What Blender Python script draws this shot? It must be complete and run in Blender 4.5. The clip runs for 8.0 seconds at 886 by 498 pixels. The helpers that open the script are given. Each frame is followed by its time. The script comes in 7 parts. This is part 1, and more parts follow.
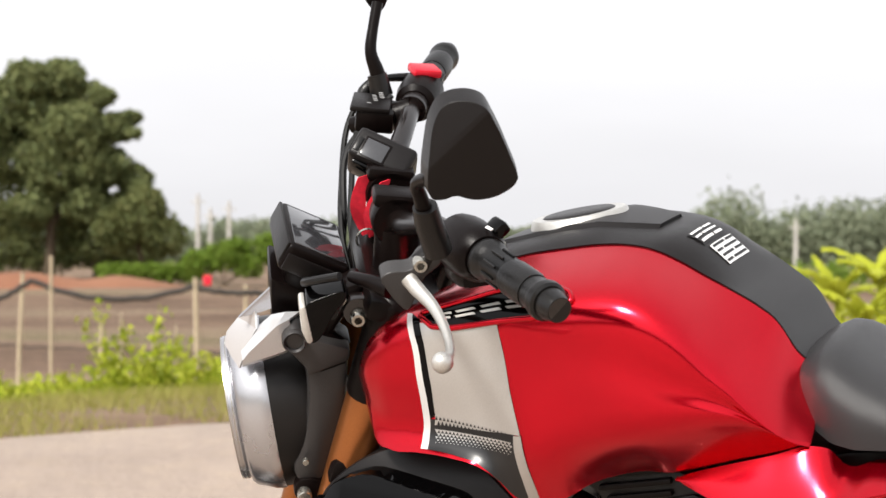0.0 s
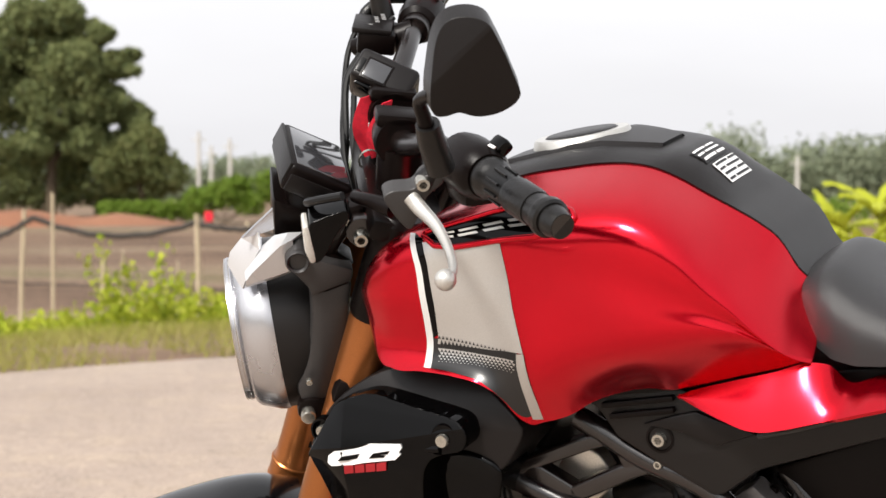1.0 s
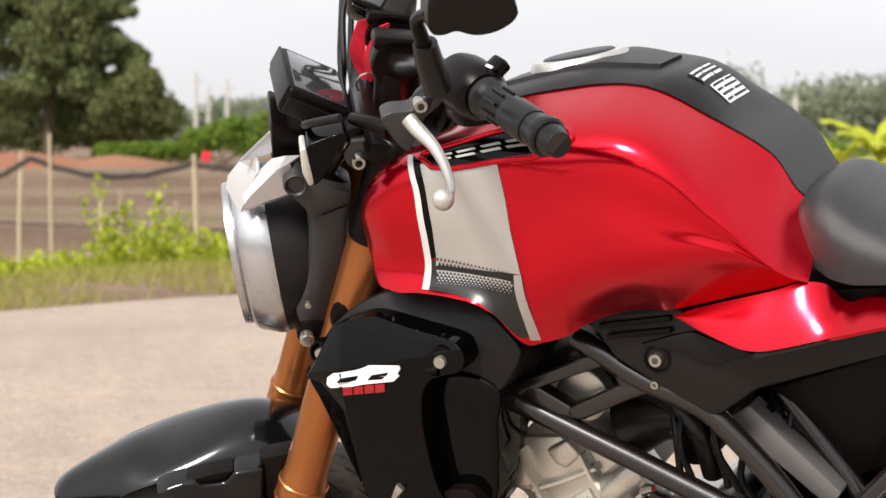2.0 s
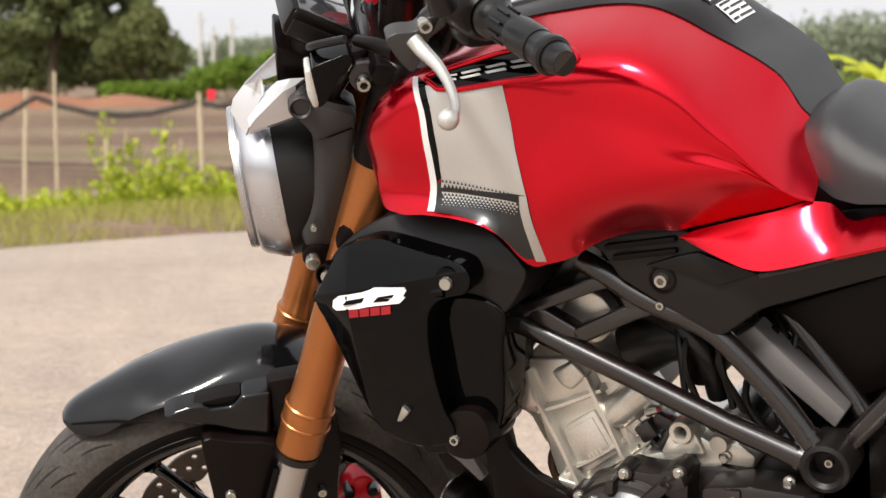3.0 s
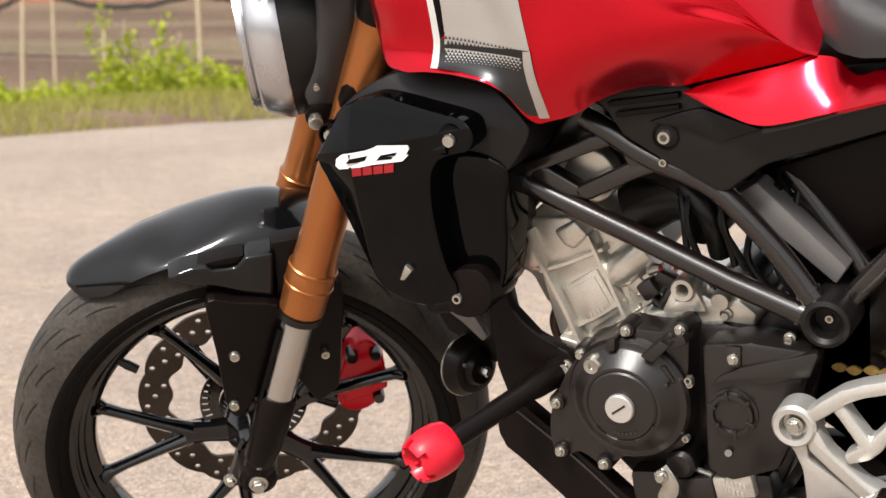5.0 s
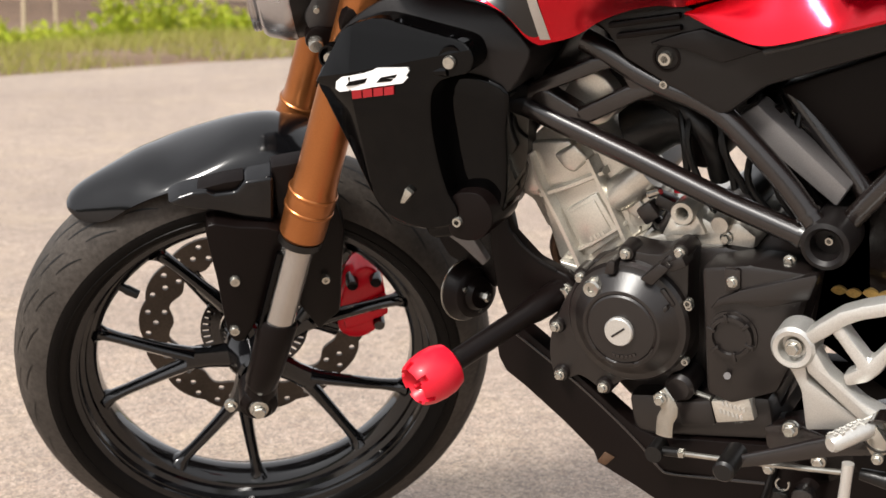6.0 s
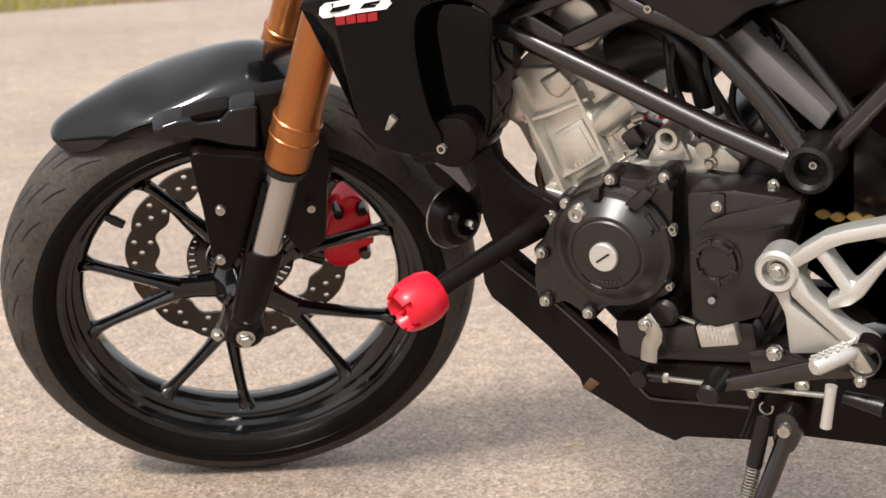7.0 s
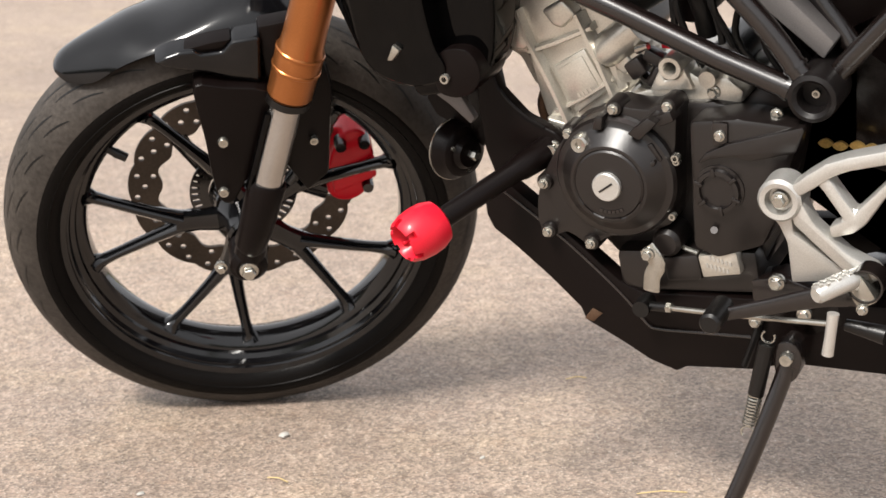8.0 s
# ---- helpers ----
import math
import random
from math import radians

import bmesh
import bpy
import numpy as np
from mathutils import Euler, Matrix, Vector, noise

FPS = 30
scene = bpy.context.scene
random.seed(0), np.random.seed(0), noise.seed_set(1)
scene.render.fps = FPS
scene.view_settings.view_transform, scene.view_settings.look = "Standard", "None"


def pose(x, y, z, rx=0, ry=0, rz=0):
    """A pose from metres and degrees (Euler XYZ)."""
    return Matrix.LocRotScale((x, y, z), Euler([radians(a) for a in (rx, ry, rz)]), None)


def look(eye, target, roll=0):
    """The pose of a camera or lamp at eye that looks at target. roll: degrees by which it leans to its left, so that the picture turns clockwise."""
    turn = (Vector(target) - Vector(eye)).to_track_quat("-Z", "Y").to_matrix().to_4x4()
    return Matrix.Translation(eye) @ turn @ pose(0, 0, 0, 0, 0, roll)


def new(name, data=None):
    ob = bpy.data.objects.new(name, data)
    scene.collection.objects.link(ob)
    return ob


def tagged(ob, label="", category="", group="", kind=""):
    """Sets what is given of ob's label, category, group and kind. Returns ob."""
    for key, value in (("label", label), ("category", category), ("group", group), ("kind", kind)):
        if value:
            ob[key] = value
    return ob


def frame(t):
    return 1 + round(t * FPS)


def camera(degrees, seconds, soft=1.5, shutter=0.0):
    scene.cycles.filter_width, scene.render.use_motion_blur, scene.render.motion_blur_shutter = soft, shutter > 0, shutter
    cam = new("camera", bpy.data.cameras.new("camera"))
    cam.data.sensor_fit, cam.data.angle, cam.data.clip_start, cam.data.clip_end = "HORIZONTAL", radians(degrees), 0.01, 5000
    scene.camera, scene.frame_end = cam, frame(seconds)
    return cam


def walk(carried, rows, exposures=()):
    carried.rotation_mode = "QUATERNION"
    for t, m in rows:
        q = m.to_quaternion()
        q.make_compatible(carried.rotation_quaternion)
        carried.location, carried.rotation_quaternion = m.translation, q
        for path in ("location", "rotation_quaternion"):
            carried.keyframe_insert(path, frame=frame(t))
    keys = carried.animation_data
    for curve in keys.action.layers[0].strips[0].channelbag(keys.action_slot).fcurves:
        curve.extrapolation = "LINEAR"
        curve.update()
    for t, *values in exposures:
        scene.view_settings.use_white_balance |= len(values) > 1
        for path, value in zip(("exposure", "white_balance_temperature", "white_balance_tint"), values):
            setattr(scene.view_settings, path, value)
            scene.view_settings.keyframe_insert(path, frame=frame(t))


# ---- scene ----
# ---------------------------------------------------------------- camera
cam = camera(28.0, 8.0)
PATH = [  # seconds, eye x y z, yaw to the right, pitch, lean to the right
    (0.0, -0.0000, -0.0001, 0.9650, -0.003, -0.084, -0.215),
    (0.5, -0.0004, -0.0024, 0.9543, 0.088, -1.123, -0.292),
    (1.0, -0.0014, -0.0028, 0.9470, -0.038, -2.100, -0.072),
    (1.5, -0.0012, -0.0065, 0.9369, -0.008, -3.043, -0.010),
    (2.8, -0.0016, -0.0084, 0.9140, -0.035, -5.555, 0.273),
    (3.0, -0.0008, -0.0101, 0.9100, -0.169, -5.944, 0.239),
    (3.5, -0.0030, -0.0136, 0.8989, -0.319, -6.714, 0.188),
    (4.0, -0.0036, -0.0119, 0.8912, -0.196, -7.359, -0.002),
    (4.5, -0.0043, -0.0148, 0.8801, -0.147, -8.207, 0.184),
    (5.8, -0.0055, -0.0211, 0.8533, -0.176, -10.777, 0.123),
    (6.0, -0.0032, -0.0217, 0.8478, -0.212, -11.045, 0.069),
    (6.5, 0.0019, -0.0227, 0.8411, -0.028, -11.964, 0.173),
    (7.0, 0.0025, -0.0253, 0.8346, 0.101, -12.993, 0.272),
    (7.5, 0.0018, -0.0295, 0.8271, -0.181, -13.836, 0.433),
    (8.0, -0.0008, -0.0332, 0.8202, 0.087, -14.758, 0.376),
]
# the field behind is a little out of focus
cam.data.dof.use_dof, cam.data.dof.focus_distance, cam.data.dof.aperture_fstop = True, 1.85, 11.0
walk(cam, [(t, pose(x, y, z, 90 + pitch, 0, -yaw) @ pose(0, 0, 0, 0, 0, -lean)) for t, x, y, z, yaw, pitch, lean in PATH])

# ---------------------------------------------------------------- daylight
SUN_ELEVATION, SUN_AZIMUTH = 46.0, 218.0  # degrees; azimuth clockwise from +y
world = bpy.data.worlds.new("hazy_sky")
scene.world = world
world.use_nodes = True
wn, wl = world.node_tree.nodes, world.node_tree.links
wn.clear()
sky = wn.new("ShaderNodeTexSky")
sky.sky_type = "NISHITA"
sky.sun_disc = False
sky.sun_elevation, sky.sun_rotation = radians(SUN_ELEVATION), radians(SUN_AZIMUTH)
sky.air_density, sky.dust_density, sky.ozone_density = 1.0, 6.0, 1.0
veil = wn.new("ShaderNodeHueSaturation")  # a thin white cloud cover takes most of the blue away
veil.inputs["Saturation"].default_value = 0.12
cloud_map = wn.new("ShaderNodeTexNoise")
cloud_map.inputs["Scale"].default_value = 2.2
cloud_map.inputs["Detail"].default_value = 5.0
stretch = wn.new("ShaderNodeMapping")
stretch.inputs["Scale"].default_value = (1.0, 1.0, 4.5)
geo = wn.new("ShaderNodeTexCoord")
cloud_ramp = wn.new("ShaderNodeMapRange")
cloud_ramp.inputs["From Min"].default_value, cloud_ramp.inputs["From Max"].default_value = 0.3, 0.7
cloud_ramp.inputs["To Min"].default_value, cloud_ramp.inputs["To Max"].default_value = 0.94, 1.06
lift = wn.new("ShaderNodeMix")
lift.data_type = "RGBA"
lift.inputs["Factor"].default_value = 0.62
lift.inputs["B"].default_value = (8.4, 8.35, 8.6, 1)
times = wn.new("ShaderNodeVectorMath")
times.operation = "SCALE"
bg = wn.new("ShaderNodeBackground")
bg.inputs["Strength"].default_value = 0.106
wout = wn.new("ShaderNodeOutputWorld")
wl.new(geo.outputs["Generated"], stretch.inputs["Vector"])
wl.new(stretch.outputs[0], cloud_map.inputs["Vector"])
wl.new(cloud_map.outputs["Fac"], cloud_ramp.inputs["Value"])
wl.new(sky.outputs[0], veil.inputs["Color"])
wl.new(veil.outputs[0], lift.inputs["A"])
wl.new(lift.outputs["Result"], times.inputs[0])
wl.new(cloud_ramp.outputs[0], times.inputs["Scale"])
wl.new(times.outputs[0], bg.inputs["Color"])
wl.new(bg.outputs[0], wout.inputs[0])

sun = new("sun", bpy.data.lights.new("sun", "SUN"))
sun.data.energy, sun.data.angle, sun.data.color = 3.3, radians(13.0), (1.0, 0.95, 0.885)
_az, _el = radians(SUN_AZIMUTH), radians(SUN_ELEVATION)
_from = Vector((math.sin(_az) * math.cos(_el), math.cos(_az) * math.cos(_el), math.sin(_el)))
sun.matrix_world = look(_from * 30, (0, 0, 0))
scene.view_settings.exposure = 0.66


# ---------------------------------------------------------------- materials
def material(name, color, rough=0.5, metal=0.0, coat=0.0, grain=0.0, grain_scale=200.0, patch=0.0, patch_scale=8.0,
             bump=0.0, dust=0.0, spec=0.5, coat_rough=0.05, second=None, rough_var=0.06):
    """A painted, cast, moulded or woven surface with grain, broad variation, dust on top and fine relief."""
    m = bpy.data.materials.new(name)
    m.use_nodes = True
    n, l = m.node_tree.nodes, m.node_tree.links
    p = n["Principled BSDF"]
    p.inputs["Roughness"].default_value, p.inputs["Metallic"].default_value = rough, metal
    p.inputs["Coat Weight"].default_value, p.inputs["Coat Roughness"].default_value = coat, coat_rough
    p.inputs["Specular IOR Level"].default_value = spec
    tc = n.new("ShaderNodeTexCoord")
    fine = n.new("ShaderNodeTexNoise")
    fine.inputs["Scale"].default_value, fine.inputs["Detail"].default_value = grain_scale, 3.0
    broad = n.new("ShaderNodeTexNoise")
    broad.inputs["Scale"].default_value, broad.inputs["Detail"].default_value = patch_scale, 5.0
    l.new(tc.outputs["Object"], fine.inputs["Vector"])
    l.new(tc.outputs["Object"], broad.inputs["Vector"])
    mix1 = n.new("ShaderNodeMix")
    mix1.data_type = "RGBA"
    other = second or tuple(c * (1 - 0.6) for c in color)
    mix1.inputs["A"].default_value, mix1.inputs["B"].default_value = (*color, 1), (*other, 1)
    amount = n.new("ShaderNodeMath")
    amount.operation = "MULTIPLY_ADD"
    amount.inputs[1].default_value, amount.inputs[2].default_value = patch * 2, -patch * 0.6
    amount.use_clamp = True
    l.new(broad.outputs["Fac"], amount.inputs[0])
    l.new(amount.outputs[0], mix1.inputs["Factor"])
    mix2 = n.new("ShaderNodeMix")
    mix2.data_type = "RGBA"
    mix2.blend_type = "MULTIPLY"
    mix2.inputs["Factor"].default_value = grain
    l.new(mix1.outputs["Result"], mix2.inputs["A"])
    gray = n.new("ShaderNodeMapRange")
    gray.inputs["From Min"].default_value, gray.inputs["From Max"].default_value = 0.3, 0.7
    gray.inputs["To Min"].default_value, gray.inputs["To Max"].default_value = 0.25, 1.5
    l.new(fine.outputs["Fac"], gray.inputs["Value"])
    l.new(gray.outputs[0], mix2.inputs["B"])
    last = mix2.outputs["Result"]
    if dust:
        mix3 = n.new("ShaderNodeMix")
        mix3.data_type = "RGBA"
        mix3.inputs["B"].default_value = (0.36, 0.31, 0.25, 1)
        d = n.new("ShaderNodeMath")
        d.operation = "MULTIPLY"
        d.inputs[1].default_value = dust
        spots = n.new("ShaderNodeTexNoise")
        spots.inputs["Scale"].default_value, spots.inputs["Detail"].default_value = patch_scale * 2.7, 8.0
        l.new(tc.outputs["Object"], spots.inputs["Vector"])
        l.new(spots.outputs["Fac"], d.inputs[0])
        l.new(last, mix3.inputs["A"])
        l.new(d.outputs[0], mix3.inputs["Factor"])
        last = mix3.outputs["Result"]
    l.new(last, p.inputs["Base Color"])
    rv = n.new("ShaderNodeMapRange")
    rv.inputs["To Min"].default_value, rv.inputs["To Max"].default_value = max(0.02, rough - rough_var), min(1, rough + rough_var)
    l.new(broad.outputs["Fac"], rv.inputs["Value"])
    l.new(rv.outputs[0], p.inputs["Roughness"])
    if bump:
        b = n.new("ShaderNodeBump")
        b.inputs["Strength"].default_value, b.inputs["Distance"].default_value = bump, 0.002
        l.new(fine.outputs["Fac"], b.inputs["Height"])
        l.new(b.outputs[0], p.inputs["Normal"])
    return m


RED = material("candy_red_paint", (0.59, 0.0001, 0.013), 0.21, 0.92, 0.85, 0.08, 900, 0.12, 3, second=(0.51, 0.0001, 0.010), coat_rough=0.15, spec=0.1)
RED.node_tree.nodes["Principled BSDF"].inputs["Coat IOR"].default_value = 1.31
SILVER = material("silver_paint", (0.50, 0.49, 0.47), 0.40, 0.75, 0.5, 0.1, 1200, 0.1, 4, second=(0.45, 0.44, 0.43))
DARKBAND = material("dark_grey_decal", (0.006, 0.006, 0.0065), 0.34, 0, 0.2, 0.1, 900, 0.1, 4, coat_rough=0.3)
SATIN = material("satin_silver_shell", (0.50, 0.50, 0.52), 0.28, 0.92, 0.0, 0.08, 1200, 0.1, 4)
WING = material("bright_silver_paint", (0.60, 0.60, 0.61), 0.32, 0.5, 0.3, 0.08, 1200, 0.1, 4)
PALE = material("pale_silver_decal", (0.62, 0.62, 0.61), 0.4, 0.3, 0.5)
WHITE = material("white_decal", (0.78, 0.78, 0.77), 0.4, 0, 0.5)
MATTE = material("matte_black_plastic", (0.0040, 0.0024, 0.0022), 0.31, 0, 0, 0.3, 900, 0.3, 12, 0.10, 0.001, second=(0.0055, 0.0036, 0.0032), spec=0.12)
TRIM = material("grained_black_plastic", (0.0075, 0.0066, 0.0064), 0.38, 0, 0, 0.3, 1200, 0.3, 9, 0.12, 0.004, second=(0.011, 0.0098, 0.0095), spec=0.26)
SOFT = material("dark_grey_plastic", (0.0066, 0.0054, 0.0053), 0.36, 0, 0, 0.25, 1100, 0.3, 9, 0.15, 0.002, second=(0.0095, 0.0078, 0.0077), spec=0.22)
GLOSS = material("gloss_black_paint", (0.0010, 0.0009, 0.001), 0.08, 0, 0.20, 0.1, 500, 0.2, 6, 0, 0.0006, second=(0.0015, 0.0014, 0.0015), spec=0.06, coat_rough=0.06)
SATINGREY = material("satin_grey_paint", (0.135, 0.127, 0.125), 0.4, 0.2, 0, 0.2, 700, 0.3, 12, 0.05, 0.02)
IRON = material("dark_grey_cast_bracket", (0.034, 0.032, 0.032), 0.42, 0.1, 0, 0.2, 900, 0.3, 12, 0.08, 0.01, spec=0.4)
FENDER = material("gloss_mudguard_paint", (0.0024, 0.0025, 0.0032), 0.14, 0, 0.72, 0.1, 500, 0.3, 9, 0, 0.004, spec=0.04, coat_rough=0.11, rough_var=0.12)
FRAME = material("black_frame_paint", (0.0050, 0.0029, 0.0026), 0.26, 0.0, 0.42, 0.2, 900, 0.3, 10, 0.05, 0.003, second=(0.008, 0.005, 0.0042), spec=0.5, coat_rough=0.19)
RIMBLK = material("black_wheel_paint", (0.0025, 0.0024, 0.0030), 0.14, 0, 0.5, 0.1, 600, 0.3, 9, 0, 0.003, spec=0.3, coat_rough=0.06)
GOLD = material("bronze_anodised", (0.37, 0.130, 0.037), 0.30, 0.8, 0.1, 0.12, 700, 0.2, 8, 0, 0.012, second=(0.31, 0.108, 0.031))
CHROME = material("hard_chrome", (0.46, 0.44, 0.42), 0.24, 0.9, 0, 0.1, 500, 0.2, 14, 0, 0.05)
STEEL = material("zinc_steel", (0.46, 0.445, 0.40), 0.24, 0.9, 0, 0.2, 900, 0.4, 60, 0, 0.04)
CAST = material("cast_aluminium", (0.575, 0.545, 0.485), 0.30, 0.75, 0, 0.14, 500, 0.3, 22, 0.08, 0.05, second=(0.44, 0.42, 0.38))
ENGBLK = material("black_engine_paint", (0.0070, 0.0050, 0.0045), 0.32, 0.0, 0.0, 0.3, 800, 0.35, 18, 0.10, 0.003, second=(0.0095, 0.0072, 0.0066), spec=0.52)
ALLOY = material("silver_alloy", (0.58, 0.57, 0.54), 0.36, 0.7, 0.1, 0.15, 900, 0.2, 12, 0.05, 0.05)
RUBBER = material("rubber", (0.0034, 0.0030, 0.0029), 0.34, 0, 0, 0.3, 400, 0.5, 10, 0.15, 0.003, second=(0.006, 0.0054, 0.005), spec=0.36)
TYRE = material("tyre_rubber", (0.0028, 0.0024, 0.0023), 0.36, 0, 0, 0.3, 260, 0.6, 6, 0.2, 0.006, second=(0.007, 0.006, 0.0056), spec=0.06)
TREAD = material("dusty_tread_rubber", (0.040, 0.034, 0.030), 0.55, 0, 0, 0.5, 160, 0.9, 9, 0.3, 0.06, second=(0.009, 0.008, 0.0072), spec=0.16)
VINYL = material("black_seat_vinyl", (0.020, 0.0195, 0.0205), 0.40, 0, 0, 0.25, 1500, 0.2, 7, 0.25, 0.004, second=(0.025, 0.0245, 0.0255), spec=0.35)
REDPLASTIC = material("red_plastic", (0.60, 0.006, 0.024), 0.40, 0, 0.1, 0.08, 600, 0.25, 25, 0, 0.02, second=(0.48, 0.005, 0.018), spec=0.3)
REDCAL = material("red_caliper_paint", (0.66, 0.002, 0.016), 0.3, 0.0, 0.15, 0.1, 500, 0.3, 25, spec=0.25)
LENS = material("smoked_screen", (0.03, 0.031, 0.035), 0.10, 0, 0.9, 0.05, 300, 0.3, 6, 0, 0.02)
AMBER = material("clear_indicator_lens", (0.52, 0.50, 0.46), 0.2, 0.2, 0.8, 0.1, 300, 0.2, 30)
GLASS = material("headlight_glass", (0.5, 0.5, 0.5), 0.1, 0.5, 0.8)
BRASS = material("gold_chain", (0.5, 0.33, 0.1), 0.35, 0.8, 0, 0.3, 500, 0.5, 60, 0, 0.1)
RUBBERTXT = material("grey_print", (0.35, 0.35, 0.35), 0.5)
REDTXT = material("red_print", (0.26, 0.003, 0.008), 0.45)
MIRROR = material("mirror_glass", (0.85, 0.85, 0.86), 0.03, 1.0, rough_var=0.0)
HOSE = material("black_hose", (0.004, 0.0038, 0.0037), 0.4, 0, 0, 0.2, 600, 0.2, 20, spec=0.3)
HEADER = material("heat_stained_pipe", (0.13, 0.075, 0.045), 0.45, 0.7, 0, 0.3, 300, 0.5, 25, 0.05, 0.05)
DISC = material("drilled_steel_disc", (0.085, 0.068, 0.055), 0.42, 0.7, 0, 0.3, 400, 0.5, 25, 0.05, 0.05, second=(0.06, 0.048, 0.038))


# ---------------------------------------------------------------- mesh helpers
def finish(bm, sharp=35):
    bm.normal_update()
    for f in bm.faces:
        f.smooth = True
    for e in bm.edges:
        if len(e.link_faces) != 2 or e.calc_face_angle(0) > radians(sharp):
            e.smooth = False
    return bm


def mesh_of(name, bm, mat, sharp=35):
    finish(bm, sharp)
    me = bpy.data.meshes.new(name)
    bm.to_mesh(me)
    bm.free()
    me.materials.append(mat)
    return me


def part(name, bm, mat, parent, label="", m=None, sharp=35):
    """One mesh object under a thing or a part."""
    ob = new(name, bm if isinstance(bm, bpy.types.Mesh) else mesh_of(name, bm, mat, sharp))
    ob.parent = parent
    if m is not None:
        ob.matrix_basis = m
    if label:
        ob["label"] = label
    return ob


def thing(name, bm, mat, label, category, kind="", group="", sharp=35):
    return tagged(new(name, mesh_of(name, bm, mat, sharp)), label, category, group, kind)


def box(center, size, bevel=0.0, turn=(0, 0, 0), bm=None, segs=2):
    bm = bm or bmesh.new()
    r = bmesh.ops.create_cube(bm, size=1.0, matrix=Matrix.Translation(center) @ pose(0, 0, 0, *turn) @ Matrix.Diagonal((*size, 1)))
    if bevel:
        edges = list({e for v in r["verts"] for e in v.link_edges})
        bmesh.ops.bevel(bm, geom=edges, offset=bevel, segments=segs, affect="EDGES", profile=0.5)
    return bm


def prism(outline, y0, y1, bevel=0.0, bm=None, segs=2, inset=0.0):
    """An outline in the side plane (x forward, z up), made solid from y0 to y1."""
    bm = bm or bmesh.new()
    n = len(outline)
    cx, cz = sum(p[0] for p in outline) / n, sum(p[1] for p in outline) / n
    a = [bm.verts.new((x, y0, z)) for x, z in outline]
    b = [bm.verts.new((x + (cx - x) * inset, y1, z + (cz - z) * inset)) for x, z in outline]
    fs = [bm.faces.new(a), bm.faces.new(list(reversed(b)))]
    fs += [bm.faces.new((a[i], b[i], b[(i + 1) % n], a[(i + 1) % n])) for i in range(n)]
    bmesh.ops.recalc_face_normals(bm, faces=fs)
    if bevel:
        top = [e for e in bm.edges if e.verts[0] in b or e.verts[1] in b]
        bmesh.ops.bevel(bm, geom=top, offset=bevel, segments=segs, affect="EDGES", profile=0.5, clamp_overlap=True)
    return bm


def rounded(outline, cuts=3, closed=True):
    """A smooth closed line through the given corners (Catmull-Rom)."""
    pts = [Vector(p) for p in outline]
    n = len(pts)
    out = []
    for i in range(n if closed else n - 1):
        if closed:
            p0, p1, p2, p3 = pts[i - 1], pts[i], pts[(i + 1) % n], pts[(i + 2) % n]
        else:
            p0, p1, p2, p3 = pts[max(i - 1, 0)], pts[i], pts[i + 1], pts[min(i + 2, n - 1)]
        for k in range(cuts):
            s = k / cuts
            out.append(0.5 * (2 * p1 + (p2 - p0) * s + (2 * p0 - 5 * p1 + 4 * p2 - p3) * s * s + (3 * p1 - p0 - 3 * p2 + p3) * s ** 3))
    if not closed:
        out.append(pts[-1])
    return out


def smooth2(outline, cuts=3):
    return [(v.x, v.y) for v in rounded([(x, z, 0) for x, z in outline], cuts)]


def tube(points, radius, segs=12, bm=None, cuts=0, caps=True, flat=None):
    """A round bar along a line; radius may be one number or one for each point."""
    bm = bm or bmesh.new()
    pts = [Vector(p) for p in points]
    radii = list(radius) if isinstance(radius, (list, tuple)) else [radius] * len(pts)
    if cuts:
        fine = rounded(pts, cuts, False)
        radii = [float(np.interp(i / cuts, range(len(radii)), radii)) for i in range(len(fine))]
        pts = fine
    rings = []
    up = None
    for i, p in enumerate(pts):
        d = (pts[min(i + 1, len(pts) - 1)] - pts[max(i - 1, 0)]).normalized()
        if up is None:
            up = Vector((0, 1, 0)) if abs(d.y) < 0.9 else Vector((1, 0, 0))
        side = d.cross(up).normalized()
        up = side.cross(d).normalized()
        a, b = (1, 1) if flat is None else flat
        rings.append([bm.verts.new(p + radii[i] * (a * side * math.cos(2 * math.pi * k / segs) + b * up * math.sin(2 * math.pi * k / segs))) for k in range(segs)])
    for r0, r1 in zip(rings, rings[1:]):
        for k in range(segs):
            bm.faces.new((r0[k], r0[(k + 1) % segs], r1[(k + 1) % segs], r1[k]))
    if caps:
        bm.faces.new(list(reversed(rings[0])))
        bm.faces.new(rings[-1])
    return bm


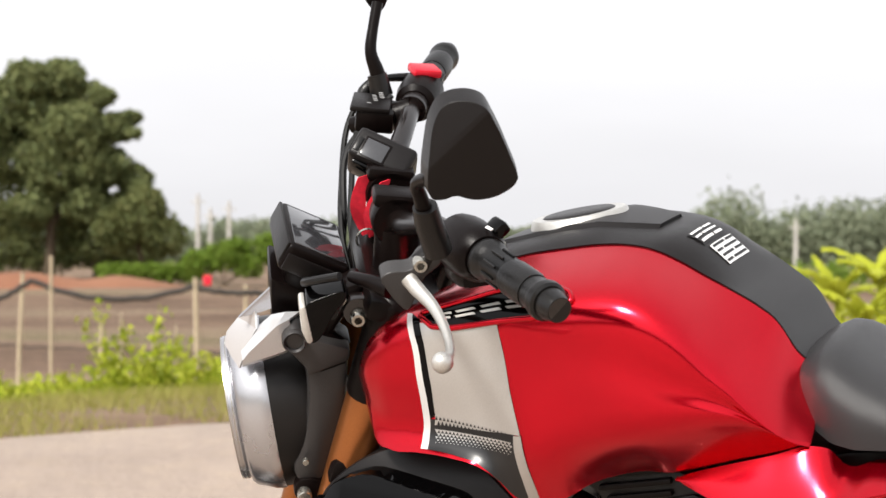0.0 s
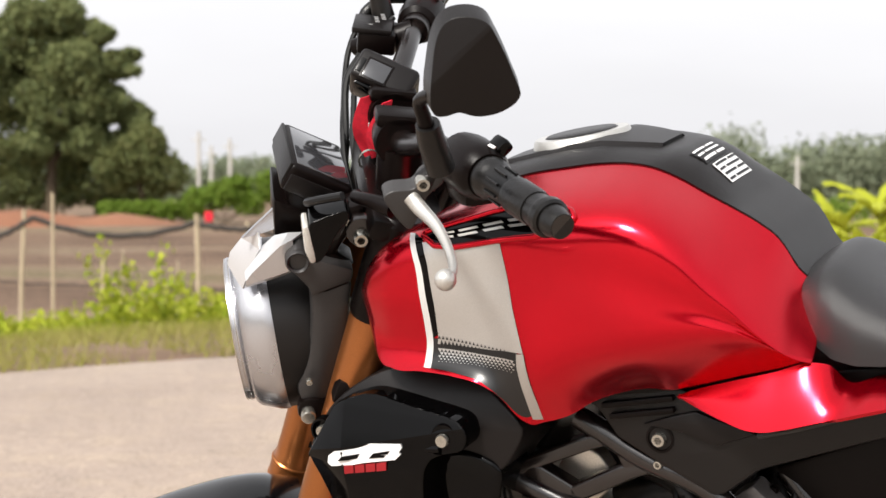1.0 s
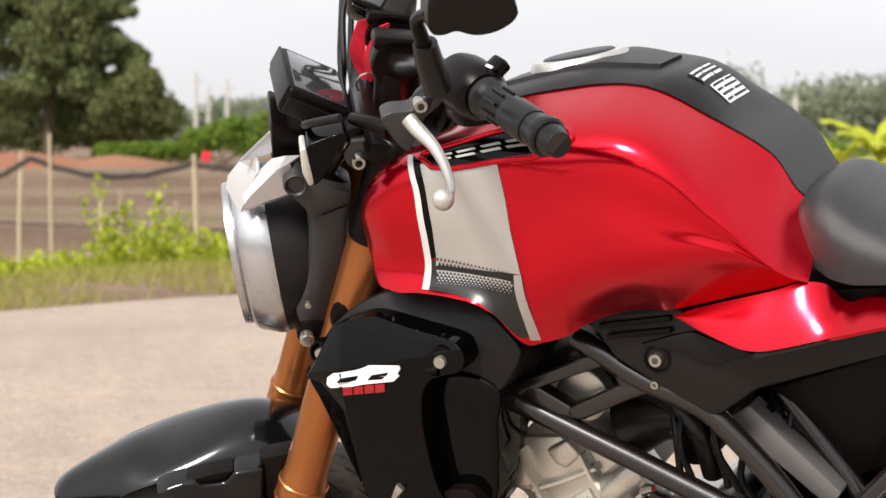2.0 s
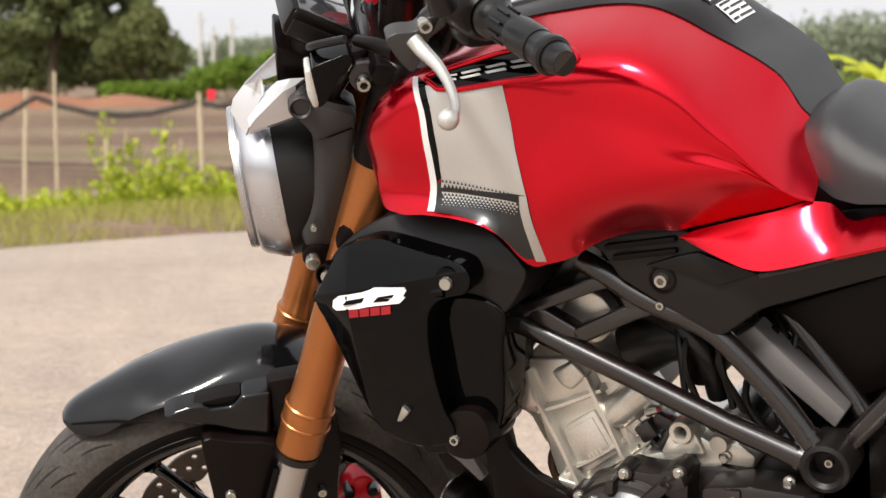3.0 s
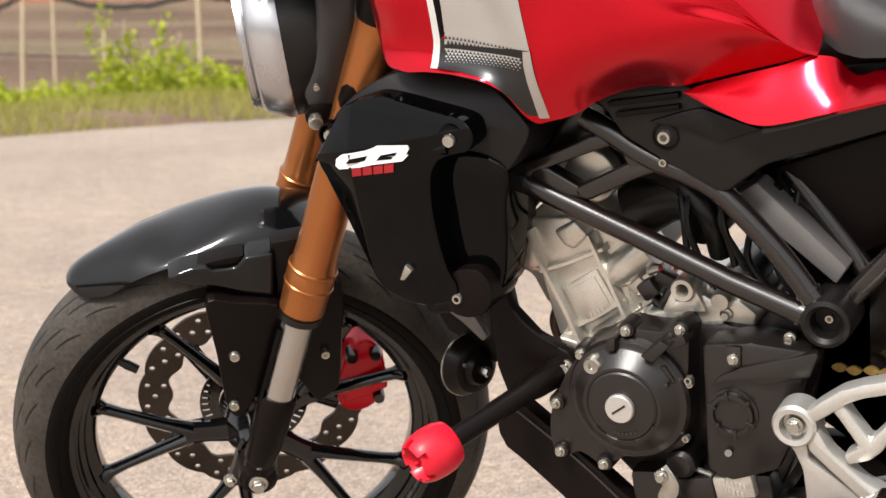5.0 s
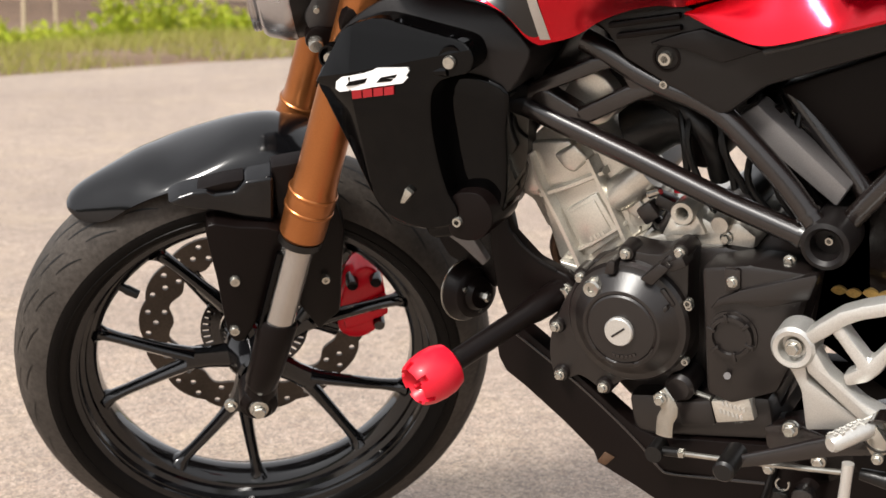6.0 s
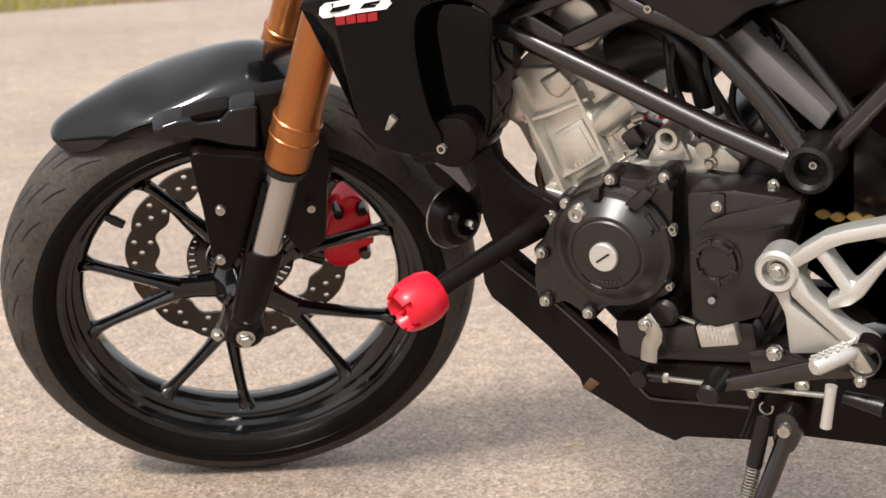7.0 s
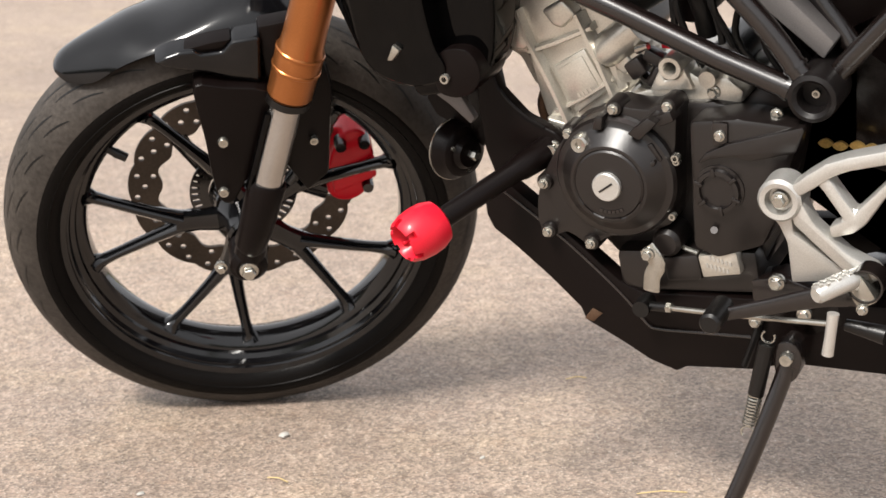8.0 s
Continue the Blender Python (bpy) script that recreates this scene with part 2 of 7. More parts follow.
def lathe(profile, center=(0, 0, 0), axis="Y", segs=48, bm=None, closed=False, wave=None):
    """Turns (radius, along) pairs about an axis through center."""
    bm = bm or bmesh.new()
    rings = []
    for r, h in profile:
        ring = []
        for k in range(segs):
            a = 2 * math.pi * k / segs
            rr = r + (wave(a) if wave else 0)
            u, v = rr * math.cos(a), rr * math.sin(a)
            q = {"Y": (u, h, v), "X": (h, u, v), "Z": (u, v, h)}[axis]
            ring.append(bm.verts.new(Vector(q) + Vector(center)))
        rings.append(ring)
    pairs = list(zip(rings, rings[1:])) + ([(rings[-1], rings[0])] if closed else [])
    fs = []
    for r0, r1 in pairs:
        for k in range(segs):
            fs.append(bm.faces.new((r0[k], r0[(k + 1) % segs], r1[(k + 1) % segs], r1[k])))
    if not closed:
        for ring, r in ((rings[0], profile[0][0]), (rings[-1], profile[-1][0])):
            if r > 1e-5:
                fs.append(bm.faces.new(ring))
    bmesh.ops.remove_doubles(bm, verts=bm.verts, dist=1e-6)
    bmesh.ops.recalc_face_normals(bm, faces=list(bm.faces))
    return bm


def grid(rows, bm=None, closed=False):
    """A sheet over rows of points."""
    bm = bm or bmesh.new()
    vs = [[bm.verts.new(p) for p in row] for row in rows]
    for r0, r1 in zip(vs, vs[1:]):
        n = len(r0)
        for k in range(n if closed else n - 1):
            bm.faces.new((r0[k], r0[(k + 1) % n], r1[(k + 1) % n], r1[k]))
    return bm


def solid(bm, thickness):
    """Gives a sheet a thickness, inwards."""
    bmesh.ops.recalc_face_normals(bm, faces=list(bm.faces))
    bmesh.ops.solidify(bm, geom=list(bm.faces), thickness=thickness)
    return bm


def jitter(bm, amount, scale, axis=None):
    for v in bm.verts:
        d = noise.noise_vector(v.co * scale) * amount
        v.co += d if axis is None else Vector([d[i] if i in axis else 0 for i in range(3)])
    return bm


def pierced(bm, cutter):
    """The solid with the cutter's shapes taken out of it."""
    pair = [new("blank", mesh_of("blank", bm, DISC)), new("cutter", mesh_of("cutter", cutter, DISC))]
    mod = pair[0].modifiers.new("cut", "BOOLEAN")
    mod.object, mod.solver = pair[1], "EXACT"
    bpy.context.view_layer.update()
    me = bpy.data.meshes.new_from_object(pair[0].evaluated_get(bpy.context.evaluated_depsgraph_get()))
    out = bmesh.new()
    out.from_mesh(me)
    for ob in pair:
        bpy.data.objects.remove(ob)
    return out


# ---------------------------------------------------------------- land
EDGE, ALONG = Vector((-2.210, 8.860)), Vector((0.77, 0.64)).normalized()
AWAY = Vector((-ALONG.y, ALONG.x))  # from the road out to the field


def beyond(x, y):
    """How far a place lies beyond the road's edge."""
    return (Vector((x, y)) - EDGE).dot(AWAY)


def land(x, y):
    """The height of the soil."""
    d = beyond(x, y)
    k = min(max((d - 0.4) / 9.0, 0.0), 1.0)
    k = k * k * (3 - 2 * k)
    z = -0.015 - 0.62 * k
    if d > 0.2:
        z += 0.035 * noise.noise((x * 0.9, y * 0.9, 0)) + 0.12 * k * noise.noise((x * 0.16, y * 0.2, 3))
    return z


def ground_material(name, tones, scale, bands=0.0, bump=0.6, distance=0.02):
    m = bpy.data.materials.new(name)
    m.use_nodes = True
    n, l = m.node_tree.nodes, m.node_tree.links
    p = n["Principled BSDF"]
    p.inputs["Roughness"].default_value = 0.9
    p.inputs["Specular IOR Level"].default_value = 0.2
    tc = n.new("ShaderNodeTexCoord")
    big = n.new("ShaderNodeTexNoise")
    big.inputs["Scale"].default_value, big.inputs["Detail"].default_value = scale, 6.0
    mp = n.new("ShaderNodeMapping")
    mp.inputs["Scale"].default_value = (0.35, 1.0, 1.0)
    l.new(tc.outputs["Object"], mp.inputs["Vector"])
    l.new(mp.outputs[0], big.inputs["Vector"])
    ramp = n.new("ShaderNodeValToRGB")
    ramp.color_ramp.elements[0].position, ramp.color_ramp.elements[1].position = 0.3, 0.7
    ramp.color_ramp.elements[0].color, ramp.color_ramp.elements[1].color = (*tones[0], 1), (*tones[-1], 1)
    for k, tone in enumerate(tones[1:-1]):
        e = ramp.color_ramp.elements.new(0.3 + 0.4 * (k + 1) / (len(tones) - 1))
        e.color = (*tone, 1)
    l.new(big.outputs["Fac"], ramp.inputs["Fac"])
    fine = n.new("ShaderNodeTexNoise")
    fine.inputs["Scale"].default_value, fine.inputs["Detail"].default_value = scale * 30, 6.0
    l.new(tc.outputs["Object"], fine.inputs["Vector"])
    mul = n.new("ShaderNodeMix")
    mul.data_type, mul.blend_type = "RGBA", "MULTIPLY"
    mul.inputs["Factor"].default_value = 0.5
    rng = n.new("ShaderNodeMapRange")
    rng.inputs["From Min"].default_value, rng.inputs["From Max"].default_value = 0.3, 0.7
    rng.inputs["To Min"].default_value, rng.inputs["To Max"].default_value = 0.4, 1.4
    l.new(fine.outputs["Fac"], rng.inputs["Value"])
    l.new(ramp.outputs[0], mul.inputs["A"])
    l.new(rng.outputs[0], mul.inputs["B"])
    l.new(mul.outputs["Result"], p.inputs["Base Color"])
    b = n.new("ShaderNodeBump")
    b.inputs["Strength"].default_value, b.inputs["Distance"].default_value = bump, distance
    l.new(fine.outputs["Fac"], b.inputs["Height"])
    l.new(b.outputs[0], p.inputs["Normal"])
    return m


SOIL = ground_material("tilled_soil", [(0.10, 0.062, 0.04), (0.145, 0.092, 0.06), (0.20, 0.142, 0.095), (0.13, 0.105, 0.052)], 0.22)
CLAY = ground_material("red_clay", [(0.20, 0.088, 0.052), (0.25, 0.125, 0.075)], 0.6)


def asphalt():
    m = bpy.data.materials.new("worn_asphalt")
    m.use_nodes = True
    n, l = m.node_tree.nodes, m.node_tree.links
    p = n["Principled BSDF"]
    p.inputs["Specular IOR Level"].default_value = 0.5
    tc = n.new("ShaderNodeTexCoord")

    def tex(scale, detail=4.0, rough=0.6):
        t = n.new("ShaderNodeTexNoise")
        t.inputs["Scale"].default_value, t.inputs["Detail"].default_value, t.inputs["Roughness"].default_value = scale, detail, rough
        l.new(tc.outputs["Object"], t.inputs["Vector"])
        return t.outputs["Fac"]

    def mixed(kind, fac, a, b):
        x = n.new("ShaderNodeMix")
        x.data_type, x.blend_type = "RGBA", kind
        for socket, v in (("Factor", fac), ("A", a), ("B", b)):
            if isinstance(v, (float, tuple)):
                x.inputs[socket].default_value = v if isinstance(v, float) else (*v, 1)
            else:
                l.new(v, x.inputs[socket])
        return x.outputs["Result"]

    def ranged(v, a, b, c, d):
        r = n.new("ShaderNodeMapRange")
        for socket, k in zip(("From Min", "From Max", "To Min", "To Max"), (a, b, c, d)):
            r.inputs[socket].default_value = k
        l.new(v, r.inputs["Value"])
        return r.outputs[0]

    base = mixed("MIX", ranged(tex(0.9, 6.0), 0.35, 0.65, 0.0, 1.0), (0.250, 0.193, 0.155), (0.325, 0.253, 0.200))
    base = mixed("MIX", ranged(tex(3.7, 8.0, 0.7), 0.48, 0.68, 0.0, 0.6), base, (0.366, 0.282, 0.200))
    stones = n.new("ShaderNodeTexVoronoi")
    stones.inputs["Scale"].default_value = 210.0
    l.new(tc.outputs["Object"], stones.inputs["Vector"])
    grit = n.new("ShaderNodeTexVoronoi")
    grit.inputs["Scale"].default_value = 420.0
    l.new(tc.outputs["Object"], grit.inputs["Vector"])
    base = mixed("MULTIPLY", 0.85, base, ranged(stones.outputs["Color"], 0.0, 1.0, 0.4, 1.6))
    base = mixed("MIX", ranged(tex(34.0, 3.0, 0.6), 0.5, 0.75, 0.0, 0.28), base, (0.30, 0.185, 0.125))
    base = mixed("MULTIPLY", 0.72, base, ranged(grit.outputs["Color"], 0.0, 1.0, 0.45, 1.5))
    base = mixed("MULTIPLY", 0.35, base, ranged(tex(24.0, 4.0, 0.7), 0.3, 0.7, 0.5, 1.45))
    base = mixed("MULTIPLY", 0.3, base, ranged(tex(7.0, 6.0, 0.75), 0.35, 0.65, 0.7, 1.25))
    flecks = n.new("ShaderNodeTexVoronoi")
    flecks.inputs["Scale"].default_value = 130.0
    l.new(tc.outputs["Object"], flecks.inputs["Vector"])
    base = mixed("MIX", ranged(flecks.outputs["Distance"], 0.09, 0.15, 0.85, 0.0), base, (0.66, 0.60, 0.52))
    specks = n.new("ShaderNodeTexVoronoi")
    specks.inputs["Scale"].default_value = 75.0
    l.new(tc.outputs["Object"], specks.inputs["Vector"])
    base = mixed("MIX", ranged(specks.outputs["Distance"], 0.05, 0.09, 0.8, 0.0), base, (0.70, 0.65, 0.58))
    pits = n.new("ShaderNodeTexVoronoi")
    pits.inputs["Scale"].default_value = 98.0
    l.new(tc.outputs["Object"], pits.inputs["Vector"])
    base = mixed("MIX", ranged(pits.outputs["Distance"], 0.08, 0.14, 0.7, 0.0), base, (0.07, 0.06, 0.055))
    l.new(base, p.inputs["Base Color"])
    p.inputs["Roughness"].default_value = 0.62
    b = n.new("ShaderNodeBump")
    b.inputs["Strength"].default_value, b.inputs["Distance"].default_value = 0.5, 0.002
    l.new(stones.outputs["Distance"], b.inputs["Height"])
    b2 = n.new("ShaderNodeBump")
    b2.inputs["Strength"].default_value, b2.inputs["Distance"].default_value = 0.3, 0.003
    l.new(tex(60.0), b2.inputs["Height"])
    l.new(b.outputs[0], b2.inputs["Normal"])
    l.new(b2.outputs[0], p.inputs["Normal"])
    return m


def leaf_material(name, tones, rough=0.5):
    m = bpy.data.materials.new(name)
    m.use_nodes = True
    n, l = m.node_tree.nodes, m.node_tree.links
    p = n["Principled BSDF"]
    p.inputs["Roughness"].default_value = rough
    p.inputs["Specular IOR Level"].default_value = 0.08
    g = n.new("ShaderNodeNewGeometry")
    ramp = n.new("ShaderNodeValToRGB")
    ramp.color_ramp.elements[0].color, ramp.color_ramp.elements[1].color = (*tones[0], 1), (*tones[-1], 1)
    for k, tone in enumerate(tones[1:-1]):
        e = ramp.color_ramp.elements.new((k + 1) / (len(tones) - 1))
        e.color = (*tone, 1)
    l.new(g.outputs["Random Per Island"], ramp.inputs["Fac"])
    l.new(ramp.outputs[0], p.inputs["Base Color"])
    t = n.new("ShaderNodeBsdfTranslucent")
    l.new(ramp.outputs[0], t.inputs["Color"])
    mix = n.new("ShaderNodeMixShader")
    mix.inputs["Fac"].default_value = 0.35
    out = n["Material Output"]
    l.new(p.outputs[0], mix.inputs[1])
    l.new(t.outputs[0], mix.inputs[2])
    l.new(mix.outputs[0], out.inputs["Surface"])
    return m


# tree greens carry some air haze as a lighter leaf colour
LEAF_TREE = leaf_material("hazed_tree_leaves", [(0.105, 0.132, 0.058), (0.17, 0.195, 0.078), (0.24, 0.255, 0.110)])
LEAF_OLIVE = leaf_material("olive_leaves", [(0.10, 0.125, 0.05), (0.14, 0.155, 0.055), (0.19, 0.19, 0.08)])
# far leaves are greyed and paled in colour to stand for distance haze
LEAF_FAR = leaf_material("haze_paled_leaves", [(0.175, 0.205, 0.135), (0.21, 0.24, 0.155), (0.26, 0.28, 0.19)])
LEAF_SHRUB = leaf_material("shrub_leaves", [(0.09, 0.15, 0.02), (0.15, 0.23, 0.03), (0.20, 0.27, 0.05)])
LEAF_WEED = leaf_material("weed_leaves", [(0.20, 0.27, 0.02), (0.33, 0.38, 0.03), (0.42, 0.44, 0.06)])
LEAF_GRASS = leaf_material("grass_blades", [(0.22, 0.21, 0.05), (0.30, 0.28, 0.07), (0.36, 0.31, 0.12), (0.25, 0.29, 0.04)])
LEAF_BANANA = leaf_material("banana_leaf", [(0.34, 0.40, 0.03), (0.42, 0.45, 0.04), (0.30, 0.36, 0.03)])
BARK = material("bark", (0.10, 0.075, 0.05), 0.9, 0, 0, 0.5, 60, 0.5, 6, 0.6, spec=0.2)
BAMBOO = material("weathered_bamboo", (0.50, 0.41, 0.28), 0.75, 0, 0, 0.4, 90, 0.4, 7, 0.3, spec=0.25)
CONCRETE = material("pale_concrete", (0.5, 0.48, 0.44), 0.85, 0, 0, 0.3, 30, 0.3, 2, 0.2)
NETTING = material("dark_netting", (0.05, 0.042, 0.035), 0.9, 0, 0, 0.3, 60, 0.3, 5)
CLOTH = material("red_cloth", (0.72, 0.012, 0.035), 0.8, 0, 0, 0.2, 200, 0.2, 10)
STRAW = material("straw", (0.55, 0.42, 0.2), 0.8)

# soil: one sheet out to the horizon, finer near the road
bm = bmesh.new()
xs = [-3000, -900, -300, -120, -60, -40] + [-30 + 0.75 * i for i in range(81)] + [40, 60, 120, 300, 900, 3000]
ys = [-3000, -300, -60, -20, -6] + [0.6 * i for i in range(60)] + [36 + 3 * i for i in range(22)] + [110, 140, 200, 400, 1000, 4000]
grid([[(x, y, land(x, y)) for x in xs] for y in ys], bm)
thing("ground", bm, SOIL, "brown tilled field soil falling away from the road", "ground", "structure", sharp=180)

# road: a sheet a finger above the soil, with a crumbled edge
bm = bmesh.new()
rows = []
for i in range(-160, 700):
    s = i * 0.12
    e = EDGE + ALONG * s + AWAY * (0.10 * noise.noise((s * 0.8, 1, 0)) + 0.05 * noise.noise((s * 4, 5, 0)))
    rows.append([(e.x - AWAY.x * w, e.y - AWAY.y * w, 0.0 if w > 0 else -0.02) for w in (0.0, 0.03, 1.0, 4.0, 9.0, 18.0, 34.0)])
grid(rows, bm)
bmesh.ops.recalc_face_normals(bm, faces=list(bm.faces))
ROAD = asphalt()
thing("road", bm, ROAD, "pale worn asphalt road with sandy patches", "road", "structure", sharp=180)

# pebbles and straw on the asphalt
rng = random.Random(4)
for x, y, r in ((-0.205, 2.13, 0.006), (0.42, 2.6, 0.004), (-0.36, 1.94, 0.004), (0.05, 2.05, 0.003)):
    bm = bmesh.new()
    bmesh.ops.create_icosphere(bm, subdivisions=2, radius=r, matrix=pose(x, y, r * 0.45, 0, 0, 40) @ Matrix.Diagonal((1.4, 1, 0.6, 1)))
    jitter(bm, r * 0.35, 120)
    thing("pebble", bm, CONCRETE, "small grey pebble lying on the asphalt", "pebble", group="pebbles on the road")
for x, y, a, w in ((0.26, 1.93, 3, 0.06), (0.19, 2.35, 12, 0.03), (-0.2, 1.98, -30, 0.03)):
    bm = tube([(-w / 2, 0, 0.002), (0, 0.002, 0.004), (w / 2, 0, 0.002)], 0.0008, 5)
    ob = thing("straw", bm, STRAW, "dry yellow straw lying on the asphalt", "straw", group="straws on the road")
    ob.matrix_basis = pose(x, y, 0, 0, 0, a)


def leaves(bm, spots, size, rng, flat=0.5, shape=1.0):
    """Small folded leaves at the given places."""
    for p in spots:
        s = size * rng.uniform(0.6, 1.4)
        m = Euler((rng.uniform(-1, 1) * 1.4, rng.uniform(-1, 1) * 1.4, rng.uniform(0, 6.28))).to_matrix()
        q = [m @ Vector(v) * s for v in ((-0.5, 0, 0), (0, -0.28 * shape, 0.06), (0.5, 0, 0), (0, 0.28 * shape, 0.06))]
        bm.faces.new([bm.verts.new(Vector(p) + v) for v in q])
    return bm


def crown_spots(blobs, count, rng, shell=0.55):
    """Places in the outer parts of several uneven lumps."""
    out = []
    total = sum(b[3] ** 2 for b in blobs)
    for cx, cy, cz, r, squash in blobs:
        for _ in range(int(count * r * r / total)):
            v = Vector((rng.gauss(0, 1), rng.gauss(0, 1), rng.gauss(0, 1))).normalized()
            k = r * (shell + (1 - shell) * rng.random() ** 0.6)
            k *= 1 + 0.28 * noise.noise(v * 2.1 + Vector((cx, cy, cz)))
            out.append((cx + v.x * k, cy + v.y * k, cz + v.z * k * squash))
    return out


def tree(base, height, blobs, count, leaf, mat, label, seed, limbs=5, girth=0.16):
    rng = random.Random(seed)
    e = tagged(new("tree"), label, "tree", "trees beyond the field")
    e.location = base
    bm = tube([(0, 0, -0.3), (0.1, 0, height * 0.25), (-0.05, 0, height * 0.5), (0.05, 0, height * 0.72)], [girth * 1.3, girth, girth * 0.8, girth * 0.4], 9, cuts=3)
    for k in range(limbs):
        b = blobs[k % len(blobs)]
        z0 = height * rng.uniform(0.2, 0.5)
        tube([(0, 0, z0), (b[0] * 0.4, b[1] * 0.4, z0 + (b[2] - z0) * 0.5), (b[0] * 0.9, b[1] * 0.9, b[2])], [girth * 0.6, girth * 0.35, girth * 0.12], 7, bm, 3)
    part("trunk", bm, BARK, e)
    part("crown", leaves(bmesh.new(), crown_spots(blobs, count, rng), leaf, rng), mat, e, sharp=180)
    return e


def px(x, y, depth):
    """A place at a given distance, from its bearing: x to the right and y down of the first view's centre, in thousandths of a radian."""
    return Vector((depth * x / 1000.0, depth, 0.9628 - depth * y / 1000.0))


Z80 = land(-17, 80)
tree((-18.2, 82, Z80), 9.4, [(-0.8, -0.5, 9.1, 1.1, 0.90), (0.5, 0.0, 9.2, 1.2, 0.85), (1.7, 0.5, 8.4, 1.0, 0.80), (2.6, -0.5, 8.4, 0.6, 0.70), (-1.9, 0.0, 8.0, 1.4, 0.95), (-0.3, 0.5, 7.5, 1.6, 0.90), (1.3, -0.5, 6.8, 1.5, 0.90), (3.0, 0.0, 7.0, 0.9, 0.80), (3.7, 0.5, 7.5, 0.5, 0.70), (4.0, -0.5, 6.7, 0.4, 0.60), (2.3, 0.0, 5.2, 1.4, 0.85), (3.8, 0.5, 4.7, 0.9, 0.80), (4.3, -0.5, 4.2, 0.5, 0.80), (0.2, 0.0, 5.1, 1.6, 0.90), (-1.5, 0.5, 5.5, 1.5, 0.90), (-3.3, -0.5, 6.8, 1.8, 1.00), (1.7, 0.0, 3.5, 1.2, 0.80), (3.4, 0.5, 3.4, 0.9, 0.80), (-0.7, -0.5, 3.2, 1.0, 0.80)],
     52000, 0.27, LEAF_TREE, "tall broad dark green tree with an uneven layered crown", 1, 9, 0.2)
tree((-20.2, 76, Z80), 4.6, [(0, 0, 3.2, 1.1, 1.0), (0.8, 0, 2.4, 0.9, 0.8), (-0.9, 0.2, 2.5, 1.0, 0.9), (1.3, 0, 3.0, 0.6, 0.7)], 2600, 0.28, LEAF_OLIVE, "smaller light olive tree in front of the tall one", 2, 4, 0.08)
tree((-13.7, 80, Z80), 4.4, [(0, 0, 2.8, 1.3, 1.0), (1.1, 0, 2.0, 1.1, 0.9), (-0.9, 0, 2.3, 1.2, 0.9), (0.4, 0, 3.6, 0.8, 0.8)], 4200, 0.28, LEAF_OLIVE, "rounded olive green tree at the edge of the field", 3, 4, 0.09)
tree((-16.5, 84, Z80), 5.0, [(0, 0, 1.8, 1.8, 0.8), (2.0, 0, 1.6, 1.5, 0.8), (-2.4, 0, 1.8, 1.9, 0.9), (-4.6, 0, 1.9, 1.9, 0.9), (-1.0, 0.5, 3.6, 1.5, 0.8), (-3.4, 0.5, 3.8, 1.6, 0.8), (1.2, 0.5, 3.0, 1.3, 0.8)], 11000, 0.28, LEAF_TREE, "dark low undergrowth tree below the tall crown", 4, 4, 0.09)


def shrub(name, base, blobs, count, leaf, mat, label, seed, group="shrubs along the field"):
    rng = random.Random(seed)
    e = tagged(new(name), label, "shrub", group)
    e.location = base
    bm = bmesh.new()
    for b in blobs:
        tube([(0, 0, -0.1), (b[0] * 0.5, b[1] * 0.5, b[2] * 0.5), (b[0], b[1], b[2])], [0.03, 0.02, 0.008], 5, bm, 2)
    part("stem", bm, BARK, e)
    part("crown", leaves(bmesh.new(), crown_spots(blobs, count, rng, 0.2), leaf, rng), mat, e, sharp=180)
    return e


shrub("shrub", (-8.7, 70, -0.6), [(0, 0, 1.1, 0.8, 0.8), (1.0, 0, 0.8, 0.7, 0.8), (-0.9, 0, 0.9, 0.7, 0.8), (1.9, 0.3, 1.4, 0.8, 0.9), (0.6, 0, 1.5, 0.6, 0.7)], 3600, 0.2, LEAF_SHRUB, "bright green leafy shrub at the field's far side", 5)
for k, x in enumerate((-13.2, -11.9, -10.6)):
    shrub("hedge_bush", (x, 72, -0.6), [(-0.4, 0, 0.45, 0.55, 0.75), (0.4, 0, 0.45, 0.55, 0.75), (0, 0.1, 0.6, 0.4, 0.7)], 1300, 0.17, LEAF_SHRUB, "low clipped green bush in a row", 20 + k)

# far woods along the horizon
rng = random.Random(8)
spots = []
for i in range(330):
    x = -75 + i * 0.46 + rng.uniform(-0.3, 0.3)
    top = 3.9 + 1.1 * noise.noise((x * 0.10, 2, 0)) + 1.2 * noise.noise((x * 0.32, 7, 0))
    if x > 22:
        top += 1.6 + 0.9 * min(1, max(0, (x - 31) / 4)) + 1.2 * max(0, noise.noise((x * 0.22, 4, 0))) + 1.5 * math.exp(-((x - 26.5) / 1.8) ** 2) - 1.2 * math.exp(-((x - 31.0) / 2.0) ** 2)
    spots += crown_spots([(x, 165 + rng.uniform(-6, 6), top * 0.42 - 0.8, top * 0.46, 1.25)], 420, rng, 0.2)
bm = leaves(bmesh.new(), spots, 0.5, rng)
thing("distant_woods", bm, LEAF_FAR, "green line of distant trees and bamboo on the horizon, haze put into the leaf colour", "woods", "stuff", sharp=180)
rng = random.Random(18)
spots = []
for i in range(90):
    x = -2 + i * 0.5
    spots += crown_spots([(x, 60 + rng.uniform(-2, 2), 0.0, rng.uniform(0.3, 0.75), 0.8)], 120, rng, 0.2)
bm = leaves(bmesh.new(), spots, 0.2, rng)
thing("field_crop", bm, LEAF_SHRUB, "low green crop growing at the field's far side", "crop", "stuff", sharp=180)

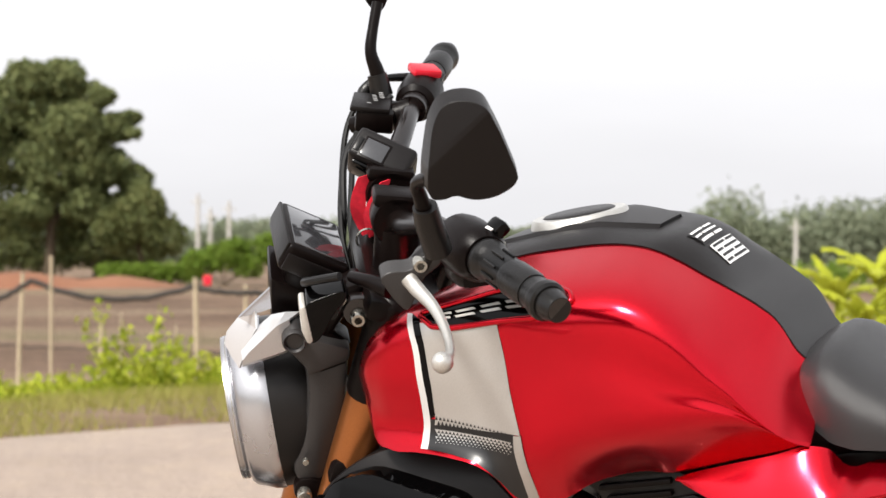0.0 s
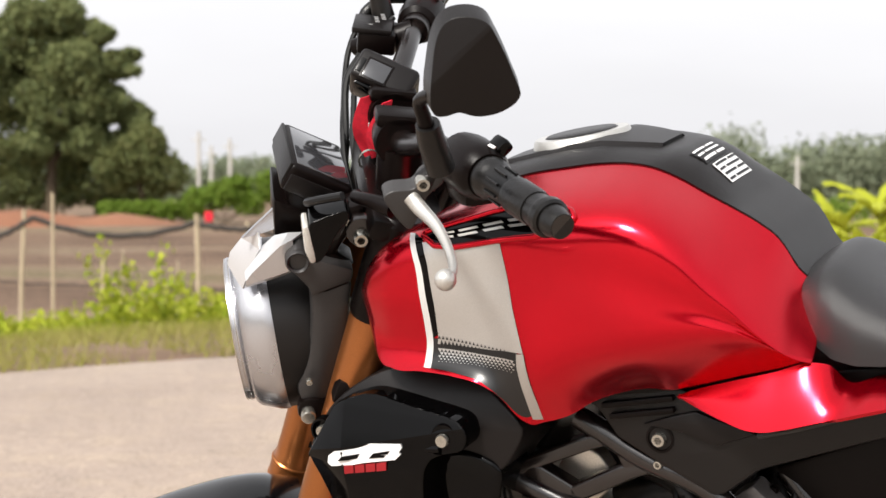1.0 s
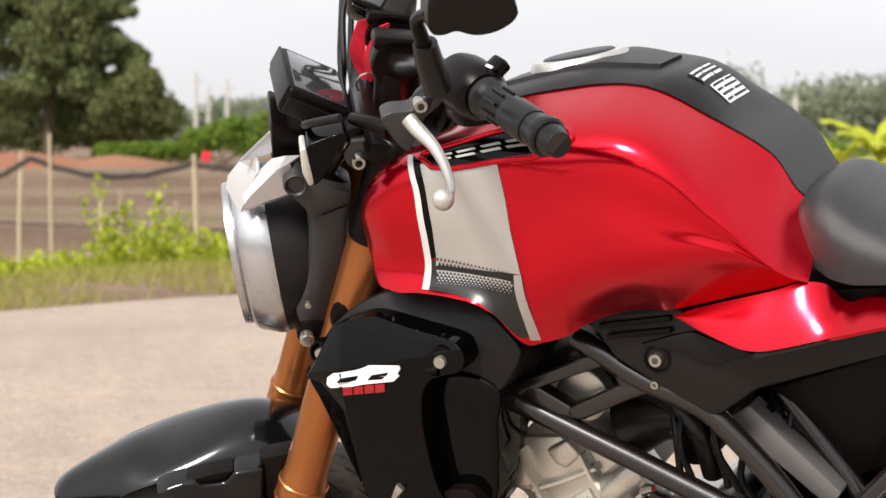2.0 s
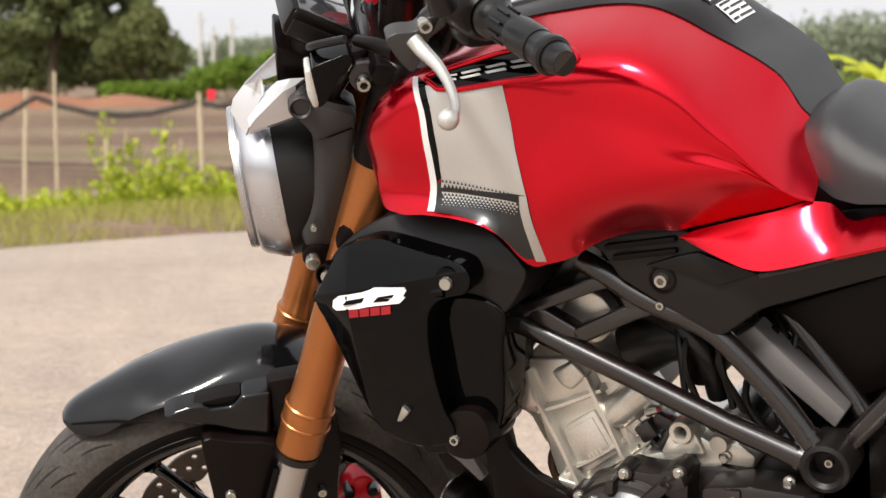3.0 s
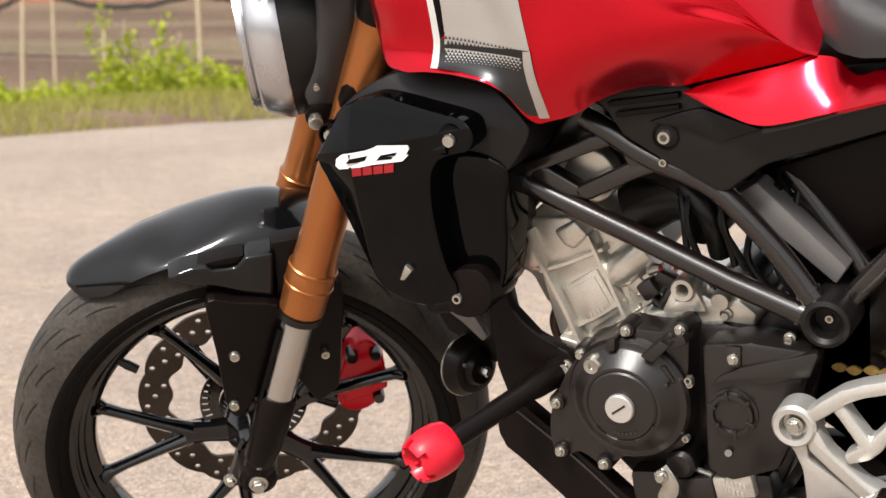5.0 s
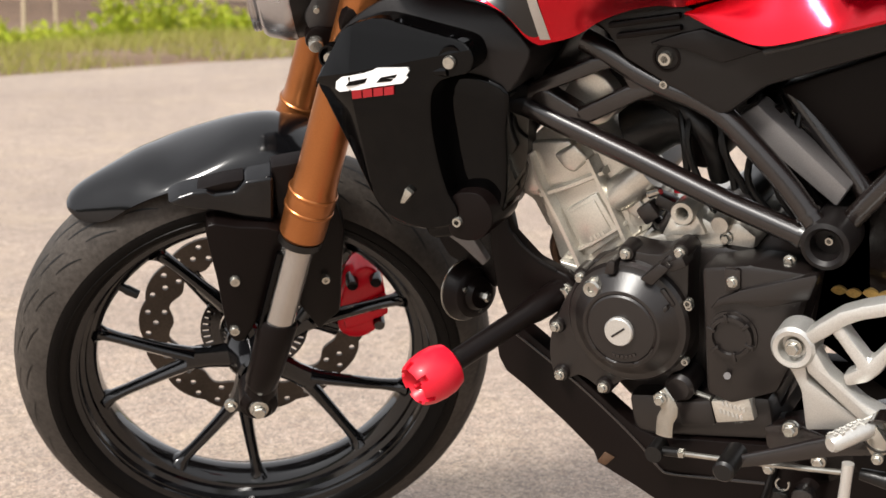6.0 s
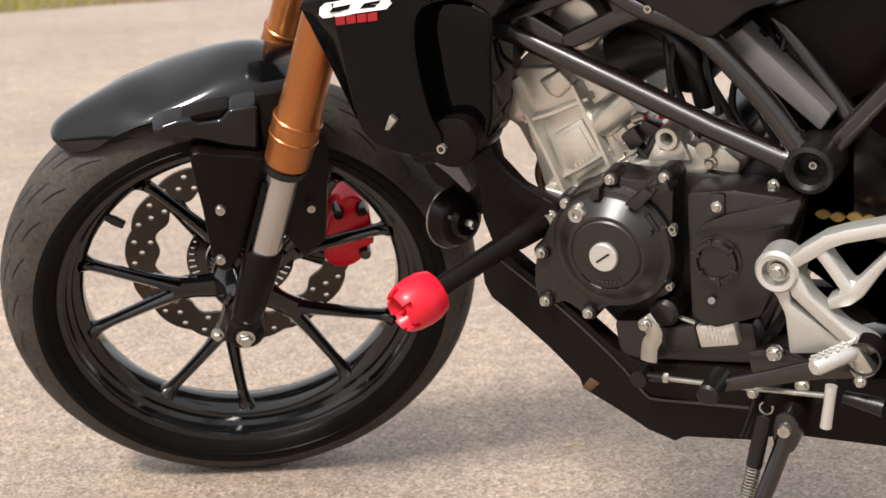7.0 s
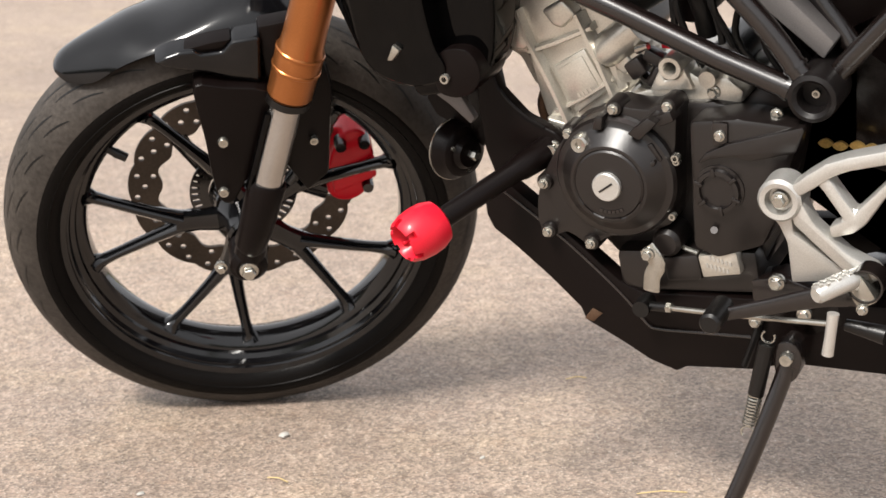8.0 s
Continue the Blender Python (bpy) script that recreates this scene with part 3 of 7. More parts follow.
# unseen leaf belt added behind the viewer, a dark strip for the bike's reflections
rng = random.Random(28)
spots = []
for i in range(64):
    a = radians(156 + i * 1.5)
    r = 36.0 + rng.uniform(-2.5, 2.5)
    for z, q in ((0.9, 1.5), (2.5, 1.6)):
        spots += crown_spots([(r * math.sin(a) + rng.uniform(-0.5, 0.5), r * math.cos(a), z + rng.uniform(-0.4, 0.6), q, 1.0)], 150, rng, 0.3)
thing("unseen_tree_belt", leaves(bmesh.new(), spots, 0.55, rng), LEAF_TREE, "unseen belt of leaves added behind the viewer to darken reflections", "woods", "stuff", sharp=180)

# red clay bank in front of the trees
bm = bmesh.new()
rows = []
for i in range(60):
    x = -24 + i * 0.25
    h = 0.55 + 0.25 * noise.noise((x * 0.4, 0, 9))
    if i > 46:
        h *= (60 - i) / 14
    rows.append([(x, 66 + 0.3 * k, -0.75 + h * math.sin(min(1, k / 5) * 1.57) + 0.06 * noise.noise((x * 2, k, 3))) for k in range(9)])
grid(rows, bm)
thing("clay_bank", bm, CLAY, "low bank of bare reddish clay before the trees", "bank", "structure", sharp=180)

# utility poles
def utility_pole(x, depth, bottom, top):
    base = px(x, bottom, depth)
    h = px(x, top, depth).z + 0.8
    e = tagged(new("utility_pole"), "pale concrete utility pole standing among distant trees", "pole", "utility poles")
    e.location = (base.x, base.y, -0.8)
    part("shaft", tube([(0, 0, 0), (0, 0, h)], [0.16, 0.10], 8), CONCRETE, e)
    part("crossarm", box((0, 0, h - 0.5), (0.9, 0.08, 0.09), 0.01), CONCRETE, e)


for x, bottom, top in ((-138, 20, -29), (-131, 20, -21), (-120.5, 20, -25), (198.5, 10, -16)):
    utility_pole(x, 110, bottom, top)


# fence of bamboo posts with a sagging net
def fence_post(x, y, top, lean, thick):
    z = land(x, y)
    e = tagged(new("fence_post"), "thin weathered bamboo fence post stuck in the soil", "post", "posts of the field fence")
    e.location = (x, y, z)
    h = top - z
    bm = tube([(0, 0, -0.2), (lean * 0.3, 0, h * 0.4), (lean, 0, h)], [thick, thick * 0.95, thick * 0.85], 8, cuts=3)
    part("pole", bm, BAMBOO, e)
    for k in range(3):
        zz = h * (0.25 + 0.25 * k)
        part("knot", lathe([(thick * 0.8, -0.012), (thick * 1.16, -0.004), (thick * 1.16, 0.004), (thick * 0.8, 0.012)], (lean * zz / h, 0, zz), "Z", 8), BAMBOO, e)
    return e


DF = 19.5
posts = []
for x, top, lean, thick in ((-239.0, 15.5, 0.05, 0.026), (-220.5, 6.0, 0.0, 0.02), (-193, 43, 0.02, 0.024), (-181, 38, 0.0, 0.017), (-163, 48, 0.0, 0.017), (-138, 18, -0.03, 0.030), (-111, 22, 0.0, 0.024), (-150, 44, 0.0, 0.017)):
    p = px(x, top, DF + (0.6 if thick < 0.02 else 0))
    posts.append(fence_post(p.x, p.y, p.z, lean, thick))
q = px(-136.5, 18, DF)
bm = box((q.x + 0.075, q.y, q.z - 0.03), (0.085, 0.012, 0.11), 0.004)
jitter(bm, 0.012, 25)
thing("flag_rag", bm, CLOTH, "small red cloth rag tied to a fence post", "rag")


def sag(x0, z0, x1, z1, drop, depth, radius, name, label):
    bm = tube([(x0 + (x1 - x0) * k / 14, depth + 0.02 * math.sin(k), z0 + (z1 - z0) * k / 14 - drop * 4 * (k / 14) * (1 - k / 14) + 0.008 * math.sin(k * 2.3)) for k in range(15)], radius, 6, flat=(1, 0.8))
    return thing(name, bm, NETTING, label, "net", group="nets on the field fence")


for a, b, c, d, drop in ((-262, 35, -232, 20, 0.03), (-232, 20, -141, 23, 0.17), (-141, 23, -105, 26, 0.03), (-105, 26, -60, 26, 0.1)):
    p0, p1 = px(a, b, DF), px(c, d, DF)
    sag(p0.x, p0.z, p1.x, p1.z, drop, DF, 0.032, "net_hem", "dark rolled hem of a sagging fence net")
for a, b, c, d, drop in ((-262, 55, -181, 58, 0.03), (-181, 58, -138, 60, 0.02), (-138, 60, -60, 58, 0.04)):
    p0, p1 = px(a, b, DF), px(c, d, DF)
    sag(p0.x, p0.z, p1.x, p1.z, drop, DF + 0.05, 0.009, "net_rope", "thin brown rope along the fence net")
# net strands, too fine to count
bm = bmesh.new()
for i in range(110):
    x = (-262 + i * 1.85) * DF / 1000
    t = px(0, 30 + 5 * math.sin(i * 0.11), DF).z
    tube([(x, DF + 0.03, t), (x + 0.02, DF + 0.03, t - 0.55 - 0.05 * math.sin(i))], 0.0013, 4, bm, caps=False)
for k in range(16):
    z = px(0, 33 + k * 3.0, DF).z
    tube([(-262 * DF / 1000 + 0.36 * j, DF + 0.03, z - 0.03 * math.sin(j * 0.8 + k * 0.3)) for j in range(11)], 0.0013, 4, bm, caps=False)
thing("fence_net", bm, NETTING, "see-through dark net hanging on the field fence", "net", "stuff")

# dry grass on the verge and leafy weeds below the fence
rng = random.Random(11)
bm = bmesh.new()
for i in range(52000):
    s, d = rng.uniform(-3.5, 11.0), rng.random() ** 1.2 * 6.5
    if d < 0.15 * rng.random() or noise.noise((s * 1.3, d * 1.3, 0)) < -0.35 * rng.random() - 0.1:
        continue
    p = EDGE + ALONG * s + AWAY * (d - 0.02)
    z = land(p.x, p.y)
    h = rng.uniform(0.03, 0.10) * (1.0 + 0.5 * noise.noise((s, d, 5)))
    a = rng.uniform(0, 6.28)
    w = 0.0045
    lx, ly = rng.gauss(0, 0.5) * h, rng.gauss(0, 0.5) * h
    v = [(p.x - w * math.cos(a), p.y - w * math.sin(a), z - 0.01), (p.x + w * math.cos(a), p.y + w * math.sin(a), z - 0.01), (p.x + lx, p.y + ly, z + h)]
    bm.faces.new([bm.verts.new(c) for c in v])
thing("verge_grass", bm, LEAF_GRASS, "short dry yellow-green grass on the road verge", "grass", "stuff", sharp=180)


def weed(x, y, height, count, seed, leaf=0.055):
    rng = random.Random(seed)
    e = tagged(new("weed"), "leafy yellow-green creeping weed on the verge", "weed", "weeds below the fence")
    e.location = (x, y, land(x, y))
    spots = []
    for k in range(5):
        ax, ay = rng.uniform(-0.28, 0.28), rng.uniform(-0.2, 0.2)
        h = height * rng.uniform(0.5, 1.0)
        bm = tube([(ax * 0.3, ay * 0.3, 0), (ax * 0.6, ay * 0.6, h * 0.5), (ax, ay, h)], [0.006, 0.004, 0.002], 5, None, 3)
        part("stem", bm, LEAF_WEED, e)
        for _ in range(count // 5):
            f = rng.random() ** 0.7
            spots.append((ax * f + rng.gauss(0, 0.05), ay * f + rng.gauss(0, 0.05), h * f + rng.gauss(0, 0.03)))
    part("foliage", leaves(bmesh.new(), spots, leaf, rng, shape=1.5), LEAF_WEED, e, sharp=180)


rng = random.Random(5)
for k in range(46):
    bearing = -262 + k * 3.6 + rng.uniform(-2, 2)
    depth = rng.uniform(14.5, 18.5)
    tall = {21: 0.45, 22: 0.85, 23: 0.6, 26: 0.5, 27: 0.75, 28: 0.62, 31: 0.4, 32: 0.55, 35: 0.45, 38: 0.5}.get(k, rng.uniform(0.16, 0.34))
    weed(bearing * depth / 1000, depth, tall, 120 if tall < 0.4 else 170, 100 + k)


def banana_plant(base, height, count, seed, spread):
    rng = random.Random(seed)
    e = tagged(new("banana_plant"), "young banana plant with long arching yellow-green leaves", "plant", "banana plants by the field")
    e.location = base
    part("stem", tube([(0, 0, -0.2), (0.02, 0, height * 0.4), (0, 0, height * 0.6)], [0.06, 0.045, 0.03], 9, cuts=3), LEAF_BANANA, e)
    for k in range(count):
        a = k * 2.4 + rng.uniform(-0.4, 0.4)
        up = rng.uniform(0.55, 1.25)
        length = spread * rng.uniform(0.8, 1.2)
        rows = []
        for i in range(11):
            t = i / 10
            r = length * t * math.cos(up) * (1 + 0.2 * t)
            z = height * 0.55 + length * (t * math.sin(up) - 0.45 * t * t * (1.3 - up * 0.4))
            w = 0.10 * spread / 0.9 * math.sin(min(1, 0.08 + t * 1.02) * math.pi) ** 0.6 + 0.004
            c, s = math.cos(a), math.sin(a)
            rows.append([(r * c - s * w * q, r * s + c * w * q, z - 0.03 * abs(q) + 0.012 * math.sin(i * 2.1 + q * 3) * abs(q)) for q in (-1, -0.5, 0, 0.5, 1)])
        part("leaf", grid(rows), LEAF_BANANA, e, sharp=180)


for k, (x, y, depth, h, n, sp) in enumerate(((222, 58, 14.5, 0.75, 9, 0.62), (246, 52, 14.0, 0.85, 9, 0.62), (206, 66, 16.0, 0.55, 8, 0.5), (236, 66, 12.5, 0.55, 8, 0.45), (258, 70, 12.5, 0.6, 8, 0.5), (215, 74, 13.2, 0.4, 7, 0.4))):
    p = px(x, y, depth)
    banana_plant((p.x, p.y, p.z), h, n, 40 + k, sp)


# ---------------------------------------------------------------- motorcycle
# local axes of the machine: x forward, y to its left, z up; it leans on its side stand with the bars turned left
bike = tagged(new("motorcycle"), "red and black naked motorcycle leaning on its side stand", "motorcycle")
bike.matrix_basis = pose(-0.3081, 2.2974, 0.0128, -10.89, 0, 180 - 27.208)
RAKE = radians(24.7)
STEER = Matrix.Rotation(radians(35.51), 4, Vector((-math.sin(RAKE), 0, math.cos(RAKE))))
AXLE = Vector((-0.0945, 0, 0.2815))


def fork_x(z):
    return 0.0261 - 0.4200 * z


def steered(name, bm, mat, label="", sharp=35):
    return part(name, bm, mat, bike, label, STEER, sharp)


def bolt_mesh(name, hexagon):
    bm = bmesh.new()
    if hexagon:
        lathe([(0.0, -0.004), (1.35, -0.004), (1.45, -0.001), (1.35, 0.002), (1.0, 0.003)], axis="Y", segs=18, bm=bm)
        lathe([(1.0, 0.003), (1.0, 0.0075), (0.86, 0.0085), (0.0, 0.0085)], axis="Y", segs=6, bm=bm)
    else:
        lathe([(0.0, -0.004), (1.0, -0.004), (1.0, 0.004), (0.85, 0.0058), (0.55, 0.0058)], axis="Y", segs=20, bm=bm)
        lathe([(0.55, 0.0058), (0.52, 0.002), (0.0, 0.002)], axis="Y", segs=6, bm=bm)
    for v in bm.verts:
        v.co.x *= 0.006
        v.co.z *= 0.006
    return mesh_of(name, bm, STEEL, 30)


SOCKET, HEX = bolt_mesh("socket_bolt", False), bolt_mesh("hex_bolt", True)


def bolt(parent, x, y, z, r=0.006, hexagon=False, steer=False, tip=(0, 0)):
    k = r / 0.006 * (0.72 if hexagon else 0.95)
    m = pose(x, y, z, tip[0], 0, tip[1]) @ Matrix.Diagonal((k, k, k, 1))
    if parent is bike and steer:
        m = STEER @ m
    return part("bolt", HEX if hexagon else SOCKET, None, parent, "", m)


SLOPES = {}


def curve_at(rail, x):
    """Side offset and height of a rail (x, y, z points in falling x) at x, smooth."""
    if id(rail) not in SLOPES:
        xs = [-p[0] for p in rail]
        SLOPES[id(rail)] = (xs, [np.gradient([p[c] for p in rail], xs).tolist() for c in (1, 2)])
    xs, slopes = SLOPES[id(rail)]
    i = 0
    while i < len(xs) - 2 and -x > xs[i + 1]:
        i += 1
    h = xs[i + 1] - xs[i]
    s = min(max((-x - xs[i]) / h, 0.0), 1.0)
    a, b, c, d = 2 * s ** 3 - 3 * s * s + 1, (s ** 3 - 2 * s * s + s) * h, -2 * s ** 3 + 3 * s * s, (s ** 3 - s * s) * h
    return [a * rail[i][k + 1] + b * slopes[k][i] + c * rail[i + 1][k + 1] + d * slopes[k][i + 1] for k in (0, 1)]


# rails of the tank's left side, from the nose back to the seat
RAIL_TOP = [(-0.4024, 0.1200, 0.8806), (-0.4148, 0.1140, 0.9020), (-0.4337, 0.1060, 0.9181), (-0.4572, 0.0980, 0.9294), (-0.4902, 0.0950, 0.9455), (-0.5300, 0.0950, 0.9631), (-0.5809, 0.0970, 0.9790), (-0.6257, 0.0940, 0.9856), (-0.6610, 0.0910, 0.9891), (-0.6899, 0.0890, 0.9888), (-0.7152, 0.0870, 0.9840), (-0.7395, 0.0840, 0.9730), (-0.7662, 0.0810, 0.9570), (-0.7923, 0.0770, 0.9415), (-0.8155, 0.0730, 0.9260), (-0.8317, 0.0720, 0.9122), (-0.8391, 0.0710, 0.9011), (-0.8464, 0.0700, 0.8872), (-0.8631, 0.0660, 0.8689), (-0.8827, 0.0600, 0.8531)]
RAIL_SHOULDER = [(-0.4024, 0.1340, 0.8768), (-0.4165, 0.1440, 0.8935), (-0.4424, 0.1520, 0.9145), (-0.4858, 0.1600, 0.9291), (-0.5403, 0.1650, 0.9377), (-0.5989, 0.1680, 0.9468), (-0.6585, 0.1720, 0.9521), (-0.6916, 0.1740, 0.9520), (-0.7200, 0.1750, 0.9479), (-0.7468, 0.1740, 0.9369), (-0.7695, 0.1710, 0.9196), (-0.7910, 0.1660, 0.8965), (-0.8128, 0.1620, 0.8737), (-0.8309, 0.1550, 0.8516), (-0.8463, 0.1470, 0.8328), (-0.8591, 0.1380, 0.8195), (-0.8763, 0.1250, 0.8096), (-0.8939, 0.1120, 0.8040)]
RAIL_WIDE = [(-0.4024, 0.1410, 0.8646), (-0.4133, 0.1530, 0.8657), (-0.4371, 0.1650, 0.8697), (-0.4792, 0.1730, 0.8762), (-0.5308, 0.1760, 0.8829), (-0.5918, 0.1810, 0.8913), (-0.6548, 0.1860, 0.8947), (-0.7169, 0.1850, 0.8884), (-0.7564, 0.1810, 0.8743), (-0.7919, 0.1750, 0.8612), (-0.8156, 0.1670, 0.8488), (-0.8339, 0.1590, 0.8351), (-0.8494, 0.1500, 0.8236), (-0.8621, 0.1400, 0.8159), (-0.8768, 0.1270, 0.8091), (-0.8944, 0.1140, 0.8036)]
RAIL_LOW = [(-0.4021, 0.1380, 0.8523), (-0.4118, 0.1470, 0.8388), (-0.4319, 0.1560, 0.8223), (-0.4711, 0.1650, 0.8172), (-0.5244, 0.1730, 0.8152), (-0.5815, 0.1840, 0.8111), (-0.6102, 0.1880, 0.8076), (-0.6545, 0.1870, 0.8177), (-0.7156, 0.1850, 0.8288), (-0.7647, 0.1800, 0.8370), (-0.7960, 0.1750, 0.8393), (-0.8204, 0.1670, 0.8372), (-0.8363, 0.1590, 0.8298), (-0.8508, 0.1500, 0.8204), (-0.8620, 0.1400, 0.8132), (-0.8768, 0.1270, 0.8075), (-0.8944, 0.1140, 0.8025)]
RAIL_BASE = [(-0.4016, 0.1340, 0.8427), (-0.4131, 0.1450, 0.8231), (-0.4260, 0.1580, 0.7996), (-0.4490, 0.1700, 0.7918), (-0.4858, 0.1790, 0.7931), (-0.5296, 0.1890, 0.7923), (-0.5615, 0.1920, 0.7853), (-0.5788, 0.1870, 0.7710), (-0.5891, 0.1760, 0.7503), (-0.5972, 0.1660, 0.7401), (-0.6084, 0.1580, 0.7406), (-0.6372, 0.1500, 0.7488), (-0.6544, 0.1460, 0.7591), (-0.6833, 0.1420, 0.7701), (-0.7176, 0.1390, 0.7760), (-0.7368, 0.1380, 0.7752), (-0.7544, 0.1370, 0.7782), (-0.8025, 0.1360, 0.7910), (-0.8462, 0.1340, 0.8018), (-0.8765, 0.1260, 0.8072), (-0.8940, 0.1130, 0.8011)]
RAILS = [RAIL_TOP, RAIL_SHOULDER, RAIL_WIDE, RAIL_LOW, RAIL_BASE]


def tank_point(x, v, lift=0.0):
    """The tank's left skin at x; v from 0 at its upper edge to 1 at its lower edge."""
    pts = [Vector((x, *curve_at(r, x))) for r in RAILS]
    s = min(max(v, 0), 1) * 4
    i = min(int(s), 3)
    s -= i
    p0, p1, p2, p3 = pts[max(i - 1, 0)], pts[i], pts[i + 1], pts[min(i + 2, 4)]
    p = 0.5 * (2 * p1 + (p2 - p0) * s + (2 * p0 - 5 * p1 + 4 * p2 - p3) * s * s + (3 * p1 - p0 - 3 * p2 + p3) * s ** 3)
    if lift:
        a, b = tank_point(x - 0.002, v), tank_point(x + 0.002, v)
        c, d = tank_point(x, max(v - 0.01, 0)), tank_point(x, min(v + 0.01, 1))
        n = (b - a).cross(d - c).normalized()
        p = p + lift * (n if n.y > 0 else -n)
    return p


TX = [-0.4016 - 0.4724 * (i / 130) for i in range(131)]
for side in (1, -1):
    rows = [[Vector((p.x, p.y * (1.0 if side == 1 else -0.9), p.z)) for p in (tank_point(x, k / 48) for k in range(49))] for x in TX]
    bm = grid(rows if side == 1 else rows[::-1])
    grid([[p - Vector((0, 0.004 * side, 0)) for p in row] for row in (rows[::-1] if side == 1 else rows)], bm)
    bm.normal_update()
    if sum(f.normal.y for f in list(bm.faces)[:6000]) * side < 0:
        bmesh.ops.reverse_faces(bm, faces=list(bm.faces))
    tank = part("tank_shell", bm, RED, bike, "glossy candy red tank side", sharp=50)
    if side == 1:
        tank_left = tank


def on_line(points, s):
    """A place on a line of (x, v) corners, s from 0 at its start to 1 at its end."""
    u = [i / (len(points) - 1) for i in range(len(points))]
    return float(np.interp(s, u, [p[0] for p in points])), float(np.interp(s, u, [p[1] for p in points]))


def patch(a, b, lift, cols, rows):
    """Points of the tank's skin between two lines of (x, v) corners."""
    out = []
    for i in range(rows + 1):
        (xa, va), (xb, vb) = on_line(a, i / rows), on_line(b, i / rows)
        out.append([tank_point(xa + (xb - xa) * k / cols, va + (vb - va) * k / cols, lift) for k in range(cols + 1)])
    return out


def decal(name, a, b, mat, label="", lift=0.0007, cols=10, rows=22):
    return part(name, grid(patch(a, b, lift, cols, rows)), mat, tank_left, label, sharp=180)


PIN_FRONT = [(-0.4741, 0.218), (-0.4879, 0.414), (-0.4909, 0.604), (-0.4908, 0.711), (-0.4888, 0.808), (-0.4890, 0.934)]
PIN_REAR = [(-0.4819, 0.231), (-0.4949, 0.418), (-0.4984, 0.604), (-0.4988, 0.701), (-0.4971, 0.801), (-0.4977, 0.933)]
BAND_FRONT = [(-0.4947, 0.295), (-0.5013, 0.396), (-0.5056, 0.562), (-0.5053, 0.689), (-0.5035, 0.727)]
BAND_REAR = [(-0.5850, 0.348), (-0.5903, 0.457), (-0.5967, 0.587), (-0.6040, 0.681), (-0.6061, 0.713)]
decal("white_pinstripe", PIN_FRONT, PIN_REAR, PALE, "white pinstripe", cols=2)
decal("black_pinstripe", PIN_REAR[:4], [(-0.4939, 0.277), (-0.5013, 0.396), (-0.5056, 0.562), (-0.5063, 0.682)], GLOSS, "black pinstripe", cols=2)
decal("silver_band", BAND_FRONT, BAND_REAR, SILVER, "silver paint band across the tank")
decal("black_band", [(-0.4988, 0.701), (-0.4970, 0.785), (-0.4977, 0.933), (-0.5283, 0.940), (-0.5600, 0.961), (-0.5757, 1.000), (-0.5918, 0.969)], [(-0.5984, 0.711), (-0.5988, 0.735), (-0.5984, 0.760), (-0.5989, 0.785), (-0.5992, 0.817), (-0.6002, 0.867), (-0.6012, 0.939)], DARKBAND, "dark lower end of the band", lift=0.0005, rows=36)
decal("silver_tail_stripe", [(-0.5982, 0.718), (-0.5971, 0.762), (-0.5980, 0.818), (-0.5993, 0.872), (-0.6002, 0.959)], [(-0.6068, 0.713), (-0.6075, 0.755), (-0.6082, 0.814), (-0.6090, 0.873), (-0.6089, 0.974)], SILVER, "silver stripe", lift=0.0011, cols=3)

# small triangles: dark ones grow on the silver, silver ones fade into the dark
PATTERN = [[(-0.5066, 0.689), (-0.5970, 0.716)], [(-0.5061, 0.858), (-0.5928, 0.787)]]
for tone, label, rows_of, lift in ((DARKBAND, "rows of small dark triangles", ((0.02, 0.75), (0.15, 1.0), (0.28, 1.2)), 0.0012), (SILVER, "rows of small silver triangles", ((0.43, 1.2), (0.56, 1.05), (0.69, 0.85), (0.82, 0.62), (0.95, 0.4)), 0.0013)):
    bm = bmesh.new()
    for r, (f, size) in enumerate(rows_of):
        for k in range(20):
            g = (k + (0.5 if r % 2 else 0.0)) / 19.6
            (xa, va), (xb, vb) = [on_line(q, g) for q in PATTERN]
            x, v = xa + (xb - xa) * f, va + (vb - va) * f
            w, h = 0.0021 * size, (vb - va) * 0.062 * size
            if lift < 0.00125:
                h = -h
            bm.faces.new([bm.verts.new(tank_point(x + a * w, v + b * h, lift)) for a, b in ((-1, -1), (1, -1), (0, 1))])
    tagged(part("triangle_pattern", bm, tone, tank_left, label, sharp=180), kind="stuff")

# badge recess with a rolled lip, and worn silver bars in place of the maker's name
BADGE_LOW = [(-0.4953, 0.266), (-0.5104, 0.319), (-0.5336, 0.334), (-0.5785, 0.332), (-0.6225, 0.330), (-0.6553, 0.296), (-0.6636, 0.255)]
BADGE_TOP = [(-0.4954, 0.246), (-0.5089, 0.231), (-0.5335, 0.212), (-0.5700, 0.194), (-0.6065, 0.185), (-0.6418, 0.198), (-0.6590, 0.227)]
part("badge_panel", grid(patch(BADGE_LOW, BADGE_TOP, 0.0010, 8, 30)), GLOSS, tank_left, "black badge panel set in the tank", sharp=180)
lip = [tank_point(*on_line(BADGE_LOW, i / 24), 0.0012) for i in range(25)] + [tank_point(*on_line(BADGE_TOP, 1 - i / 24), 0.0012) for i in range(25)]
part("recess_lip", tube(rounded(lip, 2) + [lip[0]], 0.0032, 10), RED, tank_left, "rolled red lip of the recess", sharp=80)
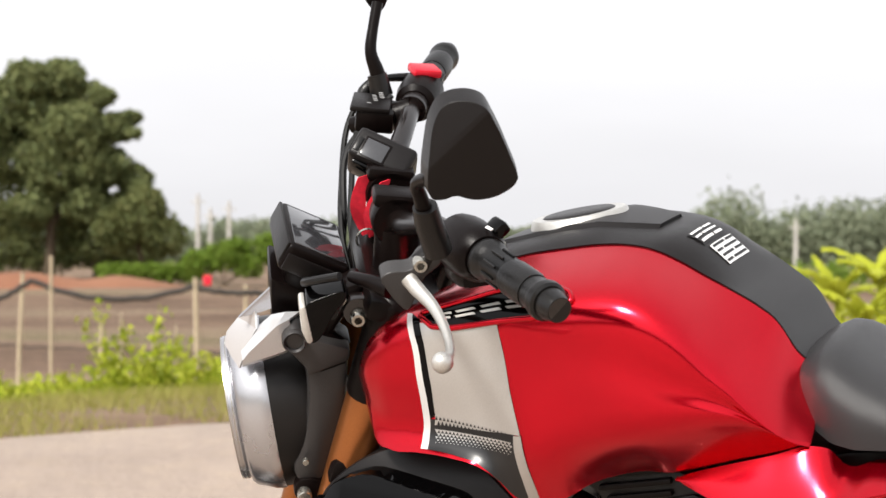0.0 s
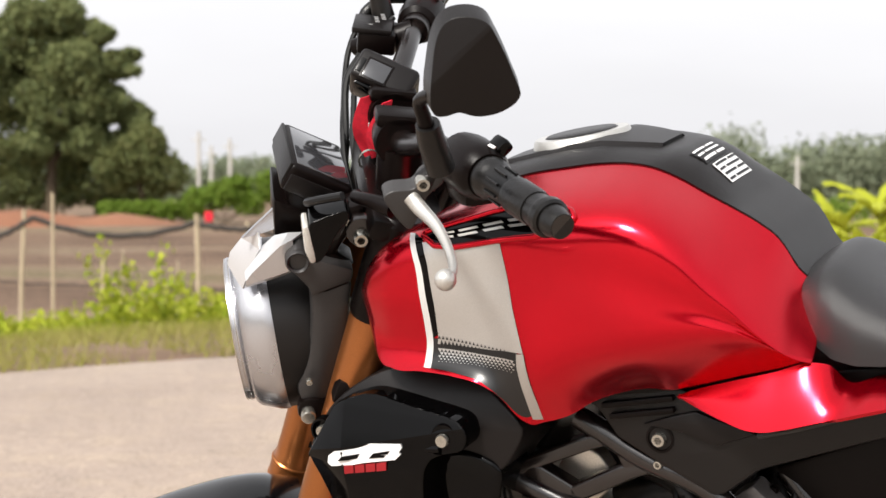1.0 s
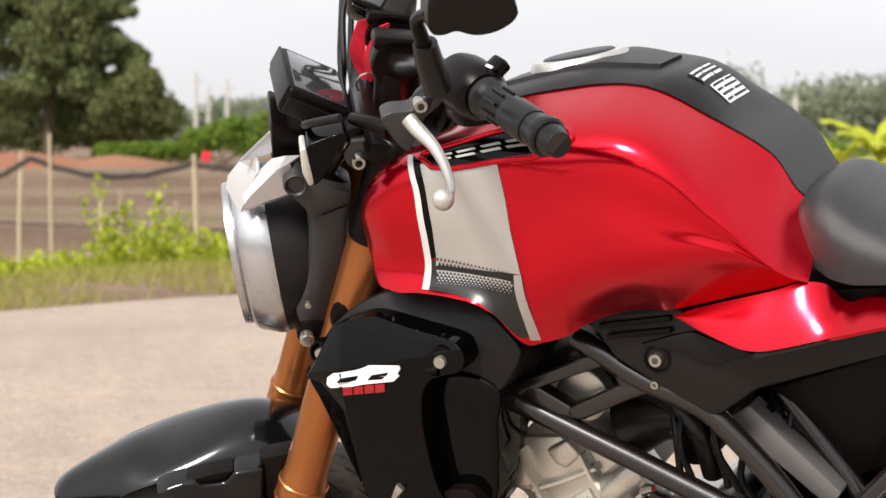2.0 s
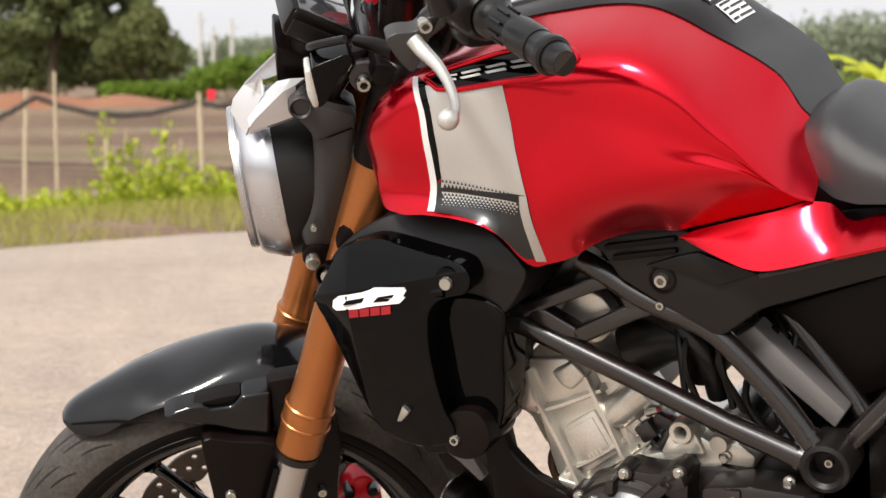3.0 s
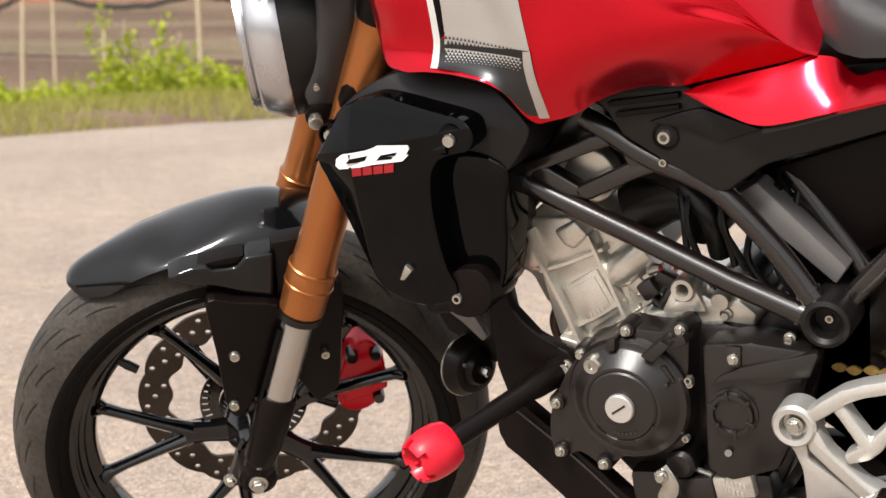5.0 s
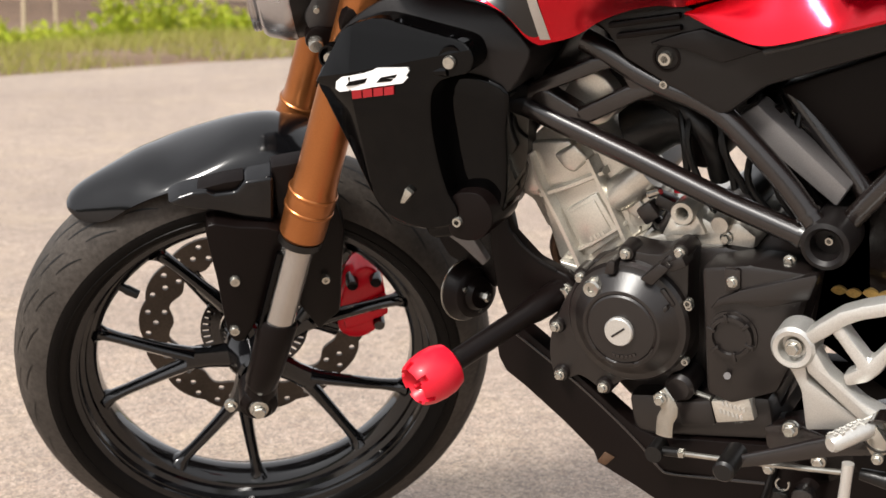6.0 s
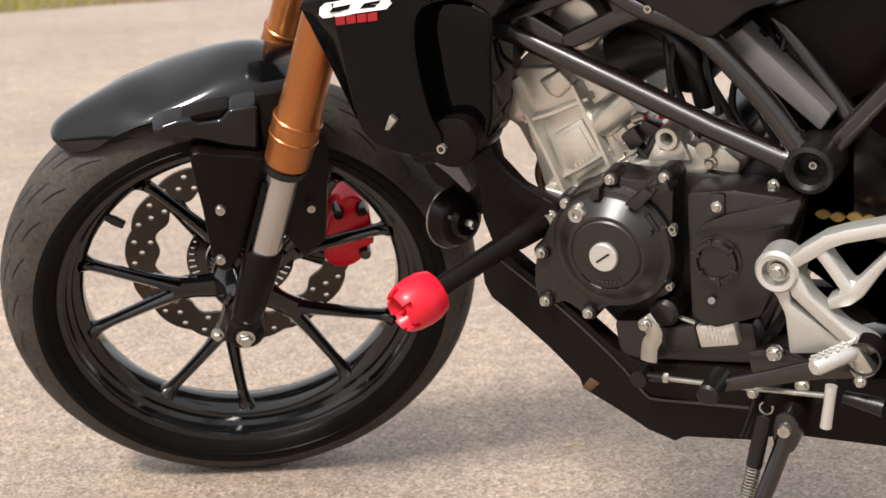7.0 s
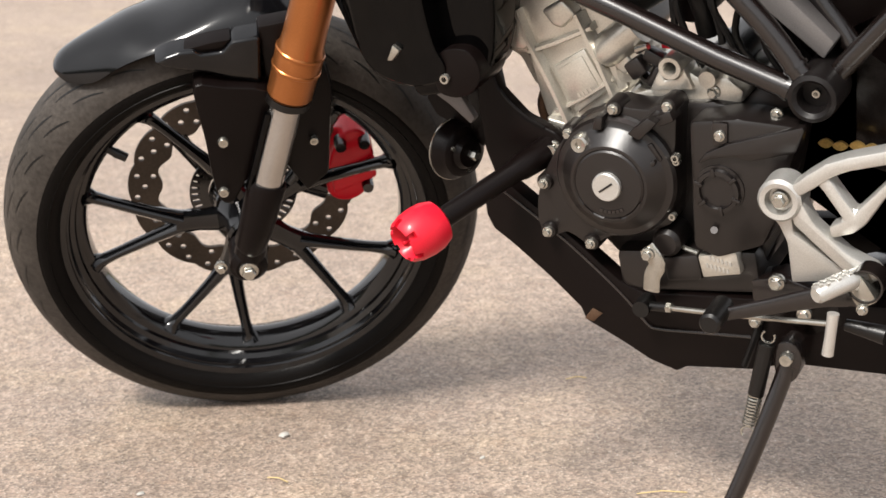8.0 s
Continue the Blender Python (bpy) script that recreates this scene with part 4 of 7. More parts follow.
for i in range(6):
    bm = bmesh.new()
    g0, g1 = 0.24 + 0.115 * i, 0.24 + 0.115 * i + 0.088
    for f0, f1 in ((0.36, 0.45), (0.54, 0.63)):
        corner = []
        for g, f in ((g0, f0), (g1, f0), (g1 - 0.012, f1), (g0 - 0.012, f1)):
            (xa, va), (xb, vb) = on_line(BADGE_LOW, g), on_line(BADGE_TOP, g)
            corner.append(bm.verts.new(tank_point(xa + (xb - xa) * f, va + (vb - va) * f, 0.0022)))
        bm.faces.new(corner)
    part("badge_bar", bm, ALLOY, tank_left, "worn silver badge bar", sharp=180)

# black cover along the top of the tank
CROWN = [(-0.4726, 0.9426), (-0.5035, 0.9678), (-0.5287, 0.9803), (-0.5758, 0.9919), (-0.6153, 1.0014), (-0.6473, 1.0049), (-0.6813, 0.9999), (-0.7026, 0.9962), (-0.7269, 0.9938), (-0.7475, 0.9855), (-0.7674, 0.9680), (-0.7898, 0.9459), (-0.8176, 0.9171), (-0.8396, 0.8942), (-0.8586, 0.8703), (-0.8719, 0.8492)]
rows = []
for i in range(61):
    x = -0.50 - 0.374 * i / 60
    y, z = curve_at(RAIL_TOP, x)
    top = float(np.interp(-x, [-p[0] for p in CROWN], [p[1] for p in CROWN]))
    top = max(top, z + 0.002)
    row = []
    for k in range(-12, 13):
        q = k / 12
        s = abs(q)
        lift = 1 - s ** 3.2
        row.append((x, q * (y + 0.001), z + 0.0015 + (top - z - 0.0015) * lift))
    rows.append(row)
bm = grid(rows)
solid(bm, 0.004)
cover = part("tank_cover", bm, SOFT, bike, "matte dark grey cover along the tank's top", sharp=40)
part("filler_cap", lathe([(0.0, 0.002), (0.030, 0.002), (0.034, 0.0032), (0.049, 0.0032), (0.051, 0.001), (0.053, -0.006), (0.0, -0.006)], axis="Z", segs=48), ALLOY, cover, "brushed silver filler cap", pose(-0.604, 0.0, 1.0030, 0, 7, 0))
part("cap_centre", lathe([(0.0, 0.0048), (0.036, 0.0048), (0.039, 0.0030), (0.039, 0.0)], axis="Z", segs=40), SOFT, cover, "", pose(-0.604, 0.0, 1.0030, 0, 7, 0))
part("cover_screw", lathe([(0.0, 0.002), (0.008, 0.002), (0.010, 0.0), (0.010, -0.004)], axis="Z", segs=20), MATTE, cover, "", pose(-0.676, 0.030, 1.0005, 0, -4, 0))


def cover_point(x, y, lift=0.001):
    ye, ze = curve_at(RAIL_TOP, x)
    top = max(float(np.interp(-x, [-p[0] for p in CROWN], [p[1] for p in CROWN])), ze + 0.002)
    q = y / ye
    return Vector((x, y, ze + 0.0015 + lift + (top - ze - 0.0015) * (1 - abs(q) ** 3.2)))


rows = []
for i in range(25):
    x = -0.528 - 0.176 * i / 24
    half = 0.040 + 0.020 * math.sin(math.pi * min(1, i / 14) * 0.5) - 0.026 * max(0, (i - 14) / 10) ** 2
    rows.append([cover_point(x, half * k / 8, 0.0035 if abs(k) < 8 else 0.0) for k in range(-8, 9)])
part("cap_surround", solid(grid(rows), 0.004), SOFT, cover, "raised dark plate round the filler cap", sharp=20)


for name, x0, x1, y0, y1, n, mat in (("warning_label", -0.735, -0.753, -0.022, 0.042, 3, SOFT), ("warning_label", -0.756, -0.776, -0.028, 0.036, 4, WHITE)):
    lab = part(name, grid([[cover_point(x0 + (x1 - x0) * i / 6, y0 + (y1 - y0) * k / 8, 0.0012) for k in range(9)] for i in range(7)]), mat, cover, "small printed warning label", sharp=180)
    for k in range(n):
        x, w = x0 + (x1 - x0) * (k + 0.5) / n, abs(x1 - x0) / n * 0.20
        for a, b in (((y0 + 0.003, y1 - 0.022), (y1 - 0.018, y1 - 0.002)) if k % 2 else ((y0 + 0.002, y0 + 0.024), (y0 + 0.028, y1 - 0.003))):
            part("print_line", grid([[cover_point(x - w, a + (b - a) * i / 5, 0.0020), cover_point(x + w, a + (b - a) * i / 5, 0.0020)] for i in range(6)]), WHITE if mat is SOFT else SOFT, lab, sharp=180)

# red rear side cover and its black lower trim
COVER_TOP = [(-0.7436, 0.1380, 0.7703), (-0.7565, 0.1380, 0.7754), (-0.7919, 0.1370, 0.7855), (-0.8378, 0.1350, 0.7971), (-0.8792, 0.1270, 0.8062), (-0.8916, 0.1220, 0.8020), (-0.9014, 0.1180, 0.7892), (-0.9317, 0.1160, 0.7930), (-1.0969, 0.1120, 0.8291)]
COVER_LOW = [(-0.7443, 0.1400, 0.7692), (-0.7731, 0.1520, 0.7602), (-0.7979, 0.1600, 0.7530), (-0.8156, 0.1640, 0.7483), (-0.8302, 0.1650, 0.7471), (-0.8540, 0.1640, 0.7508), (-0.8804, 0.1620, 0.7575), (-0.9415, 0.1580, 0.7731), (-1.1026, 0.1500, 0.8145)]


def level(rail, x, c):
    return curve_at(rail, x)[c - 1]


rows = []
for i in range(61):
    x = COVER_TOP[0][0] - (1.095 + COVER_TOP[0][0]) * i / 60
    row = []
    for k in range(13):
        f = k / 12
        y = level(COVER_TOP, x, 1) + (level(COVER_LOW, x, 1) - level(COVER_TOP, x, 1)) * f + 0.002 * math.sin(math.pi * f)
        row.append((x, y, level(COVER_TOP, x, 2) + (level(COVER_LOW, x, 2) - level(COVER_TOP, x, 2)) * f))
    rows.append(row)
bm = grid(rows)
for f in bm.faces:
    f.normal_update()
    if f.normal.y < 0:
        f.normal_flip()
bmesh.ops.solidify(bm, geom=list(bm.faces), thickness=0.004)
part("side_cover", bm, RED, bike, "glossy red side cover under the seat", sharp=50)
trim = part("side_trim", prism([(-0.640, 0.757), (-0.655, 0.745), (-0.672, 0.719), (-0.718, 0.692), (-0.770, 0.664), (-0.782, 0.668), (-0.817, 0.695), (-0.937, 0.735), (-1.10, 0.78), (-1.10, 0.82), (-0.943, 0.775), (-0.853, 0.75), (-0.82, 0.745), (-0.797, 0.75), (-0.77, 0.76), (-0.735, 0.779), (-0.70, 0.778), (-0.665, 0.77)], 0.08, 0.128, 0.010), TRIM, bike, "matte black trim below the red cover")
part("trim_facet", prism([(-0.7016, 0.7364), (-0.7364, 0.7478), (-0.7587, 0.7532), (-0.7777, 0.7463), (-0.8199, 0.7336), (-0.7774, 0.7188), (-0.7412, 0.7308)], 0.120, 0.1335, 0.003), SOFT, trim, "lighter upper facet of the trim")
# highlight on the trim's upper edge, drawn as a lighter grey bead
part("trim_highlight", tube([(-0.8189, 0.1300, 0.7314), (-0.8536, 0.1300, 0.7404), (-0.8974, 0.1300, 0.7537), (-0.9442, 0.1300, 0.7680), (-0.9815, 0.1300, 0.7798)], 0.0030, 8), IRON, trim)
part("trim_screw", lathe([(0.0, 0.004), (0.004, 0.004), (0.005, 0.002), (0.005, -0.004)], (-0.8130, 0.0700, 0.6556), "Y", 12), MATTE, trim)
for k in range(3):
    part("vent_slat", box((-0.695 - 0.004 * k, 0.131, 0.771 - 0.0115 * k), (0.085 - 0.008 * k, 0.010, 0.006), 0.002, (0, 9, 0)), MATTE, trim)
bolt(trim, -0.7185, 0.1280, 0.7212, 0.0078)
part("bolt_cup", lathe([(0.014, -0.004), (0.0145, 0.001), (0.012, 0.0015), (0.0105, -0.002), (0.0, -0.002)], (-0.7185, 0.128, 0.7212), "Y", 24), MATTE, trim)

part("inner_body", prism([(-0.56, 0.80), (-0.60, 0.755), (-0.70, 0.70), (-0.78, 0.68), (-0.95, 0.74), (-1.15, 0.80), (-1.15, 0.82), (-0.90, 0.79), (-0.80, 0.775), (-0.60, 0.80)], -0.088, 0.088, 0.004), MATTE, bike, "black inner body below the tank and seat")

# seat: front edge, width and crown along its length
SEAT_BASE = [(-0.8435, 0.07, 0.872), (-0.8483, 0.082, 0.8558), (-0.8588, 0.096, 0.8339), (-0.8721, 0.108, 0.817), (-0.8903, 0.118, 0.8072), (-0.9133, 0.126, 0.8044), (-0.9449, 0.132, 0.807), (-1.1087, 0.14, 0.8386)]
SEAT_TOP = [(-0.8365, 0.867), (-0.8514, 0.8789), (-0.863, 0.8856), (-0.8745, 0.8904), (-0.8867, 0.8885), (-0.917, 0.8728), (-0.9556, 0.8583), (-1.09, 0.8357)]
rows = []
for i in range(49):
    t = (i / 48) ** 1.6
    x = SEAT_BASE[0][0] + 0.002 - 0.30 * t
    half = float(np.interp(-x, [-p[0] for p in SEAT_BASE], [p[1] for p in SEAT_BASE]))
    base = float(np.interp(-x, [-p[0] for p in SEAT_BASE], [p[2] for p in SEAT_BASE]))
    top = float(np.interp(-x, [-p[0] for p in SEAT_TOP], [p[1] for p in SEAT_TOP]))
    nose = math.sqrt(1 - (1 - min(1, t / 0.05)) ** 2) * 0.9 + 0.1
    mid = base + (top - base) * 0.35
    row = []
    for k in range(33):
        a = math.pi * k / 32
        row.append((x, (0.55 + 0.45 * nose) * half * math.copysign(abs(math.cos(a)) ** 0.7, math.cos(a)), mid + nose * (base + (top - base) * math.sin(a) ** 0.6 - mid)))
    rows.append(row)
bm = grid(rows)
bm.faces.new(list(bm.verts)[:33])
part("seat", solid(bm, 0.004), VINYL, bike, "black vinyl rider's seat", sharp=60)

# ---- radiator shroud
def cut(bm, a, b, y=0.1):
    """Adds an edge across a solid along the line a-b of the side plane."""
    d = Vector((b[0] - a[0], 0, b[1] - a[1])).normalized()
    n = d.cross(Vector((0, 1, 0)))
    bmesh.ops.bisect_plane(bm, geom=list(bm.verts) + list(bm.edges) + list(bm.faces), plane_co=(a[0], 0, a[1]), plane_no=n)
    return n


bm = prism(smooth2([(-0.3222, 0.6820), (-0.3380, 0.7167), (-0.3616, 0.7474), (-0.3920, 0.7697), (-0.4277, 0.7845), (-0.4614, 0.7881), (-0.5000, 0.7810), (-0.5379, 0.7741), (-0.5590, 0.7619), (-0.5842, 0.7417), (-0.5873, 0.7264), (-0.5727, 0.7017), (-0.5548, 0.6794), (-0.5473, 0.6452), (-0.5409, 0.5950), (-0.5308, 0.5562), (-0.5118, 0.5300), (-0.4736, 0.5170), (-0.4322, 0.5153), (-0.3978, 0.5204), (-0.3750, 0.5380), (-0.3506, 0.6016)], 3), 0.07, 0.162, 0.022, segs=4, inset=0.02)
for z in (0.55, 0.60, 0.65, 0.70, 0.73, 0.76):
    cut(bm, (-0.6, z), (-0.3, z))
def sink_shroud(bm):
    for v in bm.verts:
        if v.co.y > 0.12:
            v.co.y -= max(0, 0.68 - v.co.z) * 0.16 + max(0, v.co.z - 0.74) * 0.55 + max(0, v.co.x + 0.40) * 0.2
    return bm


shroud = part("shroud", sink_shroud(bm), SOFT, bike, "matte dark radiator shroud")
bm = prism(smooth2([(-0.4653, 0.6899), (-0.4931, 0.7026), (-0.5272, 0.7045), (-0.5597, 0.6883), (-0.5509, 0.6461), (-0.5445, 0.5960), (-0.5344, 0.5560), (-0.5147, 0.5285), (-0.4745, 0.5159), (-0.4332, 0.5149), (-0.4574, 0.6141)], 3), 0.10, 0.165, 0.014, segs=3)
for z in (0.55, 0.60, 0.65, 0.68):
    cut(bm, (-0.6, z), (-0.3, z))
part("shroud_body", sink_shroud(bm), GLOSS, bike, "glossy black lower shroud")
FOLD_X, FOLD_Z, FOLD_RISE = -0.3424, 0.6990, 0.2106  # crease below the upper facet


def over_fold(x, z):
    """How far a place of the panel lies above the crease."""
    return max(0.0, (z - FOLD_Z) - (FOLD_X - x) * FOLD_RISE)


def sunk(x, z):
    """How far the panel's face falls back from its crease."""
    return over_fold(x, z) * 0.36 + max(0, 0.69 - z) * 0.17 + max(0, x + 0.39) * 0.30 + (max(0, (x + 0.385) - (z - 0.68) * 0.458) * 0.10 if z < 0.69 else 0)


gloss_line = smooth2([(-0.3379, 0.6892), (-0.3465, 0.7067), (-0.3690, 0.7421), (-0.3801, 0.7537), (-0.4015, 0.7614), (-0.4262, 0.7655), (-0.4793, 0.7563), (-0.5205, 0.7487), (-0.5344, 0.7416), (-0.5383, 0.7288), (-0.5307, 0.7158), (-0.5122, 0.7106), (-0.4960, 0.7042), (-0.4851, 0.6871), (-0.4793, 0.6498), (-0.4801, 0.6063), (-0.4842, 0.5752), (-0.4916, 0.5556), (-0.4845, 0.5384), (-0.4484, 0.5289), (-0.4148, 0.5352), (-0.3925, 0.5525), (-0.3685, 0.6150), (-0.3518, 0.6610)], 3)
bm = prism(gloss_line, 0.13, 0.192, 0.005, segs=3, inset=0.010)
cut(bm, (FOLD_X, FOLD_Z), (FOLD_X - 0.168, FOLD_Z + 0.168 * FOLD_RISE))
cut(bm, (-0.385, 0.68), (-0.440, 0.56))
for z in (0.54, 0.58, 0.62, 0.66, 0.69, 0.75):
    cut(bm, (-0.6, z), (-0.3, z))
cut(bm, (-0.39, 0.5), (-0.39, 0.8))
for v in bm.verts:
    if v.co.y > 0.14:
        v.co.y -= sunk(v.co.x, v.co.z)
panel = part("shroud_panel", bm, GLOSS, bike, "glossy black shroud panel", sharp=14)


def badge(name, outline, mat, label, lift=0.002):
    bm = prism(outline, 0, 0.001)
    for v in bm.verts:
        v.co.y = 0.1925 - sunk(v.co.x, v.co.z) + (lift if v.co.y > 0.0005 else -0.003)
    return part(name, bm, mat, panel, label)


badge("badge_block", [(-0.3702, 0.6906), (-0.3726, 0.6988), (-0.3809, 0.7043), (-0.4096, 0.7103), (-0.4202, 0.7139), (-0.4181, 0.6959), (-0.4042, 0.6926), (-0.3746, 0.6871)], WHITE, "slanted white badge block")
badge("badge_block", [(-0.4202, 0.7139), (-0.4259, 0.7167), (-0.4622, 0.7187), (-0.4638, 0.7151), (-0.4599, 0.7100), (-0.4616, 0.7077), (-0.4550, 0.7018), (-0.4181, 0.6959)], WHITE, "slanted white badge block")
badge("badge_slit", [(-0.3860, 0.6952), (-0.3914, 0.7005), (-0.4138, 0.7056), (-0.4105, 0.7004), (-0.3993, 0.6973)], GLOSS, "", 0.0026)
badge("badge_slit", [(-0.4242, 0.7012), (-0.4302, 0.7071), (-0.4501, 0.7113), (-0.4470, 0.7074), (-0.4355, 0.7062), (-0.4448, 0.7061), (-0.4419, 0.7035)], GLOSS, "", 0.0026)
for a, b in [(-0.3924, 0.6856), (-0.4056, 0.6877), (-0.4188, 0.6898), (-0.4318, 0.6918)]:
    badge("badge_bar", [(a + 0.0005, b - 0.0045), (a - 0.0110, b - 0.0025), (a - 0.0120, b + 0.0065), (a - 0.0005, b + 0.0045)], REDTXT, "small red badge bar", 0.0015)
part("bolt_cup", lathe([(0.0, -0.006), (0.0095, -0.006), (0.0105, 0.001), (0.0150, 0.002), (0.0170, -0.002), (0.0170, -0.03)], (-0.5125, 0.1900, 0.7268), "Y", 28), GLOSS, panel)
part("bolt_lug", tube([(-0.4791, 0.1860, 0.7123), (-0.5076, 0.1900, 0.7157)], [0.004, 0.006], 10), GLOSS, panel)
bolt(panel, -0.5109, 0.1895, 0.7258, 0.0076)
part("bolt_cup", lathe([(0.0, -0.006), (0.0105, -0.006), (0.0115, 0.002), (0.0135, 0.002), (0.015, -0.01)], (-0.3552, 0.1680, 0.7181), "Y", 24), GLOSS, panel)
bolt(panel, -0.3556, 0.1670, 0.7182, 0.0068)
tab = part("lower_stay", prism(smooth2([(-0.4798, 0.5593), (-0.4893, 0.5742), (-0.5148, 0.5765), (-0.5281, 0.5638), (-0.5304, 0.5449), (-0.5182, 0.5277), (-0.4996, 0.5213), (-0.4805, 0.5258), (-0.4765, 0.5396)], 3), 0.10, 0.166, 0.006), MATTE, bike, "black lower shroud stay")
bolt(tab, -0.4898, 0.1650, 0.5431, 0.0062)
part("mark", prism([(-0.4275, 0.5627), (-0.4364, 0.5816), (-0.4446, 0.5746), (-0.4337, 0.5627)], 0.150, 0.1790, 0.002), STEEL, panel, "small silver diamond mark")
part("radiator_guard", prism([(-0.4009, 0.4760), (-0.4835, 0.5171), (-0.4906, 0.4701), (-0.4704, 0.4180), (-0.4477, 0.4364), (-0.4132, 0.4536)], 0.02, 0.055, 0.004), MATTE, bike, "black guard below the radiator")
part("radiator", box((-0.43, 0, 0.64), (0.05, 0.22, 0.22), 0.008, (0, -12, 0)), MATTE, bike, "black radiator between the shrouds")

# ---- frame
BRACKET = [(-0.496, 0.725), (-0.624, 0.740), (-0.628, 0.705), (-0.604, 0.657), (-0.542, 0.622), (-0.520, 0.598), (-0.487, 0.569)]
part("head_bracket", prism(BRACKET, 0.03, 0.052, 0.004), FRAME, bike, "black frame head bracket")
part("head_gusset", prism([(-0.50, 0.700), (-0.535, 0.690), (-0.56, 0.672), (-0.545, 0.640), (-0.51, 0.620), (-0.49, 0.64)], 0.06, 0.095, 0.005), FRAME, bike)
part("frame_tube", tube([(-0.5328, 0.1100, 0.6674), (-0.5934, 0.1120, 0.6427), (-0.6863, 0.1150, 0.6055), (-0.7757, 0.1180, 0.5686), (-0.8568, 0.1220, 0.5407)], 0.0122, 20), FRAME, bike, "black lower frame tube")
part("frame_tube", tube([(-0.6224, 0.1050, 0.7305), (-0.6507, 0.1080, 0.7171), (-0.6781, 0.1100, 0.7017), (-0.7083, 0.1120, 0.6879), (-0.7380, 0.1130, 0.6781), (-0.7642, 0.1140, 0.6647), (-0.7901, 0.1160, 0.6423), (-0.8296, 0.1190, 0.6009), (-0.8630, 0.1220, 0.5575)], 0.0120, 20, cuts=4), FRAME, bike, "black upper frame tube")
for outline, label in (([(-0.5281, 0.6662), (-0.5737, 0.6901), (-0.6325, 0.7146), (-0.6550, 0.7182), (-0.6653, 0.7074), (-0.6389, 0.6993), (-0.5843, 0.6778), (-0.5396, 0.6557)], "black upper bar of the frame gusset"),
                       ([(-0.5642, 0.6846), (-0.5830, 0.6777), (-0.6172, 0.6590), (-0.6263, 0.6460), (-0.5973, 0.6477), (-0.5602, 0.6670)], "black lower bar of the frame gusset"),
                       ([(-0.6082, 0.6571), (-0.6688, 0.6859), (-0.6985, 0.6937), (-0.7147, 0.6839), (-0.6801, 0.6710), (-0.6262, 0.6442), (-0.6112, 0.6468)], "black lower bar of the frame gusset"),
                       ([(-0.6538, 0.7181), (-0.6753, 0.7103), (-0.7034, 0.6952), (-0.6991, 0.6842), (-0.6721, 0.6801), (-0.6616, 0.7060)], "black rear bar of the frame gusset")):
    part("gusset_bar", prism(outline, 0.098, 0.117, 0.004, segs=3), FRAME, bike, label)
pivot = part("pivot_boss", lathe([(0.0, 0.118), (0.015, 0.118), (0.016, 0.136), (0.020, 0.140), (0.0245, 0.138), (0.026, 0.130), (0.026, 0.06), (0.0, 0.06)], (-0.8775, 0, 0.5395), "Y", 36), SOFT, bike, "round black frame boss")
part("sub_frame_bar", prism([(-0.7744, 0.6514), (-0.7997, 0.6686), (-0.8896, 0.5843), (-0.8778, 0.5659)], 0.065, 0.097, 0.003), SATINGREY, bike, "dark flat sub-frame bar")
bolt(pivot, -0.8775, 0.119, 0.5395, 0.005)
part("weld_seam", tube([(-0.8483, 0.1215, 0.5444), (-0.8529, 0.1220, 0.5427)], 0.0140, 18), FRAME, bike)
part("weld_seam", tube([(-0.8555, 0.1205, 0.5675), (-0.8578, 0.1210, 0.5644)], 0.0138, 18), FRAME, bike)
part("rear_panel", prism([(-0.812, 0.676), (-0.828, 0.645), (-0.890, 0.585), (-0.96, 0.62), (-0.96, 0.73)], 0.02, 0.062, 0.004), MATTE, bike, "black side panel behind the sub-frame")
part("panel_edge", tube([(-0.829, 0.064, 0.646), (-0.888, 0.064, 0.594)], 0.0022, 6), FRAME, bike)
bolt(bike, -0.7129, 0.1220, 0.6925, 0.0050)
part("sub_frame_rail", tube([(-0.820, 0.05, 0.670), (-0.882, 0.06, 0.592), (-0.93, 0.07, 0.53)], 0.012, 12), FRAME, bike)
part("sub_frame_rail", tube([(-0.885, 0.10, 0.545), (-0.95, 0.10, 0.62), (-1.02, 0.10, 0.70)], 0.011, 12), FRAME, bike)

# ---- engine
head = part("cylinder", prism([(-0.502, 0.576), (-0.528, 0.601), (-0.551, 0.622), (-0.575, 0.640), (-0.600, 0.640), (-0.648, 0.590), (-0.671, 0.556), (-0.672, 0.519), (-0.643, 0.488), (-0.590, 0.462), (-0.573, 0.498), (-0.548, 0.507), (-0.533, 0.537), (-0.515, 0.548)], 0.0, 0.070, 0.005), CAST, bike, "bare cast aluminium cylinder")


def rib(points, width, y0=0.064, y1=0.084):
    """A raised casting rib along a line of the side plane."""
    bm = bmesh.new()
    pts = rounded([(x, 0, z) for x, z in points], 4, False)
    rows = []
    for i, p in enumerate(pts):
        d = (pts[min(i + 1, len(pts) - 1)] - pts[max(i - 1, 0)]).normalized()
        n = d.cross(Vector((0, 1, 0)))
        rows.append([p + n * (width * k) + Vector((0, y, 0)) for k, y in ((-1.3, y0), (-0.95, y1 - 0.004), (-0.5, y1), (0.5, y1), (0.95, y1 - 0.004), (1.3, y0))])
    grid(rows, bm)
    bm.faces.new(bm.verts[:6])
    bm.faces.new(list(bm.verts)[-6:])
    bmesh.ops.recalc_face_normals(bm, faces=list(bm.faces))
    return part("casting_rib", bm, CAST, head)


def plate(outline, y1, bevel=0.003, y0=0.062):
    return part("cast_plate", prism(outline, y0, y1, bevel, segs=3), CAST, head)


